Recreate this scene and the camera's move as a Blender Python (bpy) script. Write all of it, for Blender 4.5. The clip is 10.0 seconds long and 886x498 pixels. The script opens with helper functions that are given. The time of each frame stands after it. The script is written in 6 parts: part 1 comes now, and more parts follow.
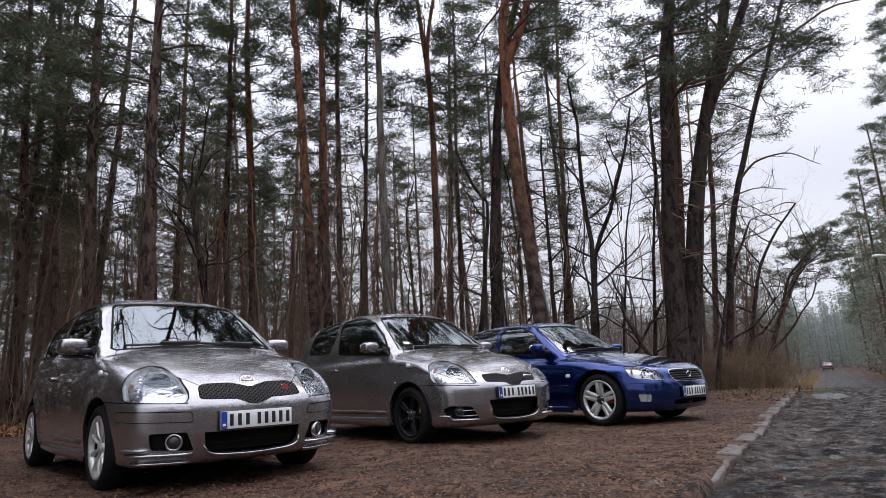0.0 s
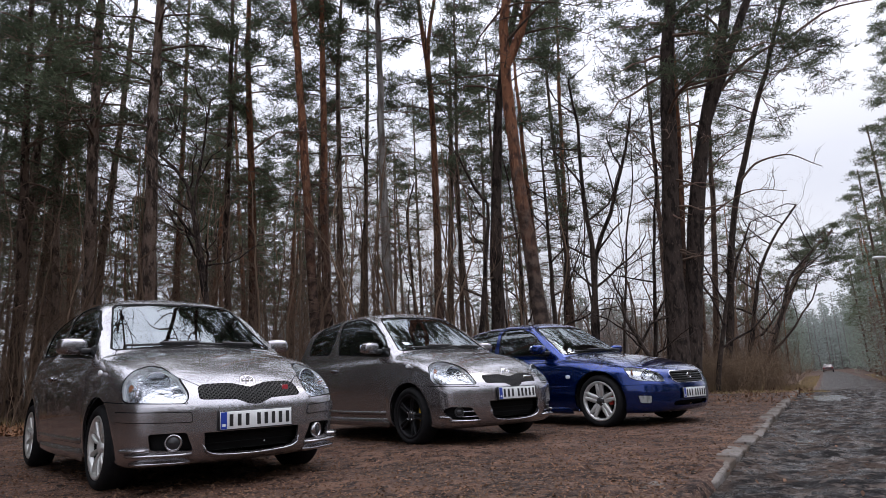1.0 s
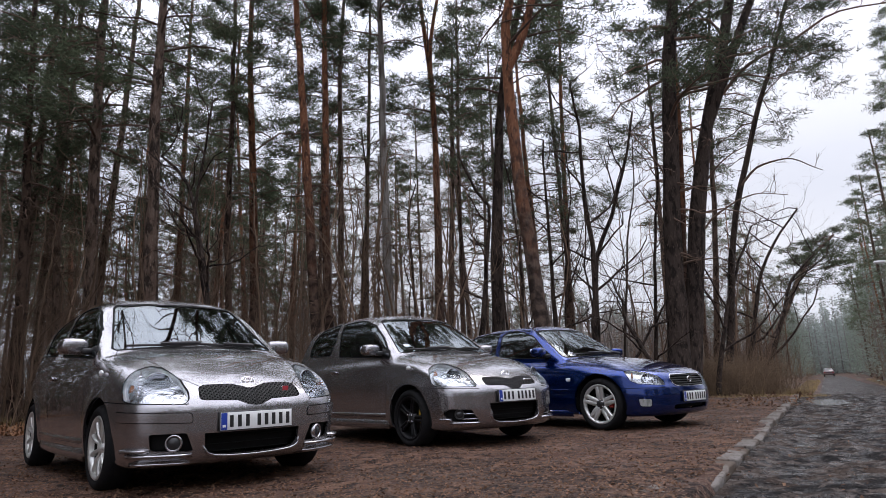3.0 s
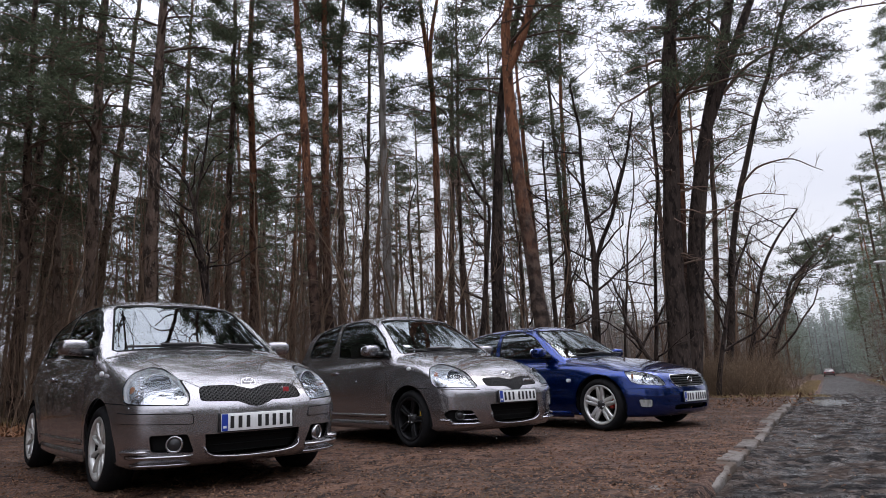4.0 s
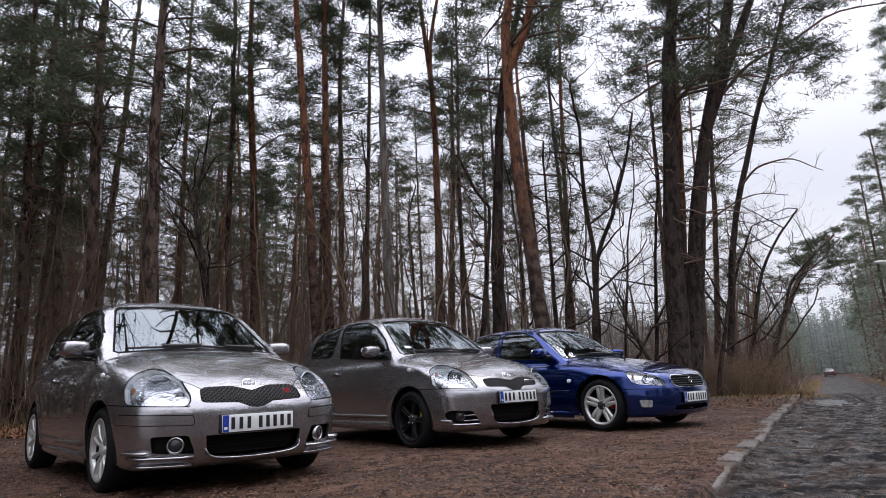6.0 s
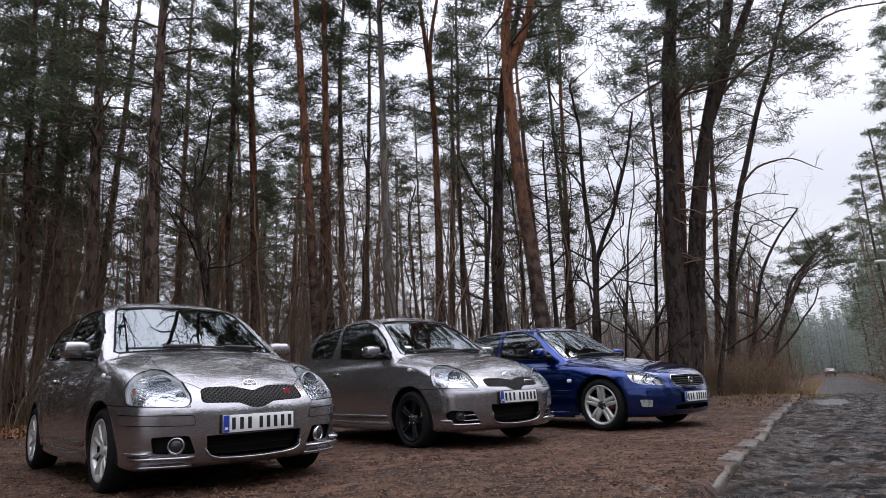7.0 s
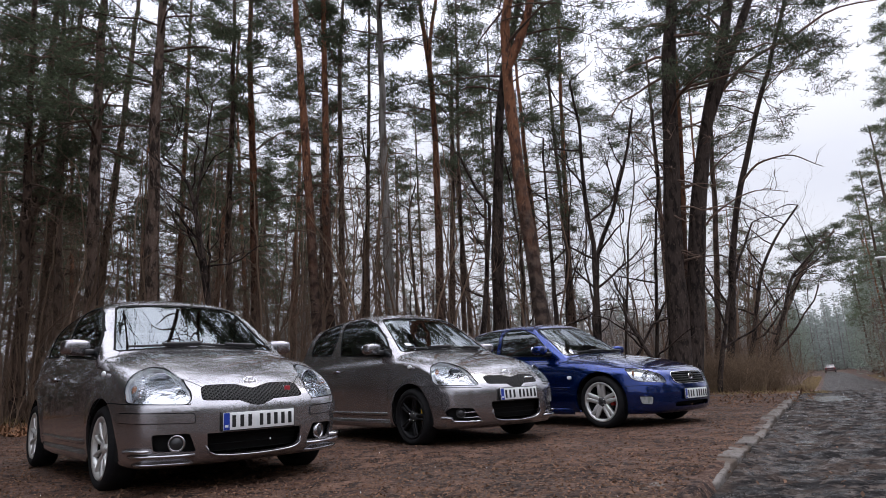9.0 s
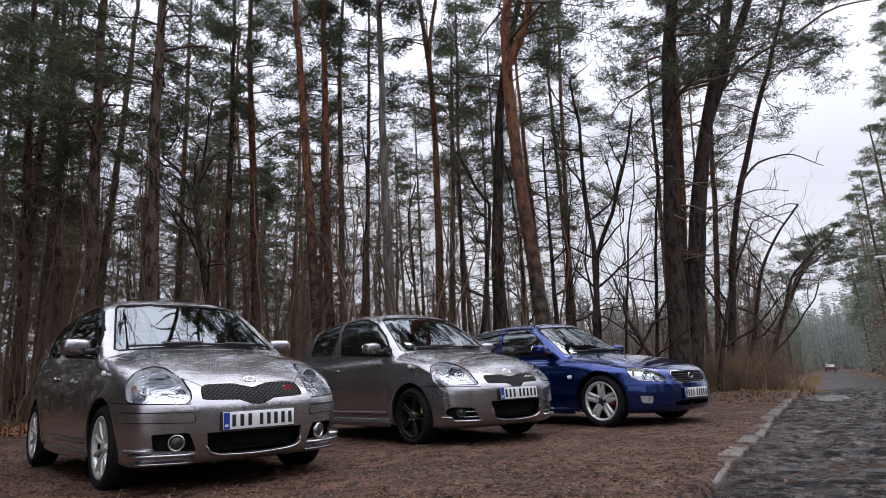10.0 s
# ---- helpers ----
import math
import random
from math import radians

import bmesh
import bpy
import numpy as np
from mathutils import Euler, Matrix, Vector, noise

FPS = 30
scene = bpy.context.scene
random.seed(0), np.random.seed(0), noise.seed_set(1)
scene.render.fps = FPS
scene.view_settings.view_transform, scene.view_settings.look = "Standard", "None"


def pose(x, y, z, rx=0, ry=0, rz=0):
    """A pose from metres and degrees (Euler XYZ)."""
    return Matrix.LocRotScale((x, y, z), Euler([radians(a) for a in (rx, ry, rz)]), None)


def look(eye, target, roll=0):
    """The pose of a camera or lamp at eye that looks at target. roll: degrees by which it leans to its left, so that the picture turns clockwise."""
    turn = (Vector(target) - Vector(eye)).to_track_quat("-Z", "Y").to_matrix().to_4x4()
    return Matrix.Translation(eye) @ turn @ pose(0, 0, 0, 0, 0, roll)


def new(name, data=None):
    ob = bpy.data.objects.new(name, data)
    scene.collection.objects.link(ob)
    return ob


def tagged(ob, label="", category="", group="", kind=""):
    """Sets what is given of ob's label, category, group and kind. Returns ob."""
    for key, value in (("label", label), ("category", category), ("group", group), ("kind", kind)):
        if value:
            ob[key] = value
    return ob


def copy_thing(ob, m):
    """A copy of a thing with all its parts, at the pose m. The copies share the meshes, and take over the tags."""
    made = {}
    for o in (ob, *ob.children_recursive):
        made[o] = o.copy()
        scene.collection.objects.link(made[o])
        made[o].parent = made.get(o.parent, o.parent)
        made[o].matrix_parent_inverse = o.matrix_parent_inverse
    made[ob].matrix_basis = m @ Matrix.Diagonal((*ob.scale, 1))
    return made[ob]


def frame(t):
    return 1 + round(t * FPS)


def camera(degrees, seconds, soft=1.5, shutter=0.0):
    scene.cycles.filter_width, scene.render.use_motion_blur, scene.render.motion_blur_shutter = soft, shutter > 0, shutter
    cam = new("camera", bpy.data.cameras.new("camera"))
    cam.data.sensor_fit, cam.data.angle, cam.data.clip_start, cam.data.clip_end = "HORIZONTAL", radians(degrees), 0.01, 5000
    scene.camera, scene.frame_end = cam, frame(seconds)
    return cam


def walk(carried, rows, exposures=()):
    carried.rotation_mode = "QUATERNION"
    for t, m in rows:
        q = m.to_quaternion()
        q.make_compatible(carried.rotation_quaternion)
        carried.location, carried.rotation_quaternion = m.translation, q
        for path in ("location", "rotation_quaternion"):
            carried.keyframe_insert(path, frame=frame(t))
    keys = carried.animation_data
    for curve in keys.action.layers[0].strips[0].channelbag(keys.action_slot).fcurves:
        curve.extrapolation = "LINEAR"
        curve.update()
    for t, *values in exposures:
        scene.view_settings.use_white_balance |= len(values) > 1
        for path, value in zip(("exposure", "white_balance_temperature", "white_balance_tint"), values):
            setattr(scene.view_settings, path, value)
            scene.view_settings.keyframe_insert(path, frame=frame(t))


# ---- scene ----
cam = camera(69.03, 10.0, soft=0.42)
PATH = [
    (0, pose(0.0029, 0.0103, 0.6663, 101.248, 2.490, 0.399)),
    (0.5, pose(0.0021, 0.0118, 0.6660, 101.268, 2.439, 0.402)),
    (1, pose(0.0034, 0.0141, 0.6658, 101.323, 2.361, 0.403)),
    (1.5, pose(0.0032, 0.0133, 0.6666, 101.370, 2.053, 0.368)),
    (2, pose(0.0052, 0.0101, 0.6668, 101.406, 2.023, 0.408)),
    (2.5, pose(0.0038, 0.0064, 0.6659, 101.463, 2.006, 0.408)),
    (4, pose(0.0008, 0.0046, 0.6681, 101.548, 2.082, 0.437)),
    (4.5, pose(-0.0024, 0.0016, 0.6684, 101.580, 2.101, 0.423)),
    (5, pose(0.0000, 0.0000, 0.6711, 101.583, 2.190, 0.449)),
    (5.5, pose(0.0012, -0.0017, 0.6710, 101.591, 2.150, 0.469)),
    (7, pose(0.0013, -0.0070, 0.6713, 101.590, 2.241, 0.515)),
    (7.5, pose(0.0025, -0.0086, 0.6726, 101.542, 2.265, 0.512)),
    (8, pose(0.0032, -0.0081, 0.6713, 101.494, 2.290, 0.534)),
    (8.5, pose(0.0010, -0.0066, 0.6698, 101.434, 2.282, 0.519)),
    (9, pose(0.0037, -0.0060, 0.6707, 101.362, 2.342, 0.547)),
    (9.5, pose(0.0041, -0.0021, 0.6674, 101.359, 2.404, 0.565)),
    (10, pose(0.0033, -0.0022, 0.6694, 101.320, 2.371, 0.555)),
]
walk(cam, PATH, exposures=[(0.0, 0.35, 6580, 16), (10.0, 0.35, 6580, 16)])

# ---- overcast winter daylight ----
world = bpy.data.worlds.new("overcast_sky")
scene.world = world
world.use_nodes = True
wn, wl = world.node_tree.nodes, world.node_tree.links
wn.clear()
sky = wn.new("ShaderNodeTexSky")
sky.sky_type, sky.sun_disc, sky.sun_elevation, sky.sun_rotation = "NISHITA", False, radians(63), radians(53)
sky_dim = wn.new("ShaderNodeVectorMath")
sky_dim.operation = "SCALE"
sky_dim.inputs["Scale"].default_value = 0.10
wl.new(sky.outputs["Color"], sky_dim.inputs[0])
coord = wn.new("ShaderNodeTexCoord")
cloud_map = wn.new("ShaderNodeMapping")
cloud_map.inputs["Scale"].default_value = (1.0, 1.0, 3.0)
wl.new(coord.outputs["Generated"], cloud_map.inputs["Vector"])
cloud = wn.new("ShaderNodeTexNoise")
cloud.inputs["Scale"].default_value, cloud.inputs["Detail"].default_value = 1.7, 5.0
wl.new(cloud_map.outputs["Vector"], cloud.inputs["Vector"])
ramp = wn.new("ShaderNodeValToRGB")
ramp.color_ramp.elements[0].position, ramp.color_ramp.elements[0].color = 0.30, (0.70, 0.765, 0.89, 1)
ramp.color_ramp.elements[1].position, ramp.color_ramp.elements[1].color = 0.72, (0.90, 0.945, 1.0, 1)
wl.new(cloud.outputs["Fac"], ramp.inputs["Fac"])
mix = wn.new("ShaderNodeMix")
mix.data_type = "RGBA"
mix.inputs["Factor"].default_value = 0.88
wl.new(sky_dim.outputs["Vector"], mix.inputs["A"])
wl.new(ramp.outputs["Color"], mix.inputs["B"])
# an overcast sky is about two and a half times as bright overhead as at the horizon
height = wn.new("ShaderNodeSeparateXYZ")
wl.new(coord.outputs["Generated"], height.inputs[0])
glow = wn.new("ShaderNodeMapRange")
glow.inputs["From Min"].default_value, glow.inputs["To Min"].default_value, glow.inputs["To Max"].default_value = 0.22, 0.81, 2.7
glow.interpolation_type = "SMOOTHSTEP"
wl.new(height.outputs["Z"], glow.inputs["Value"])
back = wn.new("ShaderNodeBackground")
wl.new(glow.outputs["Result"], back.inputs["Strength"])
wl.new(mix.outputs["Result"], back.inputs["Color"])
wout = wn.new("ShaderNodeOutputWorld")
wl.new(back.outputs["Background"], wout.inputs["Surface"])

sun = new("sun", bpy.data.lights.new("sun", "SUN"))
sun.data.energy, sun.data.angle, sun.data.color = 0.6, radians(30), (1.0, 0.97, 0.93)
sun.matrix_basis = look((24, 18, 60), (0, 0, 0))
tagged(sun, "soft daylight through thick cloud", "daylight", kind="structure")

# ---- materials ----
def material(name, base, rough=0.7, metal=0.0, grain=(), bump=(), coat=0.0, spec=0.5, random_amount=0.0, rough_var=(), through_light=0.0):
    """A principled surface. base: colour; grain: (scale, second colour, sharpness low, high) layers over it; bump: (scale, strength, distance) layers."""
    m = bpy.data.materials.new(name)
    m.use_nodes = True
    n, l = m.node_tree.nodes, m.node_tree.links
    b = n["Principled BSDF"]
    b.inputs["Roughness"].default_value, b.inputs["Metallic"].default_value = rough, metal
    b.inputs["Specular IOR Level"].default_value = spec if rough < 0.74 else min(spec, 0.14)
    b.inputs["Coat Weight"].default_value, b.inputs["Coat Roughness"].default_value = coat, 0.03
    tc = n.new("ShaderNodeTexCoord")
    col = n.new("ShaderNodeRGB")
    col.outputs[0].default_value = (*base, 1)
    out = col.outputs[0]
    for scale, colour, lo, hi in grain:
        t = n.new("ShaderNodeTexNoise")
        t.inputs["Detail"].default_value = 5.0
        if isinstance(scale, tuple):
            mp = n.new("ShaderNodeMapping")
            mp.inputs["Scale"].default_value = scale
            l.new(tc.outputs["Object"], mp.inputs["Vector"])
            l.new(mp.outputs["Vector"], t.inputs["Vector"])
            t.inputs["Scale"].default_value = 1.0
        else:
            l.new(tc.outputs["Object"], t.inputs["Vector"])
            t.inputs["Scale"].default_value = scale
        r = n.new("ShaderNodeMapRange")
        r.inputs["From Min"].default_value, r.inputs["From Max"].default_value = lo, hi
        l.new(t.outputs["Fac"], r.inputs["Value"])
        x = n.new("ShaderNodeMix")
        x.data_type = "RGBA"
        x.inputs["B"].default_value = (*colour, 1)
        l.new(r.outputs["Result"], x.inputs["Factor"])
        l.new(out, x.inputs["A"])
        out = x.outputs["Result"]
    if random_amount:
        for node, sock in ((n.new("ShaderNodeObjectInfo"), "Random"), (n.new("ShaderNodeNewGeometry"), "Random Per Island")):
            r = n.new("ShaderNodeMapRange")
            r.inputs["To Min"].default_value, r.inputs["To Max"].default_value = 1 - random_amount, 1 + random_amount
            l.new(node.outputs[sock], r.inputs["Value"])
            v = n.new("ShaderNodeVectorMath")
            v.operation = "SCALE"
            l.new(out, v.inputs[0])
            l.new(r.outputs["Result"], v.inputs["Scale"])
            out = v.outputs["Vector"]
    l.new(out, b.inputs["Base Color"])
    if rough_var:
        scale, lo, hi, r0, r1 = rough_var
        t = n.new("ShaderNodeTexNoise")
        t.inputs["Scale"].default_value, t.inputs["Detail"].default_value = scale, 4.0
        l.new(tc.outputs["Object"], t.inputs["Vector"])
        r = n.new("ShaderNodeMapRange")
        for key, v in zip(("From Min", "From Max", "To Min", "To Max"), (lo, hi, r0, r1)):
            r.inputs[key].default_value = v
        l.new(t.outputs["Fac"], r.inputs["Value"])
        l.new(r.outputs["Result"], b.inputs["Roughness"])
    last = None
    for scale, strength, dist in bump:
        t = n.new("ShaderNodeTexNoise")
        t.inputs["Detail"].default_value = 4.0
        if isinstance(scale, tuple):
            mp = n.new("ShaderNodeMapping")
            mp.inputs["Scale"].default_value = scale
            l.new(tc.outputs["Object"], mp.inputs["Vector"])
            l.new(mp.outputs["Vector"], t.inputs["Vector"])
            t.inputs["Scale"].default_value = 1.0
        else:
            l.new(tc.outputs["Object"], t.inputs["Vector"])
            t.inputs["Scale"].default_value = scale
        bp = n.new("ShaderNodeBump")
        bp.inputs["Strength"].default_value, bp.inputs["Distance"].default_value = strength, dist
        l.new(t.outputs["Fac"], bp.inputs["Height"])
        if last:
            l.new(last, bp.inputs["Normal"])
        last = bp.outputs["Normal"]
    if last:
        l.new(last, b.inputs["Normal"])
    if through_light:
        # thin leaves let part of the daylight through
        thin, mx = n.new("ShaderNodeBsdfTranslucent"), n.new("ShaderNodeMixShader")
        mx.inputs["Fac"].default_value = through_light
        l.new(out, thin.inputs["Color"])
        l.new(b.outputs[0], mx.inputs[1])
        l.new(thin.outputs[0], mx.inputs[2])
        l.new(mx.outputs[0], n["Material Output"].inputs["Surface"])
    return m


def pane_material(name, tint, clear, ior=2.1):
    """Car glass: a clear, tinted sheet under a mirror gloss."""
    m = bpy.data.materials.new(name)
    m.use_nodes = True
    n, l = m.node_tree.nodes, m.node_tree.links
    n.clear()
    out = n.new("ShaderNodeOutputMaterial")
    see, gloss, mx, fr = n.new("ShaderNodeBsdfTransparent"), n.new("ShaderNodeBsdfGlossy"), n.new("ShaderNodeMixShader"), n.new("ShaderNodeFresnel")
    see.inputs["Color"].default_value = (*(t * clear for t in tint), 1)
    gloss.inputs["Roughness"].default_value = 0.015
    gloss.inputs["Color"].default_value = (0.90, 0.97, 1.0, 1)
    fr.inputs["IOR"].default_value = ior
    l.new(fr.outputs[0], mx.inputs["Fac"])
    l.new(see.outputs[0], mx.inputs[1])
    l.new(gloss.outputs[0], mx.inputs[2])
    l.new(mx.outputs[0], out.inputs["Surface"])
    return m


M = dict(
    paint=material("silver_beige_metallic_paint", (0.360, 0.348, 0.358), 0.24, 0.92, grain=[(2.2, (0.335, 0.323, 0.333), 0.45, 0.75)], coat=1.0, rough_var=(7, 0.4, 0.7, 0.22, 0.27)),
    blue=material("deep_blue_metallic_paint", (0.0006, 0.026, 0.170), 0.15, 0.85, grain=[(2.0, (0.0006, 0.020, 0.140), 0.45, 0.75)], coat=1.0),
    gap=material("black_shut_line_rubber", (0.008, 0.008, 0.008), 0.8),
    trim=material("black_trim_plastic", (0.014, 0.014, 0.015), 0.45, bump=[(300, 0.1, 0.001)]),
    mesh_black=material("black_grille_plastic", (0.014, 0.014, 0.015), 0.30),
    # near-black stands in for the shade inside the car openings
    dark=material("recess_shade_black", (0.006, 0.006, 0.006), 0.85),
    under=material("underbody_black", (0.010, 0.010, 0.010), 0.9),
    tyre=material("tyre_rubber", (0.010, 0.010, 0.011), 0.8, grain=[(30, (0.018, 0.017, 0.016), 0.5, 0.75)], bump=[(120, 0.2, 0.002)]),
    rim=material("silver_painted_alloy", (0.62, 0.62, 0.60), 0.32, 0.55, coat=0.4, grain=[(25, (0.45, 0.44, 0.42), 0.55, 0.8)]),
    rim_black=material("satin_black_alloy", (0.005, 0.005, 0.006), 0.5, 0.0, spec=0.2),
    steel=material("brake_disc_steel", (0.12, 0.115, 0.11), 0.4, 0.9),
    yellow=material("yellow_caliper_paint", (0.62, 0.40, 0.02), 0.45),
    red=material("red_caliper_paint", (0.45, 0.03, 0.02), 0.45),
    chrome=material("chrome", (0.78, 0.78, 0.80), 0.12, 1.0),
    reflector=material("lamp_reflector", (0.60, 0.61, 0.63), 0.12, 1.0, bump=[(22, 0.55, 0.02)]),
    amber=material("amber_lens", (0.30, 0.13, 0.07), 0.25),
    plate=material("white_plate_sheeting", (0.74, 0.75, 0.74), 0.4, grain=[(14, (0.62, 0.63, 0.62), 0.5, 0.8)]),
    plate_blue=material("blue_plate_band", (0.01, 0.04, 0.30), 0.4),
    letters=material("black_plate_paint", (0.01, 0.01, 0.01), 0.5),
    paper=material("white_sticker_paper", (0.75, 0.76, 0.78), 0.6),
    interior=material("dark_cabin_fabric", (0.020, 0.020, 0.022), 0.9, bump=[(200, 0.2, 0.002)]),
    badge_red=material("red_badge_enamel", (0.35, 0.02, 0.03), 0.3),
    glass=pane_material("windscreen_glass", (0.75, 0.85, 0.80), 0.70, 2.65),
    glass_dark=pane_material("side_glass", (0.70, 0.78, 0.75), 0.60),
    lens=pane_material("clear_lamp_lens", (0.97, 0.98, 1.0), 0.97, 1.40),
    soil=material("wet_brown_leaf_mould", (0.074, 0.038, 0.027), 0.85,
                  grain=[(0.35, (0.044, 0.030, 0.024), 0.40, 0.62), (2.2, (0.122, 0.068, 0.047), 0.50, 0.62), (8, (0.018, 0.011, 0.009), 0.50, 0.58), (22, (0.125, 0.076, 0.054), 0.56, 0.64), (60, (0.20, 0.135, 0.095), 0.60, 0.70)],
                  bump=[(7, 0.9, 0.05), (30, 1.0, 0.025), (110, 0.8, 0.008)], rough_var=(1.2, 0.35, 0.7, 0.6, 0.95)),
    # besides mud tones, the light-dark grain carries clod shade and wet sheen
    asphalt=material("wet_broken_asphalt", (0.024, 0.016, 0.012), 0.5,
                     grain=[(0.5, (0.050, 0.034, 0.026), 0.45, 0.65), (2.4, (0.006, 0.005, 0.005), 0.47, 0.54), (9, (0.072, 0.058, 0.050), 0.54, 0.60), (16, (0.005, 0.004, 0.004), 0.54, 0.60), (45, (0.095, 0.082, 0.074), 0.60, 0.70)],
                     bump=[(5, 1.0, 0.06), (18, 1.0, 0.04), (60, 1.0, 0.012)], rough_var=(5.5, 0.40, 0.56, 0.13, 0.95), spec=0.18),
    water=material("puddle_water", (0.030, 0.027, 0.024), 0.12, bump=[(7, 0.7, 0.02), (30, 0.4, 0.004)]),
    grit=material("wet_road_grit", (0.050, 0.040, 0.034), 0.6, random_amount=0.4, through_light=0.4),
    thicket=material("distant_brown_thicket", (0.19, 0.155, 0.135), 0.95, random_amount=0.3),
    kerb=material("worn_concrete_kerb", (0.135, 0.122, 0.112), 0.85, grain=[(4, (0.075, 0.058, 0.046), 0.44, 0.62), (30, (0.050, 0.038, 0.030), 0.54, 0.68)], bump=[(30, 0.6, 0.01), (120, 0.4, 0.003)], random_amount=0.10),
    leaf=material("dead_leaf", (0.18, 0.105, 0.068), 0.75, random_amount=0.5, through_light=0.3),
    grass=material("dry_straw_grass", (0.26, 0.19, 0.09), 0.8, random_amount=0.35),
    # darker needle copy for the unseen woods, shade put into its colour
    edge_needle=material("darkened_pine_needles", (0.050, 0.060, 0.036), 0.8, random_amount=0.4),
    # pale grey-green of the backdrop: its distance haze is part of the colour
    haze=material("haze_toned_backdrop", (0.330, 0.365, 0.360), 0.95, grain=[(0.08, (0.270, 0.310, 0.300), 0.4, 0.6), (0.5, (0.37, 0.395, 0.39), 0.5, 0.7)]),
    bark_red=material("orange_pine_bark", (0.215, 0.095, 0.052), 0.9, grain=[((7, 7, 3), (0.075, 0.038, 0.027), 0.46, 0.60), ((24, 24, 9), (0.32, 0.165, 0.095), 0.56, 0.68)], bump=[((14, 14, 3.5), 0.9, 0.05), (60, 0.5, 0.01)]),
    bark_grey=material("grey_pine_bark", (0.165, 0.115, 0.090), 0.92, grain=[((8, 8, 3), (0.045, 0.033, 0.027), 0.46, 0.60), ((24, 24, 9), (0.22, 0.175, 0.145), 0.56, 0.70)], bump=[((14, 14, 3), 1.0, 0.06), (60, 0.5, 0.01)]),
    bark_dark=material("dark_wet_bark", (0.105, 0.070, 0.054), 0.9, grain=[((8, 8, 3), (0.028, 0.020, 0.016), 0.46, 0.60), ((24, 24, 9), (0.145, 0.100, 0.078), 0.57, 0.70)], bump=[((14, 14, 3), 1.0, 0.05)]),
    bark_wet=material("blackened_wet_bark", (0.058, 0.043, 0.036), 0.9, grain=[((8, 8, 3), (0.020, 0.015, 0.013), 0.46, 0.60), ((24, 24, 9), (0.105, 0.076, 0.060), 0.57, 0.70)], bump=[((14, 14, 3), 1.0, 0.05)]),
    bark_pale=material("pale_dead_trunk", (0.25, 0.235, 0.215), 0.9, grain=[((10, 10, 1.6), (0.12, 0.105, 0.092), 0.45, 0.64)], bump=[((16, 16, 3), 0.8, 0.04)]),
    twig=material("brown_bare_twigs", (0.150, 0.102, 0.072), 0.9, random_amount=0.3),
    tan_twig=material("tan_dry_twigs", (0.215, 0.150, 0.100), 0.9, random_amount=0.35),
    limb=material("dark_pine_limb", (0.125, 0.085, 0.066), 0.9, random_amount=0.3),
    needle=material("pine_needles", (0.086, 0.104, 0.064), 0.75, random_amount=0.35, through_light=0.4),
    # needles paled towards grey: distance haze is put into these two colours
    needle_far=material("haze_paled_far_needles", (0.320, 0.355, 0.330), 0.9, random_amount=0.15, through_light=0.5),
    needle_mid=material("haze_paled_roadside_needles", (0.255, 0.295, 0.245), 0.9, random_amount=0.25, through_light=0.5),
    # trunks lightened in the same way, haze in the base colour
    trunk_far=material("haze_paled_trunks", (0.20, 0.185, 0.175), 0.95),
    orange_leaf=material("withered_orange_leaves", (0.30, 0.15, 0.08), 0.8, random_amount=0.3),
    fog_glass=material("fog_lamp_lens", (0.035, 0.035, 0.037), 0.14, 0.2),
    fog_pale=material("frosted_lens_and_sky_pane", (0.36, 0.37, 0.36), 0.2, grain=[((8, 60, 8), (0.22, 0.23, 0.22), 0.4, 0.6)]),
    bowl=material("aluminised_lamp_bowl", (0.42, 0.43, 0.45), 0.10, 1.0, bump=[(40, 0.3, 0.006)]),
    snow=material("wet_snowflake", (0.85, 0.87, 0.9), 0.6),
    tail_red=material("dull_red_car_paint", (0.085, 0.050, 0.052), 0.4, coat=0.6),
    grey_metal=material("galvanised_steel", (0.4, 0.41, 0.42), 0.45, 0.8),
)


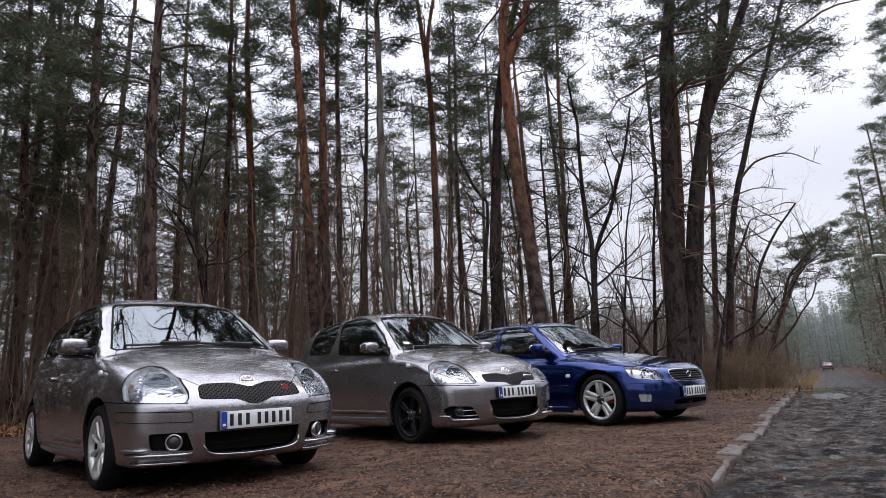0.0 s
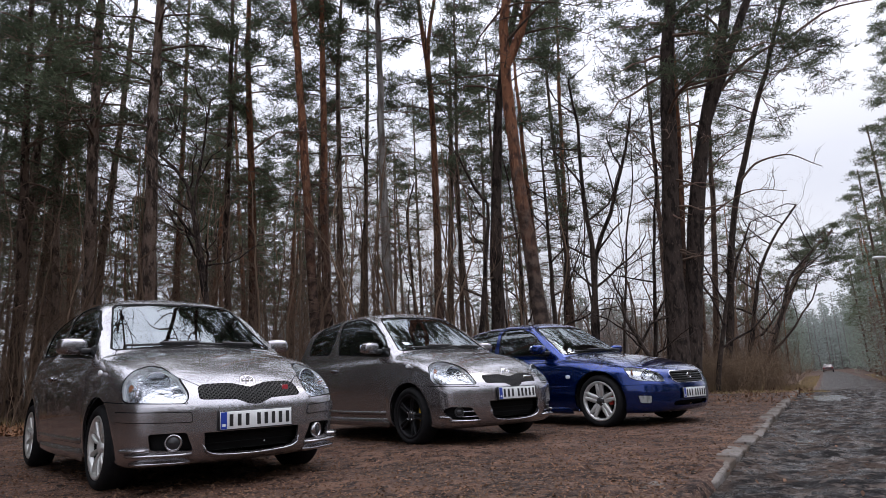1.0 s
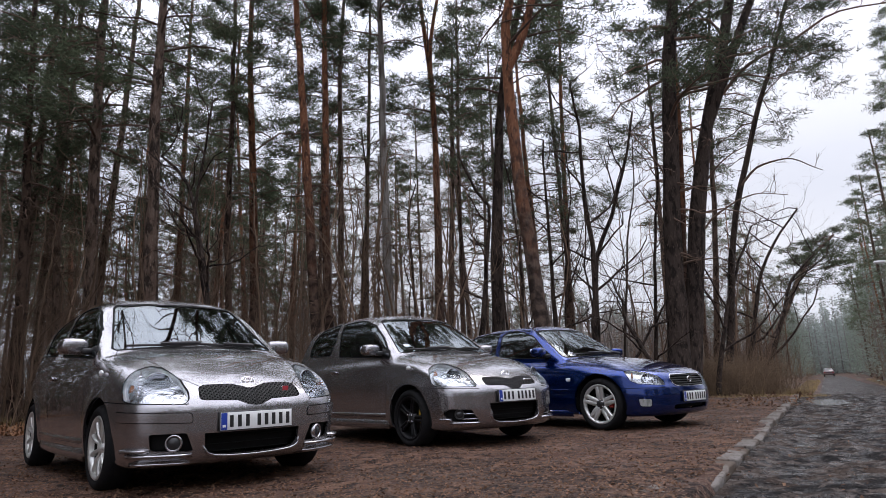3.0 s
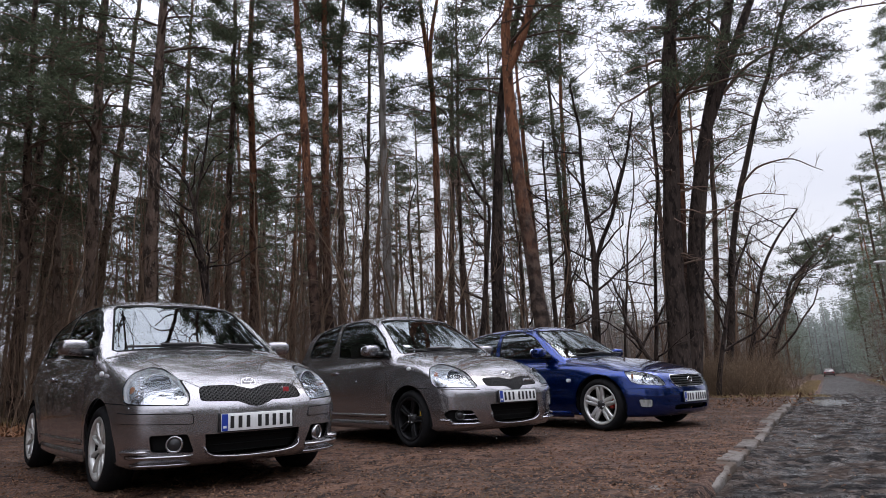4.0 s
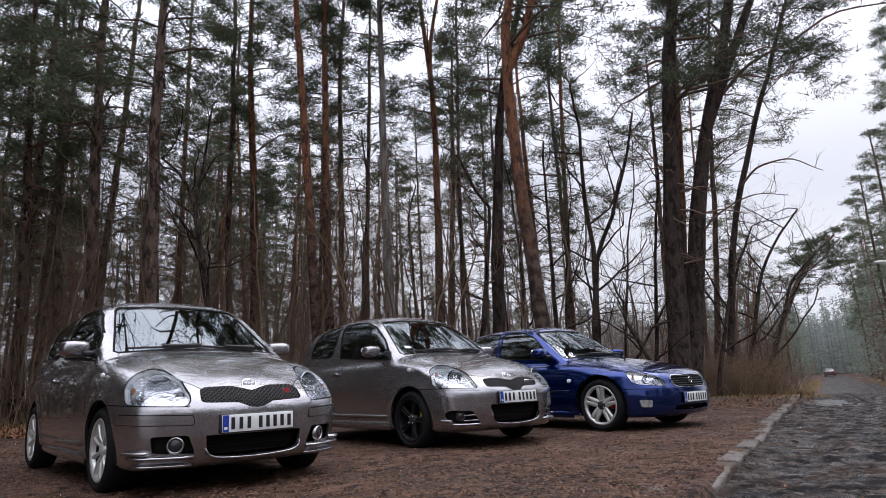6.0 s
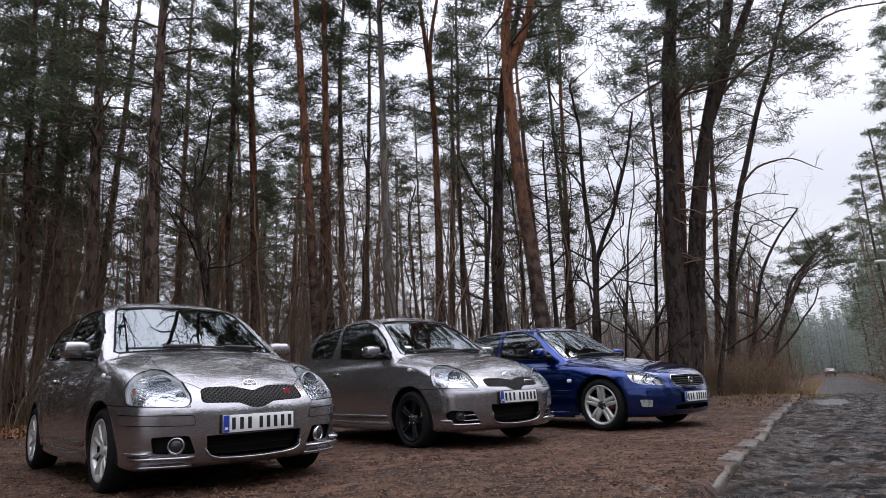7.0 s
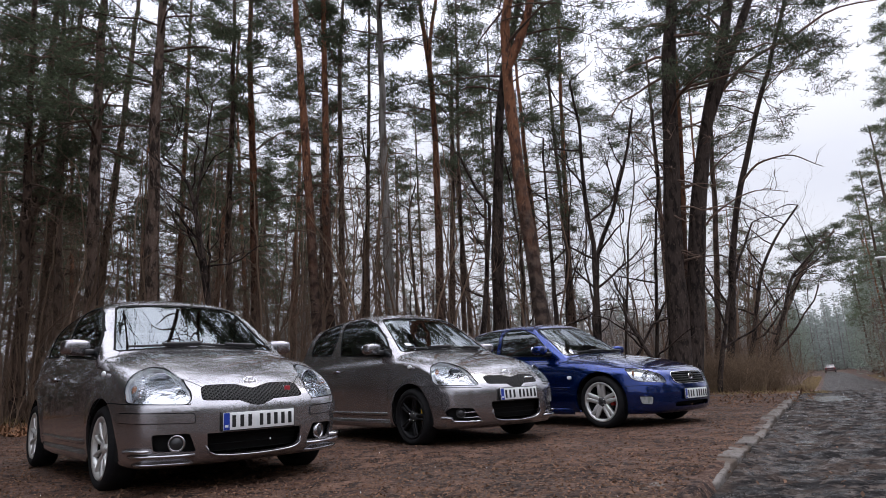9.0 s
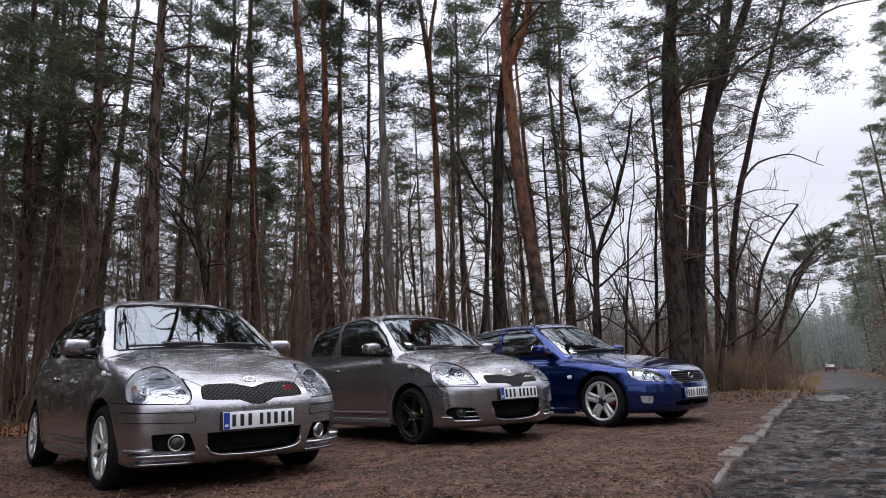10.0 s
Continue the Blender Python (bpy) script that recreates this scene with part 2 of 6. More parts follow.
def blend_bark(name, low, high):
    """Grey plates low on the trunk that give way to flaking orange bark higher up."""
    m = M[high].copy()
    m.name = name
    n, l = m.node_tree.nodes, m.node_tree.links
    b = n["Principled BSDF"]
    upper = b.inputs["Base Color"].links[0].from_socket
    tc = next(q for q in n if q.type == "TEX_COORD")
    t = n.new("ShaderNodeTexNoise")
    t.inputs["Scale"].default_value, t.inputs["Detail"].default_value = 6.0, 6.0
    l.new(tc.outputs["Object"], t.inputs["Vector"])
    ramp = n.new("ShaderNodeValToRGB")
    ramp.color_ramp.elements[0].position, ramp.color_ramp.elements[0].color = 0.40, (*low[0], 1)
    ramp.color_ramp.elements[1].position, ramp.color_ramp.elements[1].color = 0.62, (*low[1], 1)
    l.new(t.outputs["Fac"], ramp.inputs["Fac"])
    z = n.new("ShaderNodeSeparateXYZ")
    l.new(tc.outputs["Object"], z.inputs[0])
    wob = n.new("ShaderNodeTexNoise")
    wob.inputs["Scale"].default_value = 1.6
    l.new(tc.outputs["Object"], wob.inputs["Vector"])
    add = n.new("ShaderNodeMath")
    add.operation = "MULTIPLY_ADD"
    add.inputs[1].default_value = 5.0
    l.new(wob.outputs["Fac"], add.inputs[0])
    l.new(z.outputs["Z"], add.inputs[2])
    r = n.new("ShaderNodeMapRange")
    r.inputs["From Min"].default_value, r.inputs["From Max"].default_value = 5.6, 9.6
    l.new(add.outputs[0], r.inputs["Value"])
    x = n.new("ShaderNodeMix")
    x.data_type = "RGBA"
    l.new(r.outputs["Result"], x.inputs["Factor"])
    l.new(ramp.outputs["Color"], x.inputs["A"])
    l.new(upper, x.inputs["B"])
    l.new(x.outputs["Result"], b.inputs["Base Color"])
    return m


M["bark_dark_red"] = blend_bark("pine_bark_dark_to_orange", ((0.032, 0.022, 0.018), (0.115, 0.074, 0.057)), "bark_red")
M["bark_grey_red"] = blend_bark("pine_bark_grey_to_orange", ((0.034, 0.025, 0.021), (0.115, 0.082, 0.066)), "bark_red")
# ---- car bodies as smooth solids ----
def curve(*pts):
    """A smooth, non-overshooting curve through pairs of numbers."""
    xs, ys = np.array(pts, float).T
    h = np.diff(xs)
    d = np.diff(ys) / h
    m = np.zeros_like(ys)
    same = d[:-1] * d[1:] > 0
    w1, w2 = 2 * h[1:] + h[:-1], h[1:] + 2 * h[:-1]
    with np.errstate(divide="ignore", invalid="ignore"):
        m[1:-1] = np.where(same, (w1 + w2) / (w1 / d[:-1] + w2 / d[1:]), 0)
    m[0], m[-1] = d[0], d[-1]

    def at(x):
        x = np.asarray(x, float)
        i = np.clip(np.searchsorted(xs, x) - 1, 0, len(h) - 1)
        t = np.clip((x - xs[i]) / h[i], -0.3, 1.3)
        t2, t3 = t * t, t * t * t
        return ((2 * t3 - 3 * t2 + 1) * ys[i] + (t3 - 2 * t2 + t) * h[i] * m[i]
                + (3 * t2 - 2 * t3) * ys[i + 1] + (t3 - t2) * h[i] * m[i + 1])
    return at


def even(*pts):
    """The same for a shape that is alike on both sides of the middle."""
    return curve((-pts[1][0], pts[1][1]), *pts)


def smax(a, b, k):
    e = np.clip(0.5 + 0.5 * (a - b) / k, 0, 1)
    return b + (a - b) * e + k * e * (1 - e)


def smin(a, b, k):
    return -smax(-a, -b, k)


def body_solid(c):
    """The signed field of a car body from its curves (x forward from the front axle, z up)."""
    def field(x, y, z):
        y = np.abs(y)
        side = (y - c["plan"](x) * c["section"](z) - c["flare"](x, z)) * 0.96
        front = (x - c["nose"](z) + c["nose_plan"](y)) * c.get("front_scale", 0.85)
        rear = (c["tail"](z) + c["tail_plan"](y) - x) * 0.9
        top = (z - c["deck"](x) + c["deck_crown"](y)) * 0.95
        low = smax(smax(smax(side, front, c["k_corner"]), rear, 0.12), smax(top, c["sill"](x) - z, 0.03), c["k_edge"])
        gs = (y - c["house"](z)) * 0.94
        gs = smax(gs, (z - c["roof"](x) + c["roof_crown"](y)) * 0.97, 0.10)
        (x0, z0), (x1, z1) = c["screen"]
        n = math.hypot(x1 - x0, z1 - z0)
        ws = ((x - x0 + c["screen_plan"](y)) * (z1 - z0) - (z - z0) * (x1 - x0)) / n
        (x0, z0), (x1, z1) = c["back"]
        n = math.hypot(x1 - x0, z1 - z0)
        bs = -((x - x0 - 0.16 * (y / 0.6) ** 2) * (z1 - z0) - (z - z0) * (x1 - x0)) / n
        gs = smax(smax(gs, ws, 0.05), bs, 0.10)
        gs = smax(gs, 0.70 - z, 0.02)
        return smin(low, gs, c["k_join"])
    return field


def wheel_flare(wheels, r, out):
    def flare(x, z):
        total = 0
        for wx in wheels:
            d = np.hypot(x - wx, z - 0.29)
            total = total + out * np.exp(-((d - r) / 0.07) ** 2)
        return total
    return flare


HATCH = dict(
    plan=curve((-3.0, 0.60), (-2.8, 0.725), (-2.5, 0.785), (-2.1, 0.815), (-1.2, 0.83), (-0.4, 0.825), (0.0, 0.81), (0.3, 0.80), (0.55, 0.775), (0.8, 0.73)),
    section=curve((0.1, 0.93), (0.2, 0.955), (0.32, 0.975), (0.5, 0.995), (0.66, 1.0), (0.80, 0.985), (0.90, 0.955), (1.0, 0.90), (1.1, 0.82)),
    flare=wheel_flare((0.0, -2.37), 0.35, 0.014),
    nose=curve((0.1, 0.66), (0.18, 0.715), (0.26, 0.745), (0.40, 0.765), (0.52, 0.765), (0.60, 0.735), (0.68, 0.665), (0.76, 0.55), (0.86, 0.36), (1.0, 0.1)),
    nose_plan=even((0, 0), (0.2, 0.008), (0.4, 0.04), (0.55, 0.085), (0.68, 0.155), (0.78, 0.26), (0.9, 0.5)),
    tail=curve((0.1, -2.75), (0.3, -2.87), (0.5, -2.9), (0.8, -2.86), (1.0, -2.82)),
    tail_plan=even((0, 0), (0.4, 0.02), (0.65, 0.09), (0.8, 0.2)),
    deck=curve((-3.0, 0.96), (-1.5, 0.985), (-0.5, 1.0), (-0.25, 0.985), (0.05, 0.935), (0.3, 0.865), (0.5, 0.785), (0.65, 0.70), (0.8, 0.60)),
    deck_crown=even((0, 0), (0.3, 0.008), (0.5, 0.026), (0.65, 0.052), (0.8, 0.10), (0.9, 0.16)),
    sill=curve((-3, 0.28), (-2.0, 0.20), (-0.4, 0.175), (0.4, 0.17), (0.8, 0.175)),
    house=curve((0.7, 0.80), (0.95, 0.76), (1.2, 0.695), (1.4, 0.615), (1.6, 0.51)),
    roof=curve((-3.0, 1.25), (-2.6, 1.385), (-2.2, 1.45), (-1.6, 1.50), (-1.2, 1.488), (-0.9, 1.452), (-0.6, 1.39), (0.0, 1.2)),
    roof_crown=even((0, 0), (0.3, 0.012), (0.5, 0.045), (0.62, 0.09), (0.8, 0.2)),
    screen=((-0.17, 0.94), (-0.93, 1.44)),
    screen_plan=even((0, 0), (0.3, 0.022), (0.6, 0.10), (0.75, 0.17)),
    back=((-2.88, 0.90), (-2.60, 1.40)),
    k_corner=0.07, k_edge=0.07, k_join=0.02)

SEDAN = dict(
    plan=curve((-3.7, 0.62), (-3.4, 0.76), (-2.9, 0.83), (-1.5, 0.86), (-0.4, 0.855), (0.0, 0.845), (0.4, 0.81), (0.9, 0.73)),
    section=curve((0.1, 0.92), (0.2, 0.95), (0.32, 0.975), (0.5, 0.995), (0.62, 1.0), (0.75, 0.985), (0.85, 0.95), (0.95, 0.90), (1.1, 0.80)),
    flare=wheel_flare((0.0, -2.67), 0.37, 0.016),
    nose=curve((0.1, 0.70), (0.18, 0.74), (0.28, 0.775), (0.40, 0.785), (0.48, 0.775), (0.55, 0.745), (0.62, 0.72), (0.70, 0.66), (0.8, 0.5)),
    nose_plan=even((0, 0), (0.2, 0.008), (0.4, 0.04), (0.55, 0.09), (0.70, 0.20), (0.80, 0.36), (0.9, 0.6)),
    tail=curve((0.1, -3.45), (0.3, -3.58), (0.5, -3.6), (0.8, -3.56), (1.0, -3.5)),
    tail_plan=even((0, 0), (0.4, 0.02), (0.65, 0.08), (0.8, 0.2)),
    deck=curve((-3.7, 0.93), (-3.0, 0.99), (-1.5, 0.95), (-0.6, 0.93), (-0.3, 0.90), (0.0, 0.855), (0.3, 0.795), (0.55, 0.72), (0.7, 0.655), (0.85, 0.58)),
    deck_crown=even((0, 0), (0.3, 0.008), (0.5, 0.025), (0.65, 0.055), (0.8, 0.12), (0.9, 0.2)),
    sill=curve((-3.6, 0.30), (-2.0, 0.20), (-0.4, 0.18), (0.4, 0.165), (0.9, 0.165)),
    house=curve((0.7, 0.80), (0.9, 0.755), (1.15, 0.665), (1.3, 0.59), (1.5, 0.48)),
    roof=curve((-3.7, 1.0), (-2.9, 1.25), (-2.3, 1.365), (-1.7, 1.40), (-1.3, 1.385), (-1.0, 1.34), (-0.7, 1.27), (0.0, 1.05)),
    roof_crown=even((0, 0), (0.3, 0.012), (0.5, 0.04), (0.62, 0.08), (0.8, 0.2)),
    screen=((-0.36, 0.88), (-1.16, 1.35)),
    screen_plan=even((0, 0), (0.3, 0.03), (0.6, 0.14), (0.75, 0.25)),
    back=((-3.2, 0.95), (-2.55, 1.35)),
    k_corner=0.08, k_edge=0.06, k_join=0.02)


# ---- mesh helpers ----
class Heap:
    """Gathers points and faces of one mesh."""

    def __init__(self):
        self.v, self.f, self.n = [], {3: [], 4: []}, 0

    def add(self, verts, faces):
        faces = np.asarray(faces, np.int64)
        self.f[faces.shape[1]].append(faces + self.n)
        self.v.append(np.asarray(verts, float))
        self.n += len(verts)

    def mesh(self, name, mat=None, smooth=True):
        v = np.concatenate(self.v)
        loops, starts, at = [], [], 0
        for k in (3, 4):
            if self.f[k]:
                f = np.concatenate(self.f[k])
                loops.append(f.ravel())
                starts.append(at + k * np.arange(len(f)))
                at += f.size
        me = bpy.data.meshes.new(name)
        loops, starts = np.concatenate(loops), np.concatenate(starts)
        me.vertices.add(len(v))
        me.vertices.foreach_set("co", v.ravel())
        me.loops.add(len(loops))
        me.loops.foreach_set("vertex_index", loops.astype(np.int32))
        me.polygons.add(len(starts))
        me.polygons.foreach_set("loop_start", starts.astype(np.int32))
        me.update(calc_edges=True)
        me.validate()
        if smooth:
            me.shade_smooth()
        if mat:
            me.materials.append(mat)
        return me

    def tube(self, pts, radii, sides=6):
        pts, radii = np.asarray(pts, float), np.asarray(radii, float)
        d = np.gradient(pts, axis=0)
        d /= np.linalg.norm(d, axis=1)[:, None] + 1e-9
        ref = np.array([1.0, 0, 0]) if abs(d[0, 0]) < 0.8 else np.array([0, 1.0, 0])
        a = np.cross(d, ref)
        a /= np.linalg.norm(a, axis=1)[:, None] + 1e-9
        b = np.cross(d, a)
        ang = np.arange(sides) * 2 * math.pi / sides
        ring = np.cos(ang)[None, :, None] * a[:, None] + np.sin(ang)[None, :, None] * b[:, None]
        v = (pts[:, None] + ring * radii[:, None, None]).reshape(-1, 3)
        i, j = np.meshgrid(np.arange(len(pts) - 1), np.arange(sides), indexing="ij")
        k = (j + 1) % sides
        self.add(v, np.stack([i * sides + j, i * sides + k, (i + 1) * sides + k, (i + 1) * sides + j], -1).reshape(-1, 4))

    def sticks(self, p, q, r0, r1):
        """Many straight three-sided twigs at once."""
        p, q = np.asarray(p), np.asarray(q)
        d = q - p
        d /= np.linalg.norm(d, axis=1)[:, None] + 1e-9
        a = np.cross(d, [0.31, 0.55, 0.77])
        a /= np.linalg.norm(a, axis=1)[:, None] + 1e-9
        b = np.cross(d, a)
        v = []
        for e, r in ((p, r0), (q, r1)):
            r = np.broadcast_to(np.asarray(r, float), (len(p),))[:, None]
            for k in range(3):
                v.append(e + r * (math.cos(k * 2.0944) * a + math.sin(k * 2.0944) * b))
        v = np.stack(v, 1).reshape(-1, 3)
        base = (np.arange(len(p)) * 6)[:, None]
        f = np.concatenate([base + np.array([[k, (k + 1) % 3, 3 + (k + 1) % 3, 3 + k]]) for k in range(3)])
        self.add(v, f)

    def blades(self, p, d, length, width, rng):
        """Many narrow leaves or needles from p along d."""
        s = np.cross(d, rng.normal(size=d.shape))
        s /= np.linalg.norm(s, axis=1)[:, None] + 1e-9
        w = np.asarray(width) * np.ones(len(p))
        ln = np.asarray(length) * np.ones(len(p))
        v = np.stack([p - s * w[:, None] / 2, p + s * w[:, None] / 2, p + d * ln[:, None]], 1).reshape(-1, 3)
        self.add(v, np.arange(len(p) * 3).reshape(-1, 3))


def part(name, data, mat, parent, label=""):
    """Links a bmesh, a Heap or a mesh as one mesh object under a thing or a part."""
    if isinstance(data, Heap):
        data = data.mesh(name)
    elif isinstance(data, bmesh.types.BMesh):
        bm, data = data, bpy.data.meshes.new(name)
        bm.to_mesh(data)
        bm.free()
    if mat and not data.materials:
        data.materials.append(mat)
    ob = new(name, data)
    if parent:
        ob.parent = parent
    return tagged(ob, label) if label else ob


def unit(rng, n):
    d = rng.normal(size=(n, 3))
    return d / np.linalg.norm(d, axis=1)[:, None]


def box_bm(size, at=(0, 0, 0), bevel=0.0, turn=None, segs=2):
    bm = bmesh.new()
    bmesh.ops.create_cube(bm, size=1.0)
    bmesh.ops.scale(bm, vec=size, verts=bm.verts)
    if bevel:
        bmesh.ops.bevel(bm, geom=bm.edges[:], offset=bevel, segments=segs, affect="EDGES", profile=0.5)
    if turn:
        bmesh.ops.transform(bm, matrix=turn, verts=bm.verts)
    bmesh.ops.translate(bm, vec=at, verts=bm.verts)
    for f in bm.faces:
        f.smooth = bool(bevel)
    return bm


def lathe(h, profile, sides, m=None):
    """Turns (radius, along-y) pairs round the y axis into a Heap."""
    pr = np.asarray(profile, float)
    a = np.arange(sides) * 2 * math.pi / sides
    v = np.stack([pr[:, None, 0] * np.cos(a), np.repeat(pr[:, 1:2], sides, 1), pr[:, None, 0] * np.sin(a)], -1).reshape(-1, 3)
    i, j = np.meshgrid(np.arange(len(pr) - 1), np.arange(sides), indexing="ij")
    k = (j + 1) % sides
    if m is not None:
        v = v @ np.array(m.to_3x3()).T + np.array(m.translation)
    h.add(v, np.stack([i * sides + j, (i + 1) * sides + j, (i + 1) * sides + k, i * sides + k], -1).reshape(-1, 4))
    return h


# ---- ground, road and kerb ----
KERB0, ALONG, ACROSS = np.array([1.60, 4.25]), np.array([0.500, 0.866]), np.array([0.866, -0.500])


def road_point(s, t):
    q = KERB0 + s * ALONG + t * ACROSS
    return q[0], q[1]


FALL = curve((0, 0), (16, 0), (24, -0.18), (34, -0.55), (47, -0.95), (70, -1.10), (110, -1.05), (401, -1.0))


def fall(x, y):
    """The land falls gently away beyond the parking place."""
    return FALL(np.clip(np.hypot(x, y), 0, 400))


def lumps(x, y, scale, seed):
    """Smooth uneven relief between -1 and 1."""
    x, y = np.asarray(x, float) * scale, np.asarray(y, float) * scale
    i, j = np.floor(x), np.floor(y)
    u, v = x - i, y - j
    u, v = u * u * (3 - 2 * u), v * v * (3 - 2 * v)

    def value(a, b):
        q = np.sin(a * 127.1 + b * 311.7 + seed * 74.7) * 43758.5453
        return 2 * (q - np.floor(q)) - 1
    return (value(i, j) * (1 - u) + value(i + 1, j) * u) * (1 - v) + (value(i, j + 1) * (1 - u) + value(i + 1, j + 1) * u) * v


def bumps(x, y):
    """Trodden earth: broad swells, footprints and clods."""
    clods = np.maximum(lumps(x, y, 9, 3), -0.2) * (0.6 + 0.4 * lumps(x, y, 1.1, 8))
    return 0.004 + 0.015 * lumps(x, y, 0.8, 1) + 0.011 * lumps(x, y, 2.6, 2) + 0.012 * clods + 0.005 * lumps(x, y, 21, 4)


def ruts(s, t):
    """The broken road: ruts along it, potholes and lumps of mud."""
    return (0.010 * lumps(s * 0.35, t * 2.2, 1.0, 11) + 0.010 * lumps(s, t, 1.6, 12) + 0.009 * lumps(s, t * 1.3, 4.5, 13)
            + 0.017 * np.maximum(lumps(s, t, 9, 14), -0.35) + 0.011 * np.maximum(lumps(s, t, 19, 15), -0.2))


def build_ground():
    far = np.cumsum(0.16 * 1.16 ** np.arange(1, 42))
    xs = np.concatenate([-14 - far[::-1], np.arange(-14, -6, 0.12), np.arange(-6, 6, 0.04), np.arange(6, 14.01, 0.10), 14.01 + far])
    ys = np.concatenate([-6 - far[::-1], np.arange(-6, 2.6, 0.25), np.arange(2.6, 9.5, 0.035), np.arange(9.5, 20, 0.09), 20 + far])
    gx, gy = np.meshgrid(xs, ys, indexing="ij")
    gz = fall(gx, gy)
    s = (gx - KERB0[0]) * ALONG[0] + (gy - KERB0[1]) * ALONG[1]
    t = (gx - KERB0[0]) * ACROSS[0] + (gy - KERB0[1]) * ACROSS[1]
    road = np.clip((t - 0.03) / 0.06, 0, 1) * np.clip((4.6 - t) / 0.5, 0, 1)
    gz = gz - 0.13 * road
    # low banks on both sides of the road
    gz = gz + 0.25 * np.clip((t - 4.8) / 3, 0, 1)
    gz = gz + np.where((np.abs(gx) < 30) & (gy > -14) & (gy < 40), bumps(gx, gy), 0)
    nx, ny = gx.shape
    h = Heap()
    i, j = np.meshgrid(np.arange(nx - 1), np.arange(ny - 1), indexing="ij")
    h.add(np.stack([gx, gy, gz], -1).reshape(-1, 3), np.stack([i * ny + j, (i + 1) * ny + j, (i + 1) * ny + j + 1, i * ny + j + 1], -1).reshape(-1, 4))
    tagged(new("ground", h.mesh("ground", M["soil"])), "wet brown earth with leaf litter and mud", "ground", kind="structure")
    # the road
    ss = np.concatenate([np.arange(-14, -1.5, 0.12), np.arange(-1.5, 9, 0.035), np.arange(9, 20, 0.07), 20 + np.cumsum(0.08 * 1.07 ** np.arange(1, 78))])
    tt = np.concatenate([np.arange(0.085, 1.6, 0.035), np.arange(1.6, 4.4, 0.09)])
    gs, gt = np.meshgrid(ss, tt, indexing="ij")
    gx, gy = KERB0[0] + gs * ALONG[0] + gt * ACROSS[0], KERB0[1] + gs * ALONG[1] + gt * ACROSS[1]
    gz = fall(gx, gy) - 0.034 + 0.02 * np.sin(gt / 4.4 * math.pi) + ruts(gs, gt)
    for s0, t0, ws, wt, deep in ((11.3, 0.60, 1.7, 0.45, 0.075), (0.9, 0.46, 0.40, 0.18, 0.024), (2.5, 0.48, 0.6, 0.18, 0.024), (3.9, 0.54, 0.55, 0.18, 0.022),
                                 (3.6, 1.03, 0.6, 0.22, 0.024), (1.4, 0.90, 0.4, 0.16, 0.020), (7.0, 1.9, 1.0, 0.35, 0.030), (14.5, 1.6, 1.5, 0.6, 0.035)):
        gz -= deep * np.exp(-((gs - s0) / ws) ** 2 - ((gt - t0) / wt) ** 2)
    gz = np.maximum(gz, fall(gx, gy) - 0.11)
    nx, ny = gx.shape
    h = Heap()
    i, j = np.meshgrid(np.arange(nx - 1), np.arange(ny - 1), indexing="ij")
    h.add(np.stack([gx, gy, gz], -1).reshape(-1, 3), np.stack([i * ny + j, i * ny + j + 1, (i + 1) * ny + j + 1, (i + 1) * ny + j], -1).reshape(-1, 4))
    tagged(new("road", h.mesh("road", M["asphalt"])), "wet patched dark asphalt road with mud", "road", kind="structure")


def build_kerb():
    """Old kerb stones, nearly flush, some sunk or turned."""
    rng = np.random.default_rng(8)
    kerb = tagged(new("kerb"), "worn flush concrete kerb along the road", "kerb", kind="structure")
    s = -0.15
    while s < 13.6:
        ln = rng.choice([0.48, 0.97, 0.97, 0.72])
        bm = box_bm((ln - 0.014, 0.150, 0.16), (0, 0, 0), 0.014)
        bmesh.ops.subdivide_edges(bm, edges=[e for e in bm.edges if e.calc_length() > 0.3], cuts=7, use_grid_fill=True)
        for v in bm.verts:
            k = v.co * 9 + Vector((s * 3, 0, 0))
            v.co += Vector((noise.noise(k), noise.noise(k + Vector((7, 0, 0))), 0.7 * noise.noise(k + Vector((0, 9, 0))))) * 0.022
        q = road_point(s + ln / 2, 0.01 + rng.normal() * 0.012)
        ob = part("kerb_stone", bm, M["kerb"], kerb)
        ob.matrix_basis = pose(q[0], q[1], -0.073 + rng.normal() * 0.006, rng.normal() * 1.8, rng.normal() * 0.8, 60 + rng.normal() * 1.2)
        s += ln
    for s, t, a, w, d in ((0.48, -0.34, 70, 0.36, 0.17), (-0.45, -0.20, 58, 0.30, 0.15)):
        bm = box_bm((w, d, 0.06), (0, 0, 0), 0.012)
        for v in bm.verts:
            v.co += Vector((noise.noise(v.co * 12 + Vector((s, 0, 0))), noise.noise(v.co * 12 + Vector((0, s, 5))), 0)) * 0.025
        q = road_point(s, t)
        slab = part("concrete_slab", bm, M["kerb"], None)
        slab.matrix_basis = pose(q[0], q[1], -0.024, 2, 1, a)
        tagged(slab, "broken concrete slab sunk in the mud", "slab", "broken slabs")


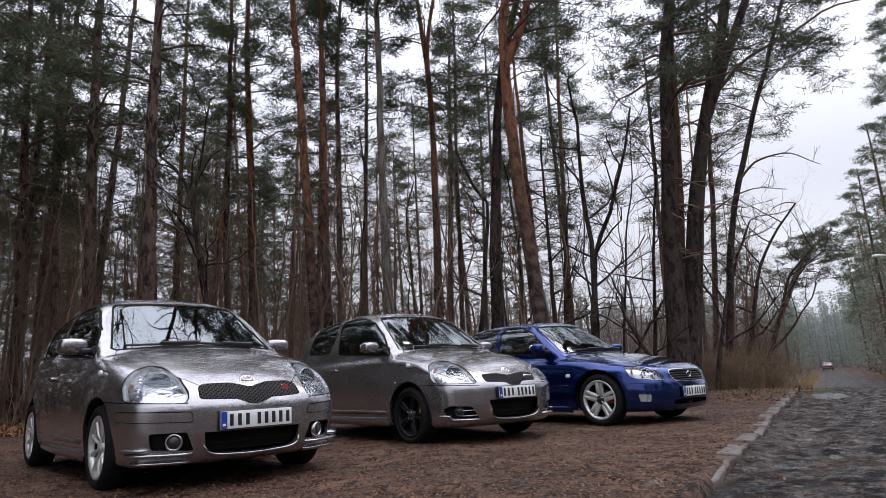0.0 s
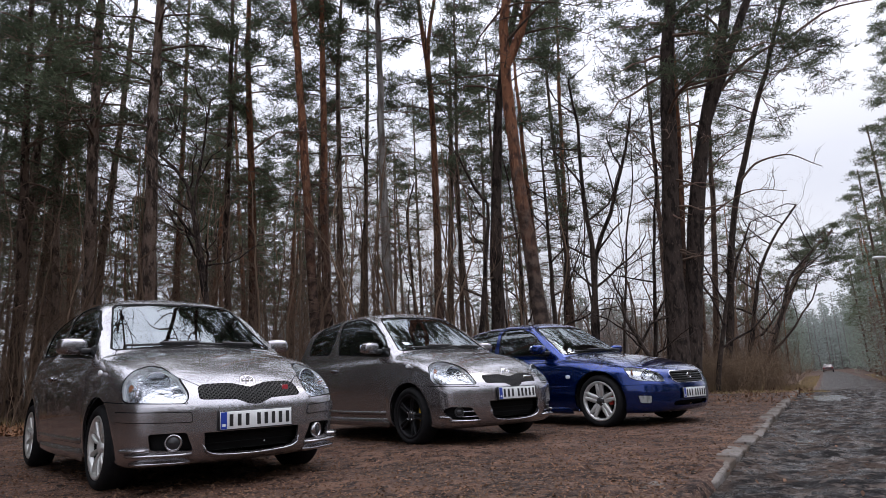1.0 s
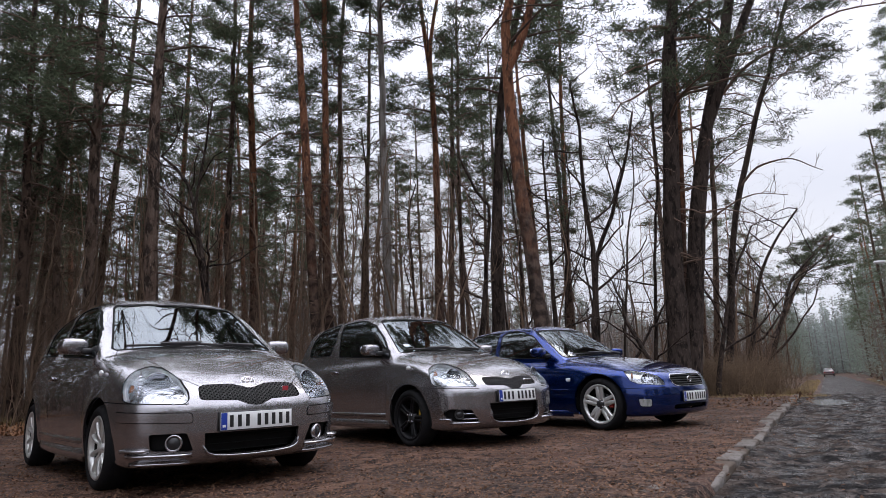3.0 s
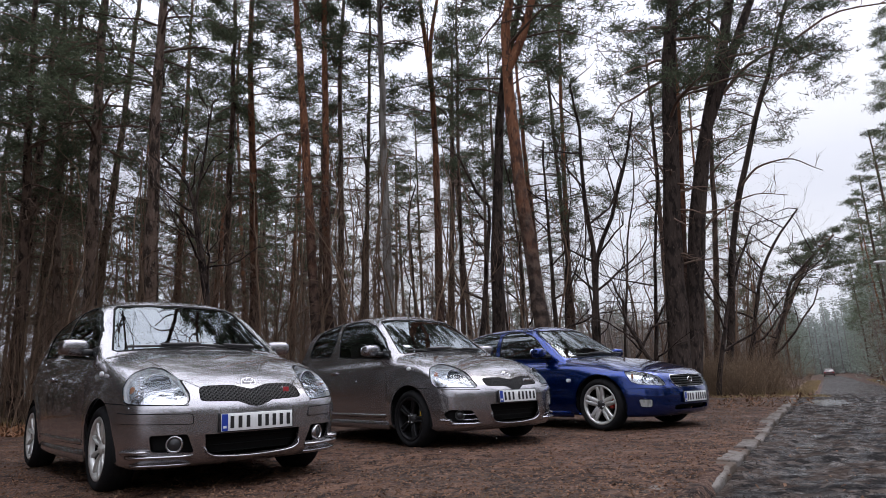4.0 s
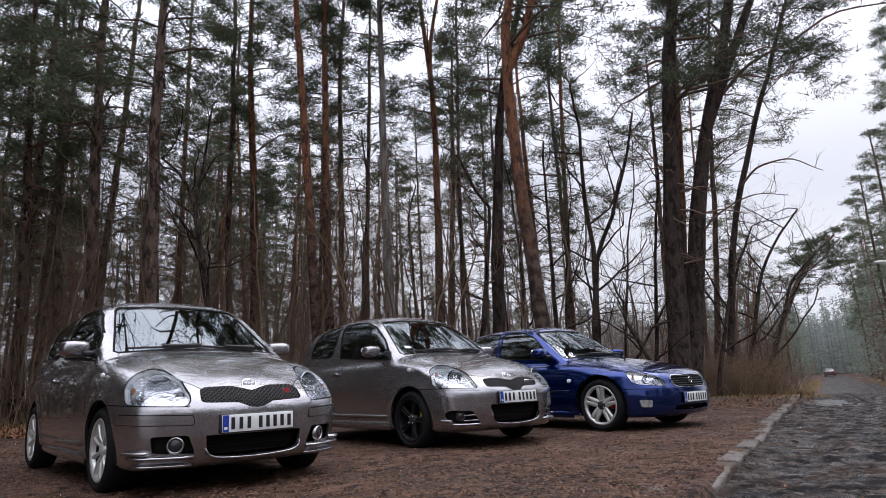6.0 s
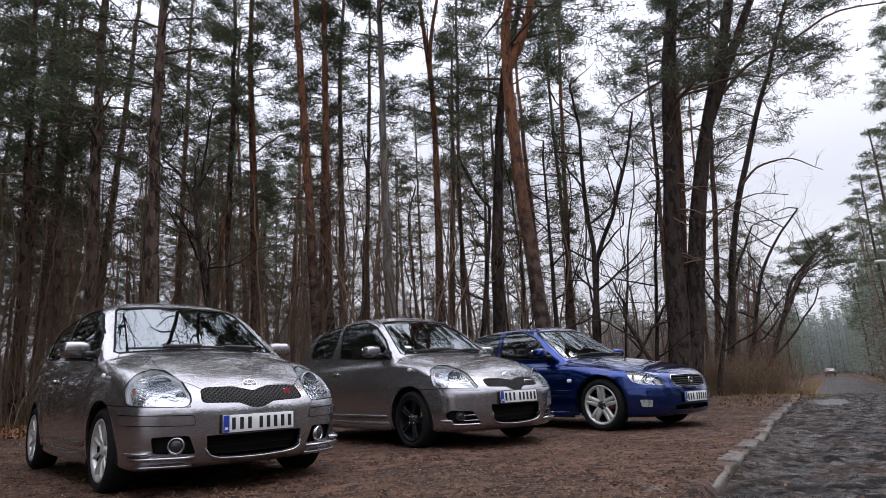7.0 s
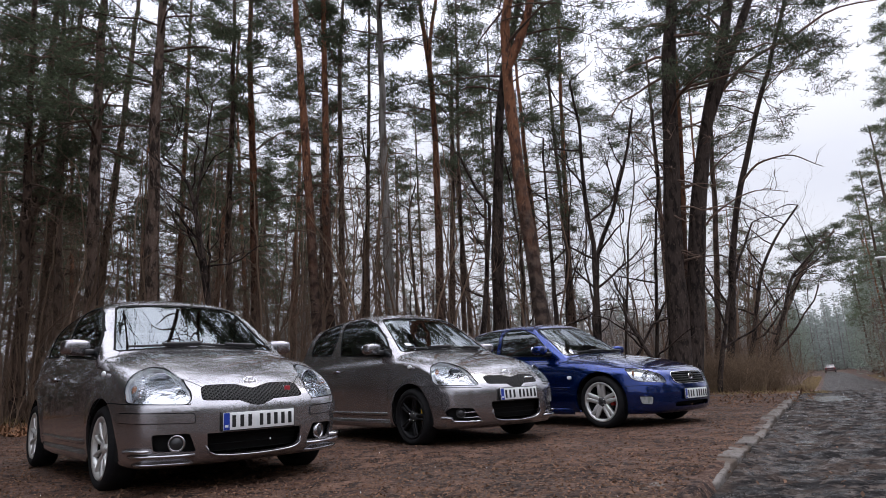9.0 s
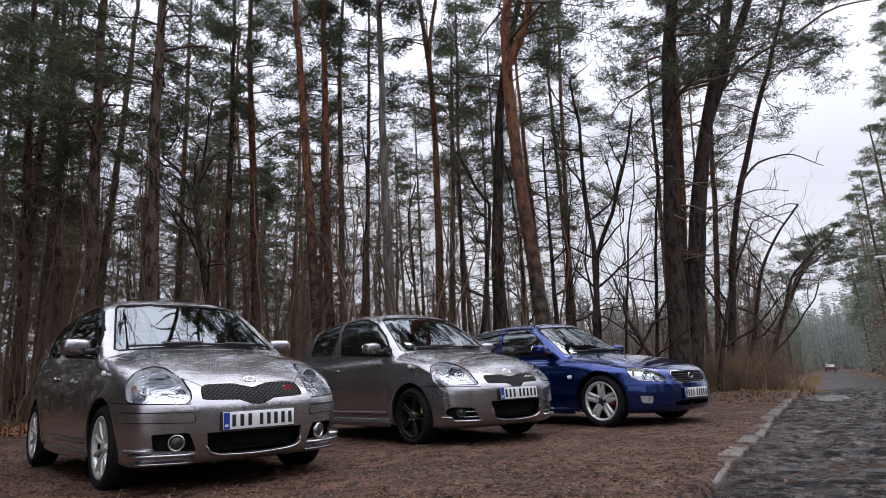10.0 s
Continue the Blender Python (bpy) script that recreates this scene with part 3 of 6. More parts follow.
def build_puddles():
    ss, tt = np.arange(-3, 16.5, 0.5), np.linspace(0.22, 4.2, 9)
    gs, gt = np.meshgrid(ss, tt, indexing="ij")
    gx, gy = KERB0[0] + gs * ALONG[0] + gt * ACROSS[0], KERB0[1] + gs * ALONG[1] + gt * ACROSS[1]
    h = Heap()
    nx, ny = gx.shape
    i, j = np.meshgrid(np.arange(nx - 1), np.arange(ny - 1), indexing="ij")
    h.add(np.stack([gx, gy, fall(gx, gy) - 0.055], -1).reshape(-1, 3), np.stack([i * ny + j, i * ny + j + 1, (i + 1) * ny + j + 1, (i + 1) * ny + j], -1).reshape(-1, 4))
    tagged(new("water", h.mesh("water", M["water"])), "shallow rain puddles lying on the road", "puddle", kind="structure")


def scatter(name, n, mat, size, label, category, area, seed, up=0.35, lift_by=0.004):
    """Fallen leaves and bits on the ground, past counting."""
    rng = np.random.default_rng(seed)
    h = Heap()
    p = []
    while len(p) < n:
        x, y = area(rng)
        p.append((x, y))
    p = np.array(p)
    z = fall(p[:, 0], p[:, 1]) + bumps(p[:, 0], p[:, 1]) + lift_by
    if name == "road_grit":
        d = p - KERB0
        z = fall(p[:, 0], p[:, 1]) - 0.034 + ruts(d @ ALONG, d @ ACROSS) + 0.008
    c = np.column_stack([p, z])
    a = rng.uniform(0, 2 * math.pi, n)
    u = np.column_stack([np.cos(a), np.sin(a), rng.normal(size=n) * up])
    w = np.column_stack([-np.sin(a), np.cos(a), rng.normal(size=n) * up])
    ln = rng.uniform(size[0], size[1], n)[:, None]
    wd = ln * rng.uniform(0.25, 0.7, n)[:, None]
    lift = np.column_stack([np.zeros(n), np.zeros(n), np.abs(u[:, 2]) * ln[:, 0] * 0.5])
    v = np.stack([c - u * ln / 2, c + w * wd / 2 + [0, 0, 0.004], c + u * ln / 2, c - w * wd / 2], 1) + lift[:, None]
    h.add(v.reshape(-1, 3), np.arange(n * 4).reshape(-1, 4))
    tagged(new(name, h.mesh(name, mat, False)), label, category, kind="stuff")


def lot(rng):
    """The parking place, denser near its front."""
    while True:
        y = 2.2 + 15 * rng.uniform() ** 1.5
        x = rng.uniform(-0.75, 0.62) * y
        t = (x - KERB0[0]) * ACROSS[0] + (y - KERB0[1]) * ACROSS[1]
        if t < -0.05 or rng.uniform() < 0.03:
            return x, y


def lane(rng):
    """The near stretch of the road."""
    return road_point(-2.5 + 20 * rng.uniform() ** 1.4, rng.uniform(0.1, 4.2))


def edge(rng):
    """The strip under the first trees."""
    y = rng.uniform(11.5, 24)
    return rng.uniform(-0.85, 0.55) * y, y


build_ground()
build_kerb()
build_puddles()
scatter("leaf_litter", 60000, M["leaf"], (0.008, 0.032), "small brown dead leaves and bark bits", "leaves", lot, 21)
scatter("road_grit", 26000, M["grit"], (0.004, 0.013), "grit and mud lumps on the wet road", "grit", lane, 23, 0.7, -0.030)
scatter("fallen_leaves", 9000, M["leaf"], (0.04, 0.10), "brown dead leaves under the trees", "leaves", edge, 22, 0.6)


def tufts(name, n, area, seed, label, height=(0.12, 0.35)):
    rng = np.random.default_rng(seed)
    p = np.array([area(rng) for _ in range(n)])
    q = np.column_stack([p, fall(p[:, 0], p[:, 1]) - 0.01])
    q = np.repeat(q, 9, 0) + np.column_stack([rng.normal(size=(n * 9, 2)) * 0.05, np.zeros(n * 9)])
    d = np.column_stack([rng.normal(size=(n * 9, 2)) * 0.5, np.ones(n * 9)])
    d /= np.linalg.norm(d, axis=1)[:, None]
    h = Heap()
    h.blades(q, d, rng.uniform(height[0], height[1], n * 9), 0.008, rng)
    tagged(new(name, h.mesh(name, M["grass"])), label, "grass", kind="stuff")


def straw_edge(rng):
    y = rng.uniform(13.0, 17.5)
    b = rng.uniform(-0.95, 0.55)
    if b > 0.25:
        y = rng.uniform(17, 23)
    return b * y, y


def verge(rng):
    s = rng.uniform(18, 90)
    return road_point(s, rng.choice([rng.uniform(4.6, 6.5), rng.uniform(-1.6, -0.2)]))


tufts("dry_grass", 900, straw_edge, 31, "dry straw-coloured grass at the wood's edge")
tufts("verge_grass", 1500, verge, 32, "dry pale grass along the road verges")


tufts("moss_edge", 700, lambda rng: (rng.uniform(6.6, 9.0), rng.uniform(15.6, 19.4)), 33, "low yellowish grass at the end of the parking place", (0.03, 0.09))
scatter("orange_leaves", 5000, M["orange_leaf"], (0.04, 0.10), "orange-brown fallen leaves at the wood's edge", "leaves", lambda rng: (rng.uniform(-11.5, -6.5), rng.uniform(11.0, 15.5)), 24, 0.6)


# ---- trees ----
def bent_path(base, points, steps=14, wobble=0.0, rng=None):
    """A smooth path through points given as offsets from the base (x, y, z)."""
    pts = np.vstack([[0, 0, 0], points]).astype(float)
    z = np.append(0, np.cumsum(np.linalg.norm(np.diff(pts, axis=0), axis=1)))
    z /= z[-1]
    fx = [curve(*zip(z, pts[:, k])) for k in range(3)]
    t = np.linspace(0, 1, steps)
    p = np.stack([f(t) for f in fx], 1)
    if wobble:
        p[1:, :2] += rng.normal(size=(steps - 1, 2)) * wobble
    return p + np.asarray(base, float)


def along(path, t):
    i = np.clip(t, 0, 1) * (len(path) - 1)
    k = np.minimum(i.astype(int), len(path) - 2)
    return path[k] + (path[k + 1] - path[k]) * (i - k)[:, None]


def pine_crown(trunk, r_base, start, limbs, reach, rng, dead=10, clumps=7, blades=23, needle=0.17, width=0.026):
    """Limbs with twigs, and the needle tufts on them."""
    wood, green = Heap(), Heap()
    height = trunk[-1, 2] - trunk[0, 2]
    tips, dirs = [], []
    for k in range(limbs + dead):
        bare = k >= limbs
        t = rng.uniform(0.16, start + 0.1) if bare else start + (1 - start) * (k + rng.uniform(0, 1)) / limbs
        p = along(trunk, np.array([t]))[0]
        ang = rng.uniform(0, 2 * math.pi)
        rise = rng.uniform(-0.25, 0.3) if bare else rng.uniform(-0.15, 0.45) + 0.5 * max(0, t - 0.75)
        ln = rng.uniform(0.5, 1.7) if bare else reach * (1.15 - 0.75 * (t - start) / (1 - start)) * rng.uniform(0.6, 1.15)
        d = np.array([math.cos(ang), math.sin(ang), rise])
        u = np.linspace(0, 1, 6)
        path = p + d * ln * u[:, None]
        path[:, 2] += ln * (0.12 * np.sin(u * 3 + rng.uniform(0, 2)) - 0.10 * u * u)
        path[1:] += rng.normal(size=(5, 3)) * 0.05 * ln * u[1:, None]
        r0 = r_base * (0.10 if bare else 0.20) * (1.2 - 0.7 * t) + 0.006
        wood.tube(path, r0 * (1 - 0.85 * u), 4)
        n = 4 if bare else clumps
        tt = rng.uniform(0.35, 1.0, n)
        q = along(path, tt)
        sd = unit(rng, n) * np.array([1, 1, 0.55]) + d * 0.6
        sd /= np.linalg.norm(sd, axis=1)[:, None]
        e = q + sd * (ln * rng.uniform(0.12, 0.34, n))[:, None]
        wood.sticks(q, e, 0.012 if not bare else 0.009, 0.004)
        # second twigs
        q2 = q + (e - q) * rng.uniform(0.4, 0.9, (n, 1))
        e2 = q2 + (unit(rng, n) * [1, 1, 0.6] + sd * 0.5) * (ln * rng.uniform(0.08, 0.2, n))[:, None]
        wood.sticks(q2, e2, 0.008, 0.003)
        if not bare:
            tips += [e, e2, q2, path[-1:]]
            dirs += [sd, unit(rng, n), sd, d[None] / np.linalg.norm(d)]
    tips, dirs = np.concatenate(tips), np.concatenate(dirs)
    p = np.repeat(tips, blades, 0) + rng.normal(size=(len(tips) * blades, 3)) * [0.12, 0.12, 0.05]
    dd = np.repeat(dirs, blades, 0) * 0.5 + unit(rng, len(p)) * [1, 1, 0.7] + [0, 0, 0.15]
    dd /= np.linalg.norm(dd, axis=1)[:, None]
    green.blades(p, dd, needle * rng.uniform(0.6, 1.3, len(p)), width, rng)
    return wood, green


def pine(base, points, radius, start=0.5, limbs=30, reach=2.2, seed=1, bark="bark_grey", top_bark=None, dead=10, label="", fork=None, **kw):
    """A tall pine: trunk (with an orange upper trunk where it has one), limbs, needles."""
    rng = np.random.default_rng(seed)
    tree = new("pine_tree")
    tree.matrix_basis = pose(*base)
    path = bent_path((0, 0, 0), points, 22, 0.012, rng)
    u = np.linspace(0, 1, 22)
    rad = radius * (1.0 - 0.72 * u) * (1 + 0.35 * np.exp(-u * 45)) * (1 + 0.04 * rng.normal(size=22))
    path[0, 2] -= 0.25
    h = Heap()
    h.tube(path, rad, 12)
    part("trunk", h, M[bark + "_red" if top_bark else bark], tree)
    if fork:
        h = Heap()
        fp = bent_path(along(path, np.array([fork[0]]))[0], fork[1], 12, 0.01, rng)
        fr = radius * 0.62 * np.linspace(1, 0.3, 12)
        h.tube(fp, fr, 10)
        part("fork", h, M[top_bark or bark], tree)
        w, g = pine_crown(fp, radius, 0.55, 14, reach, rng, 4, **kw)
        tagged(part("fork_limb", w, M["limb"], tree), kind="stuff")
        tagged(part("fork_crown", g, M["needle"], tree), kind="stuff")
    w, g = pine_crown(path, radius, start, limbs, reach, rng, dead, **kw)
    tagged(part("limb", w, M["limb"], tree), kind="stuff")
    tagged(part("crown", g, M["needle"], tree), kind="stuff")
    return tagged(tree, label or "tall bare-stemmed pine with dark green needles", "tree", "forest trees")


def grow(h, p, d, ln, r, depth, rng, spread=0.6, lift=0.10, kids=3, twist=0.22):
    """A crooked bare branch with its side branches."""
    n = 5
    pts = [p]
    for _ in range(n):
        d = d + rng.normal(size=3) * twist + [0, 0, lift]
        d /= np.linalg.norm(d)
        pts.append(pts[-1] + d * ln / n)
    pts = np.array(pts)
    h.tube(pts, r * np.linspace(1, 0.45, n + 1), 6 if depth > 2 else 4 if depth > 1 else 3)
    if depth == 0:
        return
    for k in range(kids):
        t = rng.uniform(0.35, 1.0)
        q = along(pts, np.array([t]))[0]
        e = d + unit(rng, 1)[0] * spread * 1.4
        e /= np.linalg.norm(e)
        grow(h, q, e, ln * rng.uniform(0.45, 0.75), r * (1 - 0.55 * t) * 0.62, depth - 1, rng, spread, lift, kids, twist)


def bare_tree(base, points, radius, seed, depth=3, kids=4, size=2.6, start=0.3, label="", bark="bark_wet", name="bare_tree"):
    rng = np.random.default_rng(seed)
    tree = new(name)
    tree.matrix_basis = pose(*base)
    path = bent_path((0, 0, 0), points, 14, 0.02, rng)
    path[0, 2] -= 0.2
    u = np.linspace(0, 1, 14)
    h = Heap()
    h.tube(path, radius * (1 - 0.7 * u), 8)
    part("trunk", h, M[bark], tree)
    w = Heap()
    for t in np.linspace(start, 1.0, 7):
        q = along(path, np.array([t]))[0]
        a = rng.uniform(0, 6.28)
        d = np.array([math.cos(a), math.sin(a), rng.uniform(0.3, 1.1)])
        grow(w, q, d / np.linalg.norm(d), size * rng.uniform(0.6, 1.2) * (1.2 - 0.6 * t), radius * (1 - 0.6 * t) * 0.5, depth - 1, rng, kids=kids)
    tagged(part("branch", w, M[bark], tree), kind="stuff")
    return tagged(tree, label or "leafless dark tree with crooked branches", "tree", "forest trees")


def shrub(seed, height=2.6, stems=14, width=0.8, kids=3, r=0.010, lift=0.12, spread=0.7, mat="twig"):
    rng = np.random.default_rng(seed)
    thing = new("shrub")
    h = Heap()
    for _ in range(stems):
        p = np.array([rng.normal() * width * 0.4, rng.normal() * width * 0.4, -0.05])
        d = np.array([rng.normal() * 0.35, rng.normal() * 0.35, 1.0])
        grow(h, p, d / np.linalg.norm(d), height * rng.uniform(0.5, 1.0), r * rng.uniform(0.7, 1.3), 2, rng, kids=kids, lift=lift, spread=spread, twist=0.16)
    tagged(part("twig", h, M[mat], thing), kind="stuff")
    return tagged(thing, "leafless brown undergrowth shrub with fine twigs", "shrub", "undergrowth")


def limb_on(tree, points, radius, seed, twigs=6, size=0.6, needles=0):
    """One long bare limb of a tree, through world points."""
    rng = np.random.default_rng(seed)
    pts = np.array(points, float)
    pts -= np.array(tree.matrix_basis.translation)
    path = bent_path(pts[0], pts[1:] - pts[0], 14, 0.01, rng)
    h = Heap()
    h.tube(path, radius * np.linspace(1, 0.25, 14), 6)
    for _ in range(twigs):
        q = along(path, np.array([rng.uniform(0.25, 1)]))[0]
        d = unit(rng, 1)[0] + (path[-1] - path[0]) / np.linalg.norm(path[-1] - path[0])
        grow(h, q, d / np.linalg.norm(d), size * rng.uniform(0.5, 1.2), radius * 0.3, 1, rng)
    part("long_limb", h, M["limb"], tree)
    if needles:
        g = Heap()
        tips = along(path, rng.uniform(0.25, 1, needles)) + rng.normal(size=(needles, 3)) * [0.8, 0.8, 0.35]
        p = np.repeat(tips, 34, 0) + rng.normal(size=(needles * 34, 3)) * [0.26, 0.26, 0.12]
        g.blades(p, unit(rng, len(p)), 0.16 * rng.uniform(0.6, 1.3, len(p)), 0.03, rng)
        tagged(part("limb_needles", g, M["needle"], tree), kind="stuff")


def forest():
    # the stems along the edge of the wood
    t_c = pine((-3.08, 16.00, -0.01), [(-0.12, 0.00, 1.82), (-0.24, 0.00, 3.52), (-0.39, 0.00, 6.21), (-0.54, 0.00, 8.60), (-0.71, 0.00, 11.13), (-1.08, 0.00, 16.51)], 0.145, 0.66, 30, 2.2, 11, "bark_dark", "bark_red", 16, "slender pine with glowing orange upper bark")
    t_d = pine((-3.02, 17.00, -0.03), [(-0.05, 0.00, 1.90), (-0.14, 0.00, 4.95), (-0.15, 0.00, 8.23), (-0.19, 0.00, 11.77), (-0.25, 0.00, 16.53)], 0.131, 0.66, 26, 2.0, 12, "bark_dark", "bark_red", 14, "slender pine with glowing orange upper bark")
    pine((-3.41, 21.00, -0.12), [(0.01, 0.00, 2.25), (0.02, 0.00, 7.01), (-0.02, 0.00, 10.49), (0.15, 0.00, 14.43), (0.32, 0.00, 18.43)], 0.123, 0.40, 30, 2.2, 13, "bark_grey")
    t_e = pine((-1.36, 17.00, -0.02), [(-0.08, 0.00, 2.27), (-0.18, 0.00, 4.88), (-0.19, 0.00, 7.65), (-0.24, 0.00, 11.69), (-0.30, 0.00, 16.52)], 0.146, 0.60, 24, 2.0, 14, "bark_pale", None, 18, "pale grey straight pine trunk")
    pine((-0.17, 18.50, -0.06), [(0.02, 0.00, 2.39), (0.04, 0.00, 5.22), (0.05, 0.00, 8.78), (-0.08, 0.00, 10.48), (-0.28, 0.00, 12.64), (-0.65, 0.00, 16.64)], 0.134, 0.5, 22, 1.9, 15, "bark_dark", "bark_red", 8, fork=(0.47, [(-0.07, 0, 2.84), (0.21, 0, 4.78), (0.79, 0, 8.74)]))
    pine((1.36, 18.00, -0.05), [(0.08, 0.00, 1.96), (0.17, 0.00, 4.19), (0.34, 0.00, 6.72), (0.63, 0.00, 9.38), (1.31, 0.00, 12.17), (2.38, 0.00, 16.55)], 0.195, 0.5, 24, 2.4, 16, "bark_wet", None, 8, "dark-barked pine at the edge of the wood")
    t_f = pine((2.43, 15.00, 0.00), [(-0.15, 0.00, 1.53), (-0.30, 0.00, 3.13), (-0.52, 0.00, 5.65), (-0.65, 0.00, 7.43), (-0.66, 0.00, 8.96), (-0.49, 0.00, 10.23), (0.38, 0.00, 16.50)], 0.203, 0.52, 30, 2.6, 17, "bark_grey", "bark_red", 6, "stout leaning pine with orange bark", fork=(0.50, [(0.47, 0, 0.99), (0.75, 0, 1.93), (1.88, 0, 5.77)]))
    thick = pine((5.96, 17.00, -0.05), [(0.05, 0.00, 0.84), (0.21, 0.00, 3.81), (0.46, 0.00, 7.01), (0.70, 0.00, 9.56), (1.01, 0.00, 11.34), (1.91, 0.00, 16.55)], 0.307, 0.42, 17, 2.8, 18, "bark_wet", None, 16, "thick dark pine trunk standing beside its twin", clumps=8)
    pine((6.58, 18.20, -0.07), [(0.12, 0.00, 2.03), (0.27, 0.00, 4.05), (0.49, 0.00, 6.59), (0.67, 0.00, 9.28), (0.86, 0.00, 13.0)], 0.175, 0.66, 18, 2.0, 31, "bark_dark", "bark_red", 6, "orange-barked pine close behind two dark trunks")
    twin = pine((6.31, 17.30, -0.06), [(0.13, 0.00, 0.83), (0.58, 0.00, 3.85), (0.99, 0.00, 6.26), (1.43, 0.00, 7.93), (1.97, 0.00, 9.67), (2.45, 0.00, 11.47), (3.79, 0.00, 16.56)], 0.266, 0.5, 20, 3.0, 19, "bark_wet", None, 10, "thick dark forked pine standing beside its twin", clumps=8, fork=(0.45, [(1.10, 0, 2.47), (1.76, 0, 3.91), (3.42, 0, 7.55)]))
    slim = pine((8.43, 20.00, -0.13), [(0.28, 0.00, 1.73), (0.86, 0.00, 5.28), (1.49, 0.00, 7.33), (2.10, 0.00, 9.07), (2.85, 0.00, 11.06), (4.93, 0.00, 16.63)], 0.126, 0.5, 32, 2.8, 20, "bark_wet", None, 8, "slim leaning pine with an open crown", clumps=8)
    pine((9.78, 24.00, -0.25), [(0.20, 0.00, 2.06), (0.62, 0.00, 6.33), (0.86, 0.00, 9.51), (1.26, 0.00, 13.35), (1.67, 0.00, 17.35)], 0.130, 0.5, 26, 2.2, 21, "bark_dark")
    t_a = pine((-6.79, 15.00, -0.01), [(-0.10, 0.00, 2.43), (-0.19, 0.00, 4.60), (-0.23, 0.00, 6.46), (-0.23, 0.00, 8.73), (-0.18, 0.00, 10.63), (-0.03, 0.00, 16.51)], 0.176, 0.48, 34, 2.6, 22, "bark_grey", None, 20, "thick grey-brown pine trunk")
    t_b = pine((-8.77, 16.00, -0.05), [(-0.11, 0.00, 2.64), (-0.20, 0.00, 4.96), (-0.26, 0.00, 7.27), (-0.31, 0.00, 9.70), (-0.32, 0.00, 11.40), (-0.34, 0.00, 16.55)], 0.188, 0.40, 38, 2.7, 23, "bark_grey", None, 20, "thick grey-brown pine trunk")
    pine((-11.13, 17.00, -0.10), [(-0.14, 0.00, 2.88), (-0.33, 0.00, 6.97), (-0.45, 0.00, 9.51), (-0.51, 0.00, 11.11), (-0.72, 0.00, 16.60)], 0.154, 0.34, 44, 2.8, 24, "bark_dark", None, 20)
    pine((-5.85, 20.00, -0.11), [(-0.10, 0.00, 2.98), (-0.25, 0.00, 7.77), (-0.41, 0.00, 11.79), (-0.42, 0.00, 13.91), (-0.43, 0.00, 17.91)], 0.163, 0.36, 36, 2.4, 25, "bark_dark", "bark_red", 18)
    pine((-11.32, 19.00, -0.14), [(-0.20, 0.00, 3.13), (-0.49, 0.00, 7.70), (-0.67, 0.00, 11.52), (-0.91, 0.00, 16.64)], 0.137, 0.36, 36, 2.5, 28, "bark_grey", None, 20)
    pine((0.60, 24.00, -0.18), [(0.04, 0.00, 2.97), (0.10, 0.00, 6.65), (0.13, 0.00, 8.91), (0.25, 0.00, 13.70), (0.34, 0.00, 17.70)], 0.108, 0.40, 30, 2.2, 26, "bark_dark")
    pine((4.67, 26.00, -0.27), [(0.20, 0.00, 2.63), (0.45, 0.00, 5.85), (0.54, 0.00, 9.49), (0.76, 0.00, 14.68), (0.93, 0.00, 18.68)], 0.141, 0.42, 34, 2.5, 27, "bark_dark", "bark_red")
    pine((-6.30, 19.00, -0.09), [(-0.10, 0.00, 2.88), (-0.20, 0.00, 5.63), (-0.19, 0.00, 9.30), (-0.19, 0.00, 16.59)], 0.120, 0.36, 34, 2.3, 29, "bark_dark", None, 18)
    pine((15.53, 34.00, -0.69), [(2.54, 0.00, 4.59), (3.36, 0.00, 6.07), (4.47, 0.00, 7.40), (5.52, 0.00, 8.29)], 0.215, 0.55, 26, 2.6, 30, "bark_grey", None, 4, "pine leaning out over the road", clumps=8)
    pine((21.3, 26.0, -0.1), [(-0.1, 0.0, 4.0), (-0.2, 0.1, 8.0), (-0.3, 0.2, 12.0), (-0.3, 0.3, 16.5)], 0.17, 0.42, 46, 2.6, 33, "bark_grey", None, 6, "pine with a full green crown across the road", clumps=8)
    bare_tree((-4.90, 14.50, 0.00), [(-0.36, 0.00, 2.05), (-0.73, 0.00, 4.15), (-0.93, 0.00, 5.10), (-1.22, 0.00, 5.67), (-1.71, 0.00, 6.11)], 0.092, 41, 4, 3, 2.0, 0.45)
    bare_tree((-5.01, 14.50, 0.00), [(-0.34, 0.00, 2.30), (-0.74, 0.00, 4.96), (-0.56, 0.00, 6.07), (-0.39, 0.00, 7.50)], 0.066, 51, 4, 3, 1.8, 0.45)
    bare_tree((0.77, 17.00, -0.02), [(0.21, 0.00, 2.03), (0.42, 0.00, 4.14), (0.53, 0.00, 5.16), (0.09, 0.00, 5.90), (-0.23, 0.00, 6.73)], 0.092, 42, 4, 3, 2.0, 0.4)
    bare_tree((4.04, 18.00, -0.06), [(0.11, 0.00, 1.86), (0.23, 0.00, 3.77), (0.12, 0.00, 5.77), (0.09, 0.00, 8.03), (-0.01, 0.00, 9.30)], 0.106, 43, 4, 3, 2.4, 0.3)
    bare_tree((4.14, 18.30, -0.06), [(0.12, 0.00, 1.89), (0.23, 0.00, 3.83), (0.78, 0.00, 5.15), (1.44, 0.00, 7.21), (1.76, 0.00, 8.45)], 0.099, 44, 4, 3, 2.2, 0.35)
    bare_tree((3.22, 19.00, -0.07), [(0.00, 0.00, 1.99), (0.01, 0.00, 4.35), (-0.01, 0.00, 6.47), (0.00, 0.00, 7.94)], 0.086, 45, 4, 3, 2.4, 0.25)
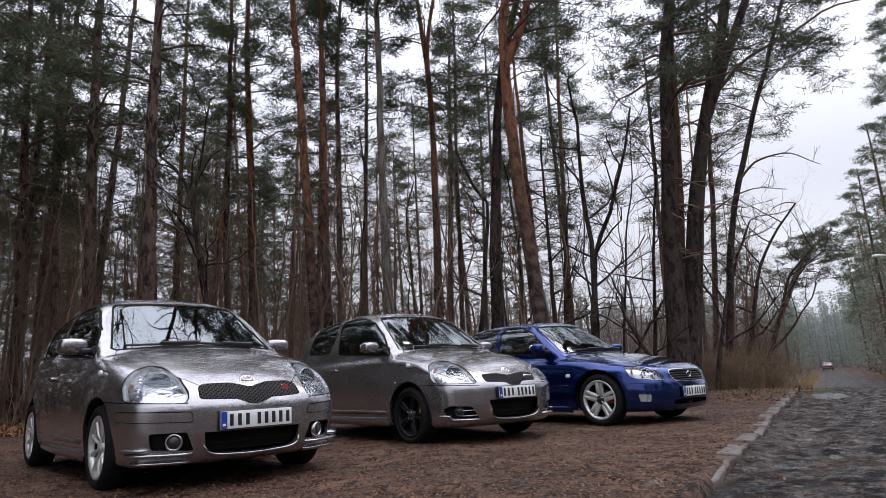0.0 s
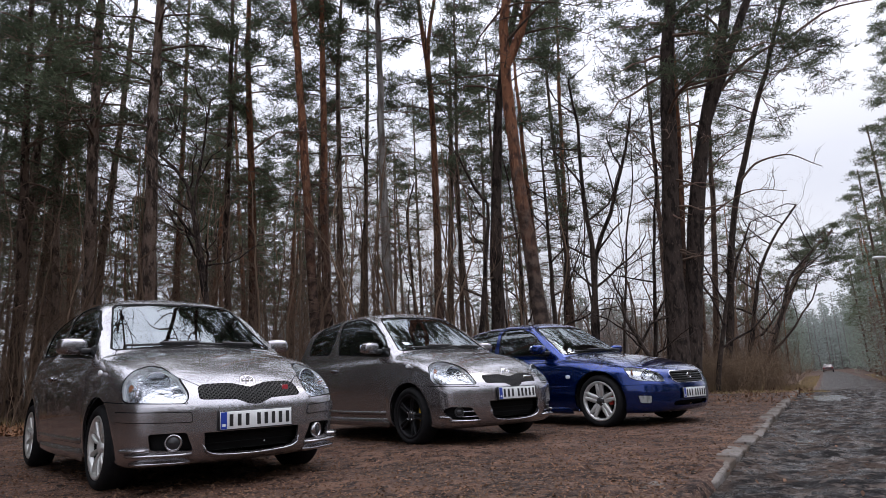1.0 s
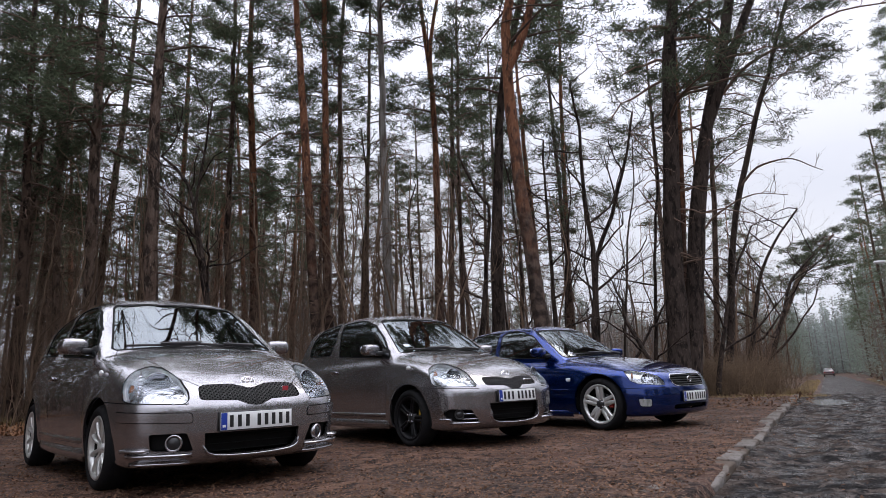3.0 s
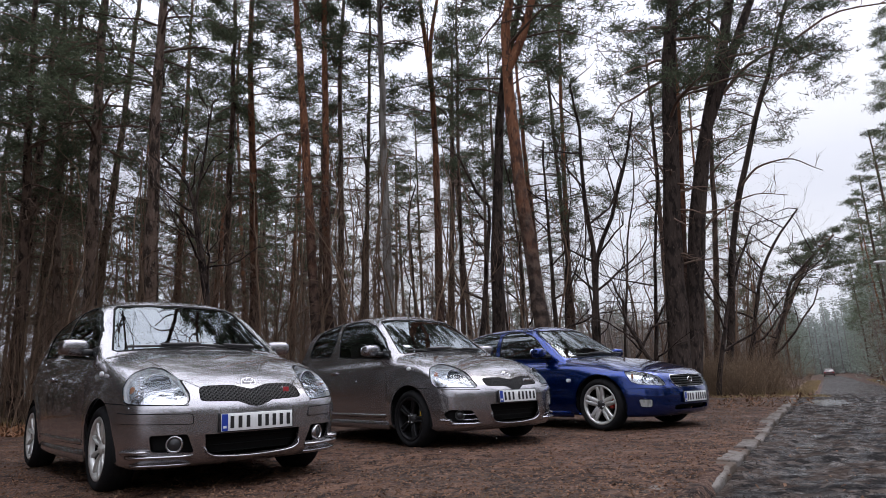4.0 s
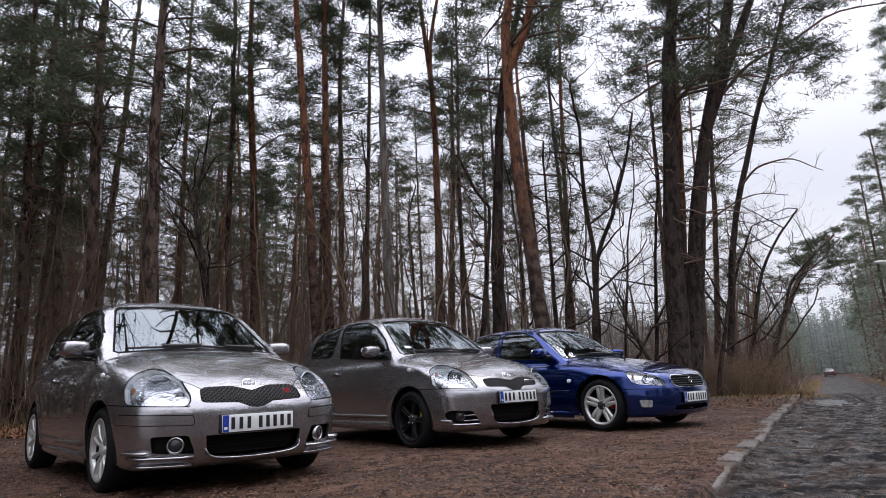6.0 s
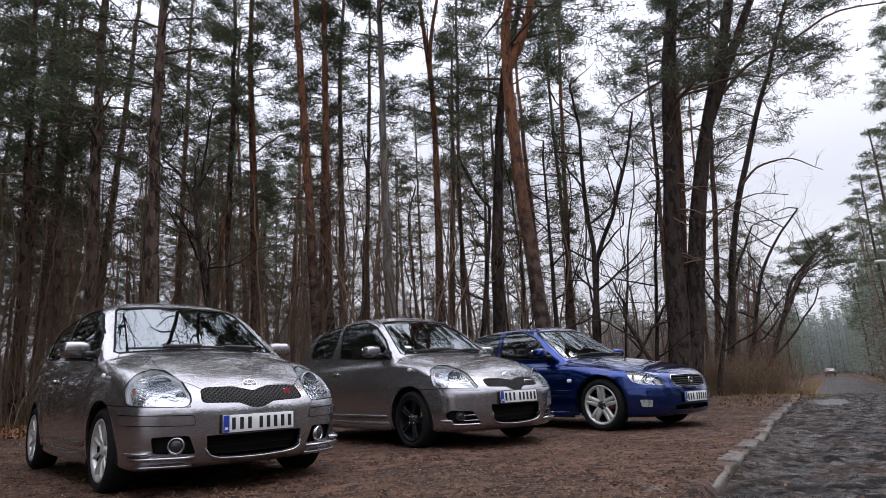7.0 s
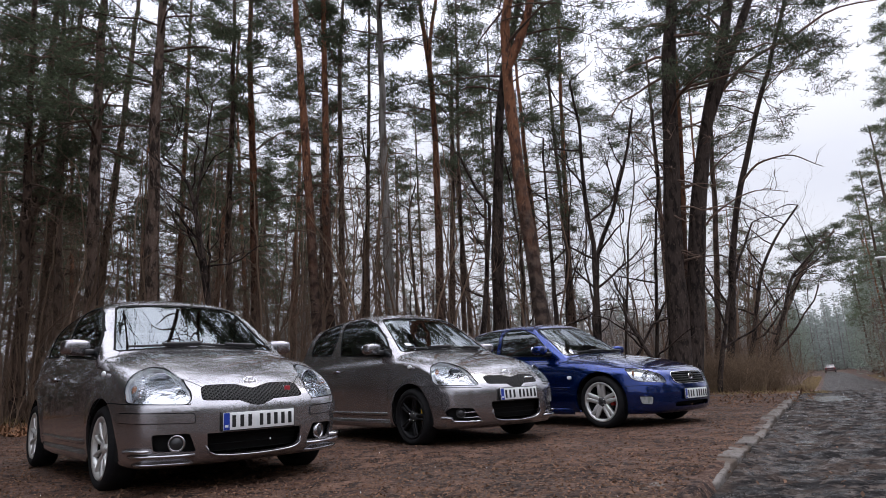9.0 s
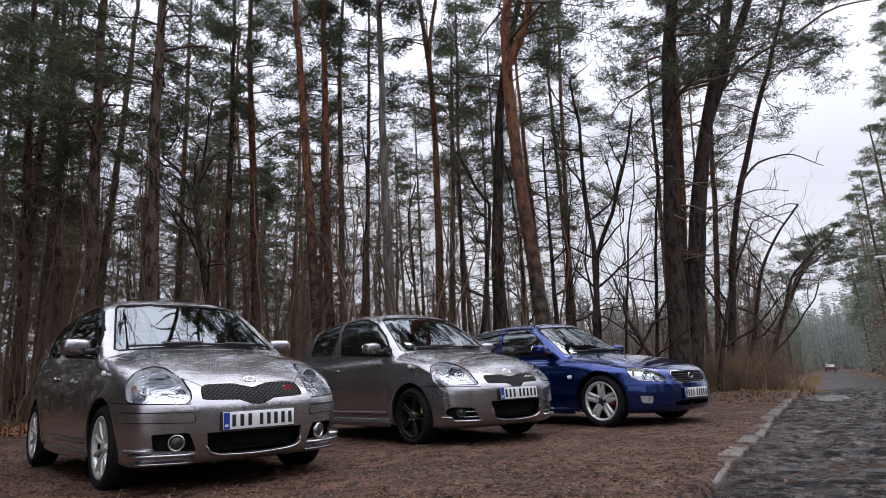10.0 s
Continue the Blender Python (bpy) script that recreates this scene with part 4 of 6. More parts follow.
    bare_tree((-0.76, 20.00, -0.09), [(-0.14, 0.00, 2.59), (-0.25, 0.00, 4.73), (-0.33, 0.00, 5.84), (-0.06, 0.00, 6.96)], 0.072, 46, 4, 3, 2.0, 0.25)
    bare_tree((7.31, 18.00, -0.08), [(0.29, 0.00, 1.29), (0.58, 0.00, 2.53), (0.99, 0.00, 3.63), (1.54, 0.00, 4.76)], 0.081, 47, 4, 3, 2.2, 0.25)
    bare_tree((9.85, 22.00, -0.19), [(0.39, 0.00, 1.48), (0.99, 0.00, 3.76), (1.41, 0.00, 4.74), (2.63, 0.00, 6.31)], 0.099, 48, 4, 3, 2.6, 0.25)
    bare_tree((11.36, 24.00, -0.28), [(0.64, 0.00, 1.60), (1.13, 0.00, 2.83), (1.62, 0.00, 4.08), (2.63, 0.00, 5.12)], 0.108, 49, 4, 3, 2.6, 0.25)
    bare_tree((5.92, 19.00, -0.09), [(0.18, 0.00, 1.73), (0.44, 0.00, 4.24), (0.77, 0.00, 6.89), (0.83, 0.00, 8.75)], 0.069, 50, 4, 3, 2.0, 0.25)
    bare_tree((5.58, 16.00, -0.02), [(-0.75, 0.00, 1.24), (-1.05, 0.00, 1.73), (-1.20, 0.00, 2.37), (-1.36, 0.00, 2.94)], 0.072, 52, 4, 3, 1.6, 0.3)
    bare_tree((4.18, 17.00, -0.04), [(0.88, 0.00, 1.30), (1.31, 0.00, 1.94), (1.70, 0.00, 2.03), (1.78, 0.00, 2.12)], 0.061, 53, 3, 3, 0.6, 0.6)
    bare_tree((2.53, 22.00, -0.14), [(0.06, 0.00, 2.29), (0.14, 0.00, 5.03), (-0.04, 0.00, 7.08), (-0.25, 0.00, 8.56)], 0.080, 54, 4, 3, 2.0, 0.25)
    bare_tree((-2.97, 22.00, -0.14), [(0.10, 0.00, 2.70), (0.19, 0.00, 5.25), (0.36, 0.00, 7.28), (0.19, 0.00, 9.84)], 0.080, 55, 4, 3, 2.0, 0.25)
    for k, (x, y, lean, tall) in enumerate(((3.75, 20.5, 0.5, 8.5), (4.55, 19.5, -0.3, 7.5), (5.45, 20.0, 0.9, 9.0), (2.05, 21.0, -0.2, 7.5))):
        bare_tree((x, y, -0.12), [(lean * 0.1, 0.0, tall * 0.25), (lean * 0.5, 0.1, tall * 0.55), (lean * 0.8 + 0.15, 0.1, tall * 0.8), (lean, 0.2, tall)], 0.045, 300 + k, 4, 4, 1.9, 0.25, "slender leafless tree with upright twigs")
    for k, (x, y, tall) in enumerate(((9.2, 21.0, 4.6), (10.3, 22.5, 5.2), (11.4, 25.0, 5.5), (12.6, 27.0, 5.5), (13.6, 29.0, 6.0), (8.5, 22.5, 5.0))):
        bare_tree((x, y, float(fall(np.float64(x), np.float64(y)))), [(0.1, 0.0, tall * 0.3), (0.35, 0.1, tall * 0.65), (0.7, 0.2, tall)], 0.042, 320 + k, 4, 4, 2.0, 0.15, "leafless brown tree with dense fine twigs", "twig")
    limb_on(twin, [(8.05, 17.25, 8.3), (9.0, 17.0, 9.24), (9.92, 16.5, 9.59), (11.13, 16.0, 10.17), (12.6, 15.3, 10.0)], 0.055, 91, 7, 0.7)
    limb_on(slim, [(9.55, 20.0, 6.3), (10.21, 19.7, 7.01), (10.95, 19.5, 7.15), (11.87, 19.2, 6.63)], 0.045, 92, 4, 0.5)
    limb_on(thick, [(6.15, 17.0, 4.2), (5.92, 17.0, 4.79), (5.23, 16.5, 5.47)], 0.04, 93, 3, 0.4)
    limb_on(thick, [(6.3, 17.0, 5.4), (6.09, 17.0, 6.15), (5.05, 16.5, 7.23)], 0.04, 94, 4, 0.5)
    limb_on(twin, [(6.9, 17.3, 4.2), (7.6, 17.0, 4.9), (8.6, 16.8, 5.3), (9.3, 16.7, 5.2)], 0.035, 95, 6, 0.6)
    # high limbs that reach out over the parking place
    for k, (tree, x0, y0, x1, y1, z1) in enumerate(((t_a, -6.9, 15.0, -5.2, 9.2, 14.0), (t_b, -8.9, 16.0, -6.8, 9.8, 13.0), (t_c, -3.6, 16.0, -3.4, 9.0, 14.5), (t_d, -3.2, 17.0, -1.6, 10.4, 14.0), (t_e, -1.6, 17.0, 0.2, 10.5, 14.5), (t_f, 1.9, 15.0, 1.4, 9.5, 14.0), (thick, 6.6, 17.0, 4.2, 11.0, 14.5), (t_f, 2.0, 15.0, 3.2, 9.8, 13.0))):
        limb_on(tree, [(x0, y0, 12.4), (0.6 * x0 + 0.4 * x1, 0.6 * y0 + 0.4 * y1, 13.4), (x1, y1, z1)], 0.11, 200 + k, 14, 2.0, 15)
    limb_on(twin, [(7.2, 17.3, 5.6), (7.9, 17.0, 6.4), (8.9, 16.8, 6.9)], 0.03, 96, 5, 0.6)


forest()


def deep_wood():
    """The wood behind: a few kinds of pine, each standing many times."""
    rng = np.random.default_rng(5)
    kinds = []
    for k in range(6):
        lean = rng.normal(size=2) * 0.5
        hgt = rng.uniform(15, 19)
        kinds.append(pine((0, 0, 0), [(lean[0] * 0.2, lean[1] * 0.2, hgt * 0.3), (lean[0] * 0.6, lean[1] * 0.6, hgt * 0.6), (lean[0], lean[1], hgt)], rng.uniform(0.11, 0.17), rng.uniform(0.30, 0.45), 30, 2.3, 60 + k,
                          ("bark_dark", "bark_grey")[k % 2], ("bark_red", None, None)[k % 3], 34, "slender pine deep in the wood", clumps=5, blades=12, needle=0.21, width=0.031))
    used = set()
    spots = []
    while len(spots) < 108:
        d = rng.uniform(19, 62)
        b = rng.uniform(-0.95, 0.50)
        if b > -0.18 and rng.uniform() < 0.72:
            continue
        if b > 0.36 and d < 30:
            continue
        x = b * d
        if all((x - q[0]) ** 2 + (d - q[1]) ** 2 > 1.9 for q in spots):
            spots.append((x, d))
    # the dense corner of the wood
    for _ in range(3):
        d = rng.uniform(20, 40)
        spots.append((rng.uniform(-0.90, -0.52) * d, d))
    for n, (x, y) in enumerate(spots):
        m = pose(x, y, float(fall(np.float64(x), np.float64(y))), 0, 0, rng.uniform(0, 360))
        if n < 6:
            kinds[n].matrix_basis = m
        else:
            copy_thing(kinds[n % 6], m)
    # undergrowth along and inside the wood's edge
    bushes = [shrub(80 + k, 2.2 + 0.5 * (k % 3), 12, 0.9) for k in range(5)]
    n = 0
    while n < 120:
        b = rng.uniform(-0.98, 0.50)
        d = rng.uniform(14.5, 30) if b < 0.3 else rng.uniform(20, 34)
        if b > -0.25 and d < 17.5:
            continue
        m = pose(b * d, d, float(fall(np.float64(b * d), np.float64(d))), 0, 0, rng.uniform(0, 360))
        if n < 5:
            bushes[n].matrix_basis = m
        else:
            copy_thing(bushes[n % 5], m)
        n += 1

    return kinds, bushes


KINDS, BUSHES = deep_wood()


def around():
    """The same wood goes on across the road; to the sides and behind, unseen trees are added."""
    rng = np.random.default_rng(17)
    # out-of-view trees, added to keep low sky off the car paint
    n = 0
    while n < 95:
        x, y = rng.uniform(-45, 45), rng.uniform(-38, 40)
        s = (x - KERB0[0]) * ALONG[0] + (y - KERB0[1]) * ALONG[1]
        t = (x - KERB0[0]) * ACROSS[0] + (y - KERB0[1]) * ACROSS[1]
        inview = y > 0 and -0.95 < x / max(y, 0.1) < 0.72
        if inview or (-9.5 < t < 12.0) or abs(x) + abs(y) < 9:
            continue
        copy_thing(KINDS[n % 6], pose(x, y, 0.1 if t > 6 else 0.0, 0, 0, rng.uniform(0, 360)))
        n += 1
    # unseen wood beside the parking place, added to darken the car flanks
    for k in range(70):
        a, r = math.radians(rng.uniform(138, 192)), rng.uniform(12.5, 42)
        copy_thing(KINDS[k % 6], pose(r * math.cos(a), r * math.sin(a), 0, 0, 0, rng.uniform(0, 360)))
    for k in range(34):
        a, r = math.radians(rng.uniform(146, 205)), rng.uniform(9.5, 20)
        copy_thing(KINDS[k % 6], pose(r * math.cos(a), r * math.sin(a), 0, 0, 0, rng.uniform(0, 360)))
    for k in range(110):
        a, r = math.radians(rng.uniform(134, 215)), rng.uniform(10.5, 26)
        copy_thing(BUSHES[k % 5], pose(r * math.cos(a), r * math.sin(a), 0, 0, 0, rng.uniform(0, 360)))
    # pines on the far side of the road, closing the view along it
    for s, t in [(44, 5.6), (50, 6.2), (56, 5.4), (60, 7.5), (66, 5.8), (72, 6.8), (78, 5.6), (84, 6.5), (90, 5.8), (97, 6.6), (104, 5.9), (112, 6.4), (64, 9.5), (80, 9.0), (95, 9.5),
                 (60, -6.2), (78, -5.6), (96, -5.0), (108, -4.2), (90, -9.2), (104, -8.0)]:
        x, y = road_point(s, t)
        copy_thing(KINDS[int(s) % 6], pose(x, y, float(fall(np.float64(x), np.float64(y))), 0, 0, s * 37 % 360))
    for k in range(46):
        s, t = rng.uniform(20, 95), rng.choice([rng.uniform(5.2, 8.5), rng.uniform(-6.5, -2.8)])
        if s < 34 and t < 0:
            t -= 2.5
        x, y = road_point(s, t)
        copy_thing(BUSHES[k % 5], pose(x, y, float(fall(np.float64(x), np.float64(y))), 0, 0, rng.uniform(0, 360)))
    # the low brown bush beside the parking place
    low = [shrub(120 + k, 1.15, 44, 1.4, 4, 0.006, 0.0, 1.1, "tan_twig") for k in range(3)]
    for k in range(32):
        b, d = 0.375 + 0.100 * (k / 31.0), 18.6 + rng.uniform(0, 3.0)
        m = pose(b * d, d, float(fall(np.float64(b * d), np.float64(d))), 0, 0, rng.uniform(0, 360))
        if k < 3:
            low[k].matrix_basis = m
        else:
            copy_thing(low[k % 3], m)
    # the tangle in front of the first trunks
    for k in range(8):
        b, d = rng.uniform(-0.92, -0.52), rng.uniform(12.6, 15.5)
        copy_thing(BUSHES[k % 5], pose(b * d, d, 0, 0, 0, rng.uniform(0, 360)))
    # saplings that thicken the wood's edge
    kin = [bare_tree((0, 0, 0), [(0.2 * k - 0.3, 0.1, 2.0), (0.3 - 0.2 * k, 0.2, 4.0), (0.1, 0.4, 6.2)], 0.035, 140 + k, 4, 4, 1.7, 0.15, "thin leafless brown sapling", "twig", "sapling") for k in range(4)]
    for k in range(130):
        b = rng.uniform(-0.95, -0.10) if k % 5 else rng.uniform(-0.1, 0.5)
        d = rng.uniform(14.5, 27) if b < 0.3 else rng.uniform(20, 30)
        m = pose(b * d, d, float(fall(np.float64(b * d), np.float64(d))), 0, 0, rng.uniform(0, 360))
        if k < 4:
            kin[k].matrix_basis = m
        else:
            copy_thing(kin[k % 4], m)
    # leafless brown growth on the far verge of the road
    for k in range(20):
        x, y = road_point(rng.uniform(46, 74), rng.uniform(4.9, 6.6))
        copy_thing((kin[k % 4], BUSHES[k % 5])[k % 2], pose(x, y, float(fall(np.float64(x), np.float64(y))) + 0.1, 0, 0, rng.uniform(0, 360)))


around()


def woods_mass(name, x, y, hgt, k, mat, label, seed, spread=2.3, size=(0.5, 1.3), wide=0.55, low=0.12, trunk="trunk_far"):
    """Many trees past counting: their trunks in one mesh, their needles in another."""
    rng = np.random.default_rng(seed)
    trunks, green = Heap(), Heap()
    base = np.column_stack([x, y, fall(x, y) - 0.1])
    trunks.sticks(base, base + np.column_stack([rng.normal(size=(len(x), 2)) * 0.3, hgt]), 0.16, 0.05)
    p = np.repeat(base, k, 0)
    u = rng.uniform(low, 1.02, len(p))
    r = (spread * (1.15 - u) + 0.4) * rng.uniform(0.1, 1, len(p)) ** 0.6
    # tiers of boughs with gaps between them
    lobe = np.repeat(rng.uniform(0, 6.283, len(x)), k)
    a = rng.uniform(0, 6.283, len(p))
    r = r * (0.75 + 0.35 * np.sin(3 * a + lobe + 22 * u))
    p = p + np.column_stack([np.cos(a) * r, np.sin(a) * r, u * np.repeat(hgt, k)])
    green.blades(p, unit(rng, len(p)) * [1, 1, 0.45], rng.uniform(size[0], size[1], len(p)), wide, rng)
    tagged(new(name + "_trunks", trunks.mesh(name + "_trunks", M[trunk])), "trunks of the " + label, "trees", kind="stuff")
    tagged(new(name, green.mesh(name, M[mat])), label, "trees", kind="stuff")


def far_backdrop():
    """The last rise of wood at the end of sight, haze painted in, with an uneven top."""
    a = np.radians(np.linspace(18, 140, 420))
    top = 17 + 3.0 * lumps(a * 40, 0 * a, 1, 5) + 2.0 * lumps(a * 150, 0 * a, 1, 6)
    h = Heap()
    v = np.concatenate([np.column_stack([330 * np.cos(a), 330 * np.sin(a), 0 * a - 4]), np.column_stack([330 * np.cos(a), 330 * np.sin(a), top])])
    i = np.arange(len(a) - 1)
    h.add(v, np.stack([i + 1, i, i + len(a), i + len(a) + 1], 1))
    tagged(new("backdrop", h.mesh("backdrop", M["haze"])), "far wood backdrop painted in haze-toned grey-green", "backdrop", kind="structure")


def distant_woods():
    """The haze-coloured treeline far off, the walls of wood along the road, and unseen wood behind."""
    far_backdrop()
    rng = np.random.default_rng(23)
    n = 520
    d = rng.uniform(85, 210, n)
    b = rng.uniform(-0.5, 0.92, n)
    x, y = b * d, d
    t = (x - KERB0[0]) * ACROSS[0] + (y - KERB0[1]) * ACROSS[1]
    keep = ((t < -4) | (t > 7) | (d > 185)) & ((b < 0.42) | (d > 105))
    woods_mass("distant_woods", x[keep], y[keep], rng.uniform(10, 15, keep.sum()), 130, "needle_far", "distant pine wood, haze painted into its grey-green", 24)
    # both sides of the road
    s = rng.uniform(46, 190, 300)
    t = np.where(rng.uniform(size=300) < 0.7, rng.uniform(5.6, 20, 300), -rng.uniform(2.4, 9, 300))
    ok = (t > 0) | (s > 112)
    s, t = s[ok], t[ok]
    x, y = KERB0[0] + s * ALONG[0] + t * ACROSS[0], KERB0[1] + s * ALONG[1] + t * ACROSS[1]
    woods_mass("roadside_woods", x, y, np.where(t > 0, rng.uniform(11, 17, len(x)), rng.uniform(7, 12, len(x))), 1150, "needle_mid", "green pines lining the road, paled with painted haze", 25, 2.4, (0.18, 0.5), 0.11, 0.06)
    # where the road bends out of sight
    s, t = rng.uniform(150, 235, 110), rng.uniform(-16, 9, 110)
    x, y = KERB0[0] + s * ALONG[0] + t * ACROSS[0], KERB0[1] + s * ALONG[1] + t * ACROSS[1]
    woods_mass("far_end_woods", x, y, rng.uniform(11, 17, 110), 260, "needle_far", "pines where the road bends away, paled with painted haze", 27, 2.8, (0.4, 1.0), 0.35, 0.02)
    # brown bare thicket between the stems and the treeline
    b, d = rng.uniform(-0.35, 0.55, 420), rng.uniform(36, 84, 420)
    x, y = b * d, d
    t = (x - KERB0[0]) * ACROSS[0] + (y - KERB0[1]) * ACROSS[1]
    ok = t < -4.5
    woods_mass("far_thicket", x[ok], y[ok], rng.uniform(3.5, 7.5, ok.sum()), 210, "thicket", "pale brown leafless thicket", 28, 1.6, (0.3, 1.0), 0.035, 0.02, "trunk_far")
    # unseen wood behind and beside the camera, added to darken car reflections
    a = rng.uniform(math.radians(130), math.radians(390), 420)
    r = rng.uniform(26, 60, 420)
    x, y = r * np.cos(a), r * np.sin(a)
    t = (x - KERB0[0]) * ACROSS[0] + (y - KERB0[1]) * ACROSS[1]
    ok = ((t < -9) | (t > 17)) & ~((y > 0) & (np.abs(x / np.maximum(y, 0.1)) < 0.8))
    woods_mass("surrounding_woods", x[ok], y[ok], rng.uniform(12, 17, ok.sum()), 190, "edge_needle", "unseen dark pine wood added to darken car reflections", 26, 2.4, (0.4, 1.0), 0.35, 0.02, "bark_dark")


distant_woods()


def beech_sapling(at, seed):
    thing = bare_tree(at, [(0.1, 0, 1.5), (-0.1, 0, 3.0), (0.1, 0, 5.0)], 0.05, seed, 4, 3, 1.8, 0.2, "sapling that keeps withered orange leaves", "twig", "beech_sapling")
    rng = np.random.default_rng(seed)
    h = Heap()
    c = rng.normal(size=(26, 3)) * [0.8, 0.8, 1.2] + [0, 0, 3.6]
    p = np.repeat(c, 22, 0) + rng.normal(size=(26 * 22, 3)) * 0.22
    h.blades(p, unit(rng, len(p)), rng.uniform(0.05, 0.10, len(p)), 0.05, rng)
    tagged(part("leaf", h, M["orange_leaf"], thing), kind="stuff")


for sp in ((34, 5.4), (41, 5.8)):
    bx, by = road_point(*sp)
    beech_sapling((bx, by, float(fall(np.float64(bx), np.float64(by)))), int(sp[0]))


# ---- cars ----
def net(field, lo, hi, step):
    """The surface of a solid as a mesh of even quads, its points drawn onto the surface."""
    ax = [np.arange(a, b + step, step) for a, b in zip(lo, hi)]
    g = np.meshgrid(*ax, indexing="ij")
    v = field(*g)
    neg = v < 0
    nx, ny, nz = v.shape
    c = np.zeros((nx - 1, ny - 1, nz - 1), int)
    for i in (0, 1):
        for j in (0, 1):
            for k in (0, 1):
                c += neg[i:nx - 1 + i, j:ny - 1 + j, k:nz - 1 + k]
    live = (c > 0) & (c < 8)
    index = -np.ones(c.shape, int)
    index[live] = np.arange(live.sum())
    ijk = np.argwhere(live)
    p = np.array(lo) + (ijk + 0.5) * step

    def grad(p):
        e = 0.002
        return np.stack([(field(*(p + e * d).T) - field(*(p - e * d).T)) / (2 * e) for d in np.eye(3)], 1)
    for _ in range(6):
        n = grad(p)
        p = p - n * np.clip(field(*p.T) / np.maximum((n * n).sum(1), 0.1), -0.02, 0.02)[:, None]
    faces = []
    for axis in range(3):
        a, b = np.moveaxis(neg, axis, 0)[:-1], np.moveaxis(neg, axis, 0)[1:]
        at = np.argwhere(a != b)
        flip = a[tuple(at.T)]
        u = at[:, 1:]
        o1, o2 = [k for k in range(3) if k != axis]
        shape = [c.shape[o1], c.shape[o2]]
        ok = (u[:, 0] > 0) & (u[:, 1] > 0) & (u[:, 0] <= shape[0] - 1 + 0) & (u[:, 1] <= shape[1] - 1 + 0)
        at, flip = at[ok], flip[ok]
        q = []
        for d1, d2 in ((0, 0), (-1, 0), (-1, -1), (0, -1)):
            full = np.zeros((len(at), 3), int)
            full[:, axis], full[:, o1], full[:, o2] = at[:, 0], at[:, 1] + d1, at[:, 2] + d2
            q.append(index[tuple(full.T)])
        q = np.stack(q, 1)
        turn = flip if axis != 1 else ~flip
        q[turn] = q[turn][:, ::-1]
        faces.append(q)
    f = np.concatenate(faces)
    return p, f[(f >= 0).all(1)][:, ::-1]


class Shell:
    """Half of a car's skin (y < 0), from which windows, lamps and gaps are cut; parts come out mirrored whole."""

    def __init__(self, solid, lo, hi, step=0.026):
        self.field = body_solid(solid)
        v, f = net(self.field, (lo[0], -1.0, lo[1]), (hi[0], 0.06, hi[1]), step)
        self.bm = bmesh.new()
        vs = [self.bm.verts.new(p) for p in v]
        for q in f:
            self.bm.faces.new([vs[i] for i in q])
        bmesh.ops.bisect_plane(self.bm, geom=self.bm.verts[:] + self.bm.edges[:] + self.bm.faces[:], plane_co=(0, 0, 0), plane_no=(0, 1, 0), clear_outer=True, dist=1e-5)
        self.kind = self.bm.faces.layers.int.new("kind")
        self.bm.normal_update()
        self.kinds = ["body"]

    def id(self, name):
        if name not in self.kinds:
            self.kinds.append(name)
        return self.kinds.index(name)

    def cut(self, name, poly, axes, test, only=("body",)):
        """Cuts a convex outline, seen along the third axis, out of the faces that pass the test, and names what lies inside."""
        bm, lay = self.bm, self.kind
        ea, eb = Vector(axes[0]), Vector(axes[1])
        pts = [Vector(p) for p in poly]
        area = sum(p.x * q.y - q.x * p.y for p, q in zip(pts, pts[1:] + pts[:1]))
        if area < 0:
            pts.reverse()
        x0, x1 = min(p.x for p in pts) - 0.06, max(p.x for p in pts) + 0.06
        y0, y1 = min(p.y for p in pts) - 0.06, max(p.y for p in pts) + 0.06
        ids = {self.id(o) for o in only}
        faces = []
        for f in bm.faces:
            if f[lay] in ids:
                c = f.calc_center_median()
                if x0 < c.dot(ea) < x1 and y0 < c.dot(eb) < y1 and test(c, f.normal):
                    faces.append(f)
        for p, q in zip(pts, pts[1:] + pts[:1]):
            d = q - p
            if d.length < 1e-6:
                continue
            co, no = ea * p.x + eb * p.y, (ea * d.y - eb * d.x).normalized()
            # only faces that the line crosses need cutting
            near, inside = [], []
            for f in faces:
                side = [(v.co - co).dot(no) for v in f.verts]
                if max(side) <= 1e-6:
                    inside.append(f)
                elif min(side) < -1e-6:
                    near.append(f)
            if near:
                geom = set(near)
                for f in near:
                    geom.update(f.edges)
                    geom.update(f.verts)
                r = bmesh.ops.bisect_plane(bm, geom=list(geom), plane_co=co, plane_no=no, dist=1e-6)
                pool = {g for g in r["geom"] if isinstance(g, bmesh.types.BMFace)} | {f for f in near if f.is_valid}
                inside += [f for f in pool if f.is_valid and (f.calc_center_median() - co).dot(no) < 0]
            faces = inside
        k = self.id(name)
        for f in faces:
            f[lay] = k

    def panel(self, name, poly, axes, test, seam=0.006, only=("body",), seam_name="gap"):
        """A piece with a dark seam round it."""
        self.cut(seam_name, shrink(poly, -seam), axes, test, only)
        self.cut(name, poly, axes, test, (seam_name,))

    def x_at(self, y, z, x0=0.0, x1=1.0):
        """Where the skin is met from the front."""
        lo, hi = x0, x1
        for _ in range(26):
            m = (lo + hi) / 2
            if self.field(np.float64(m), np.float64(y), np.float64(z)) < 0:
                lo = m
            else:
                hi = m
        return lo

    def take(self, name, thick=0.0, push=0.0, mirror=True, other=False, walls=False):
        """A bmesh of all faces of a kind. thick: gives it depth inwards; push: moves it out (or in)."""
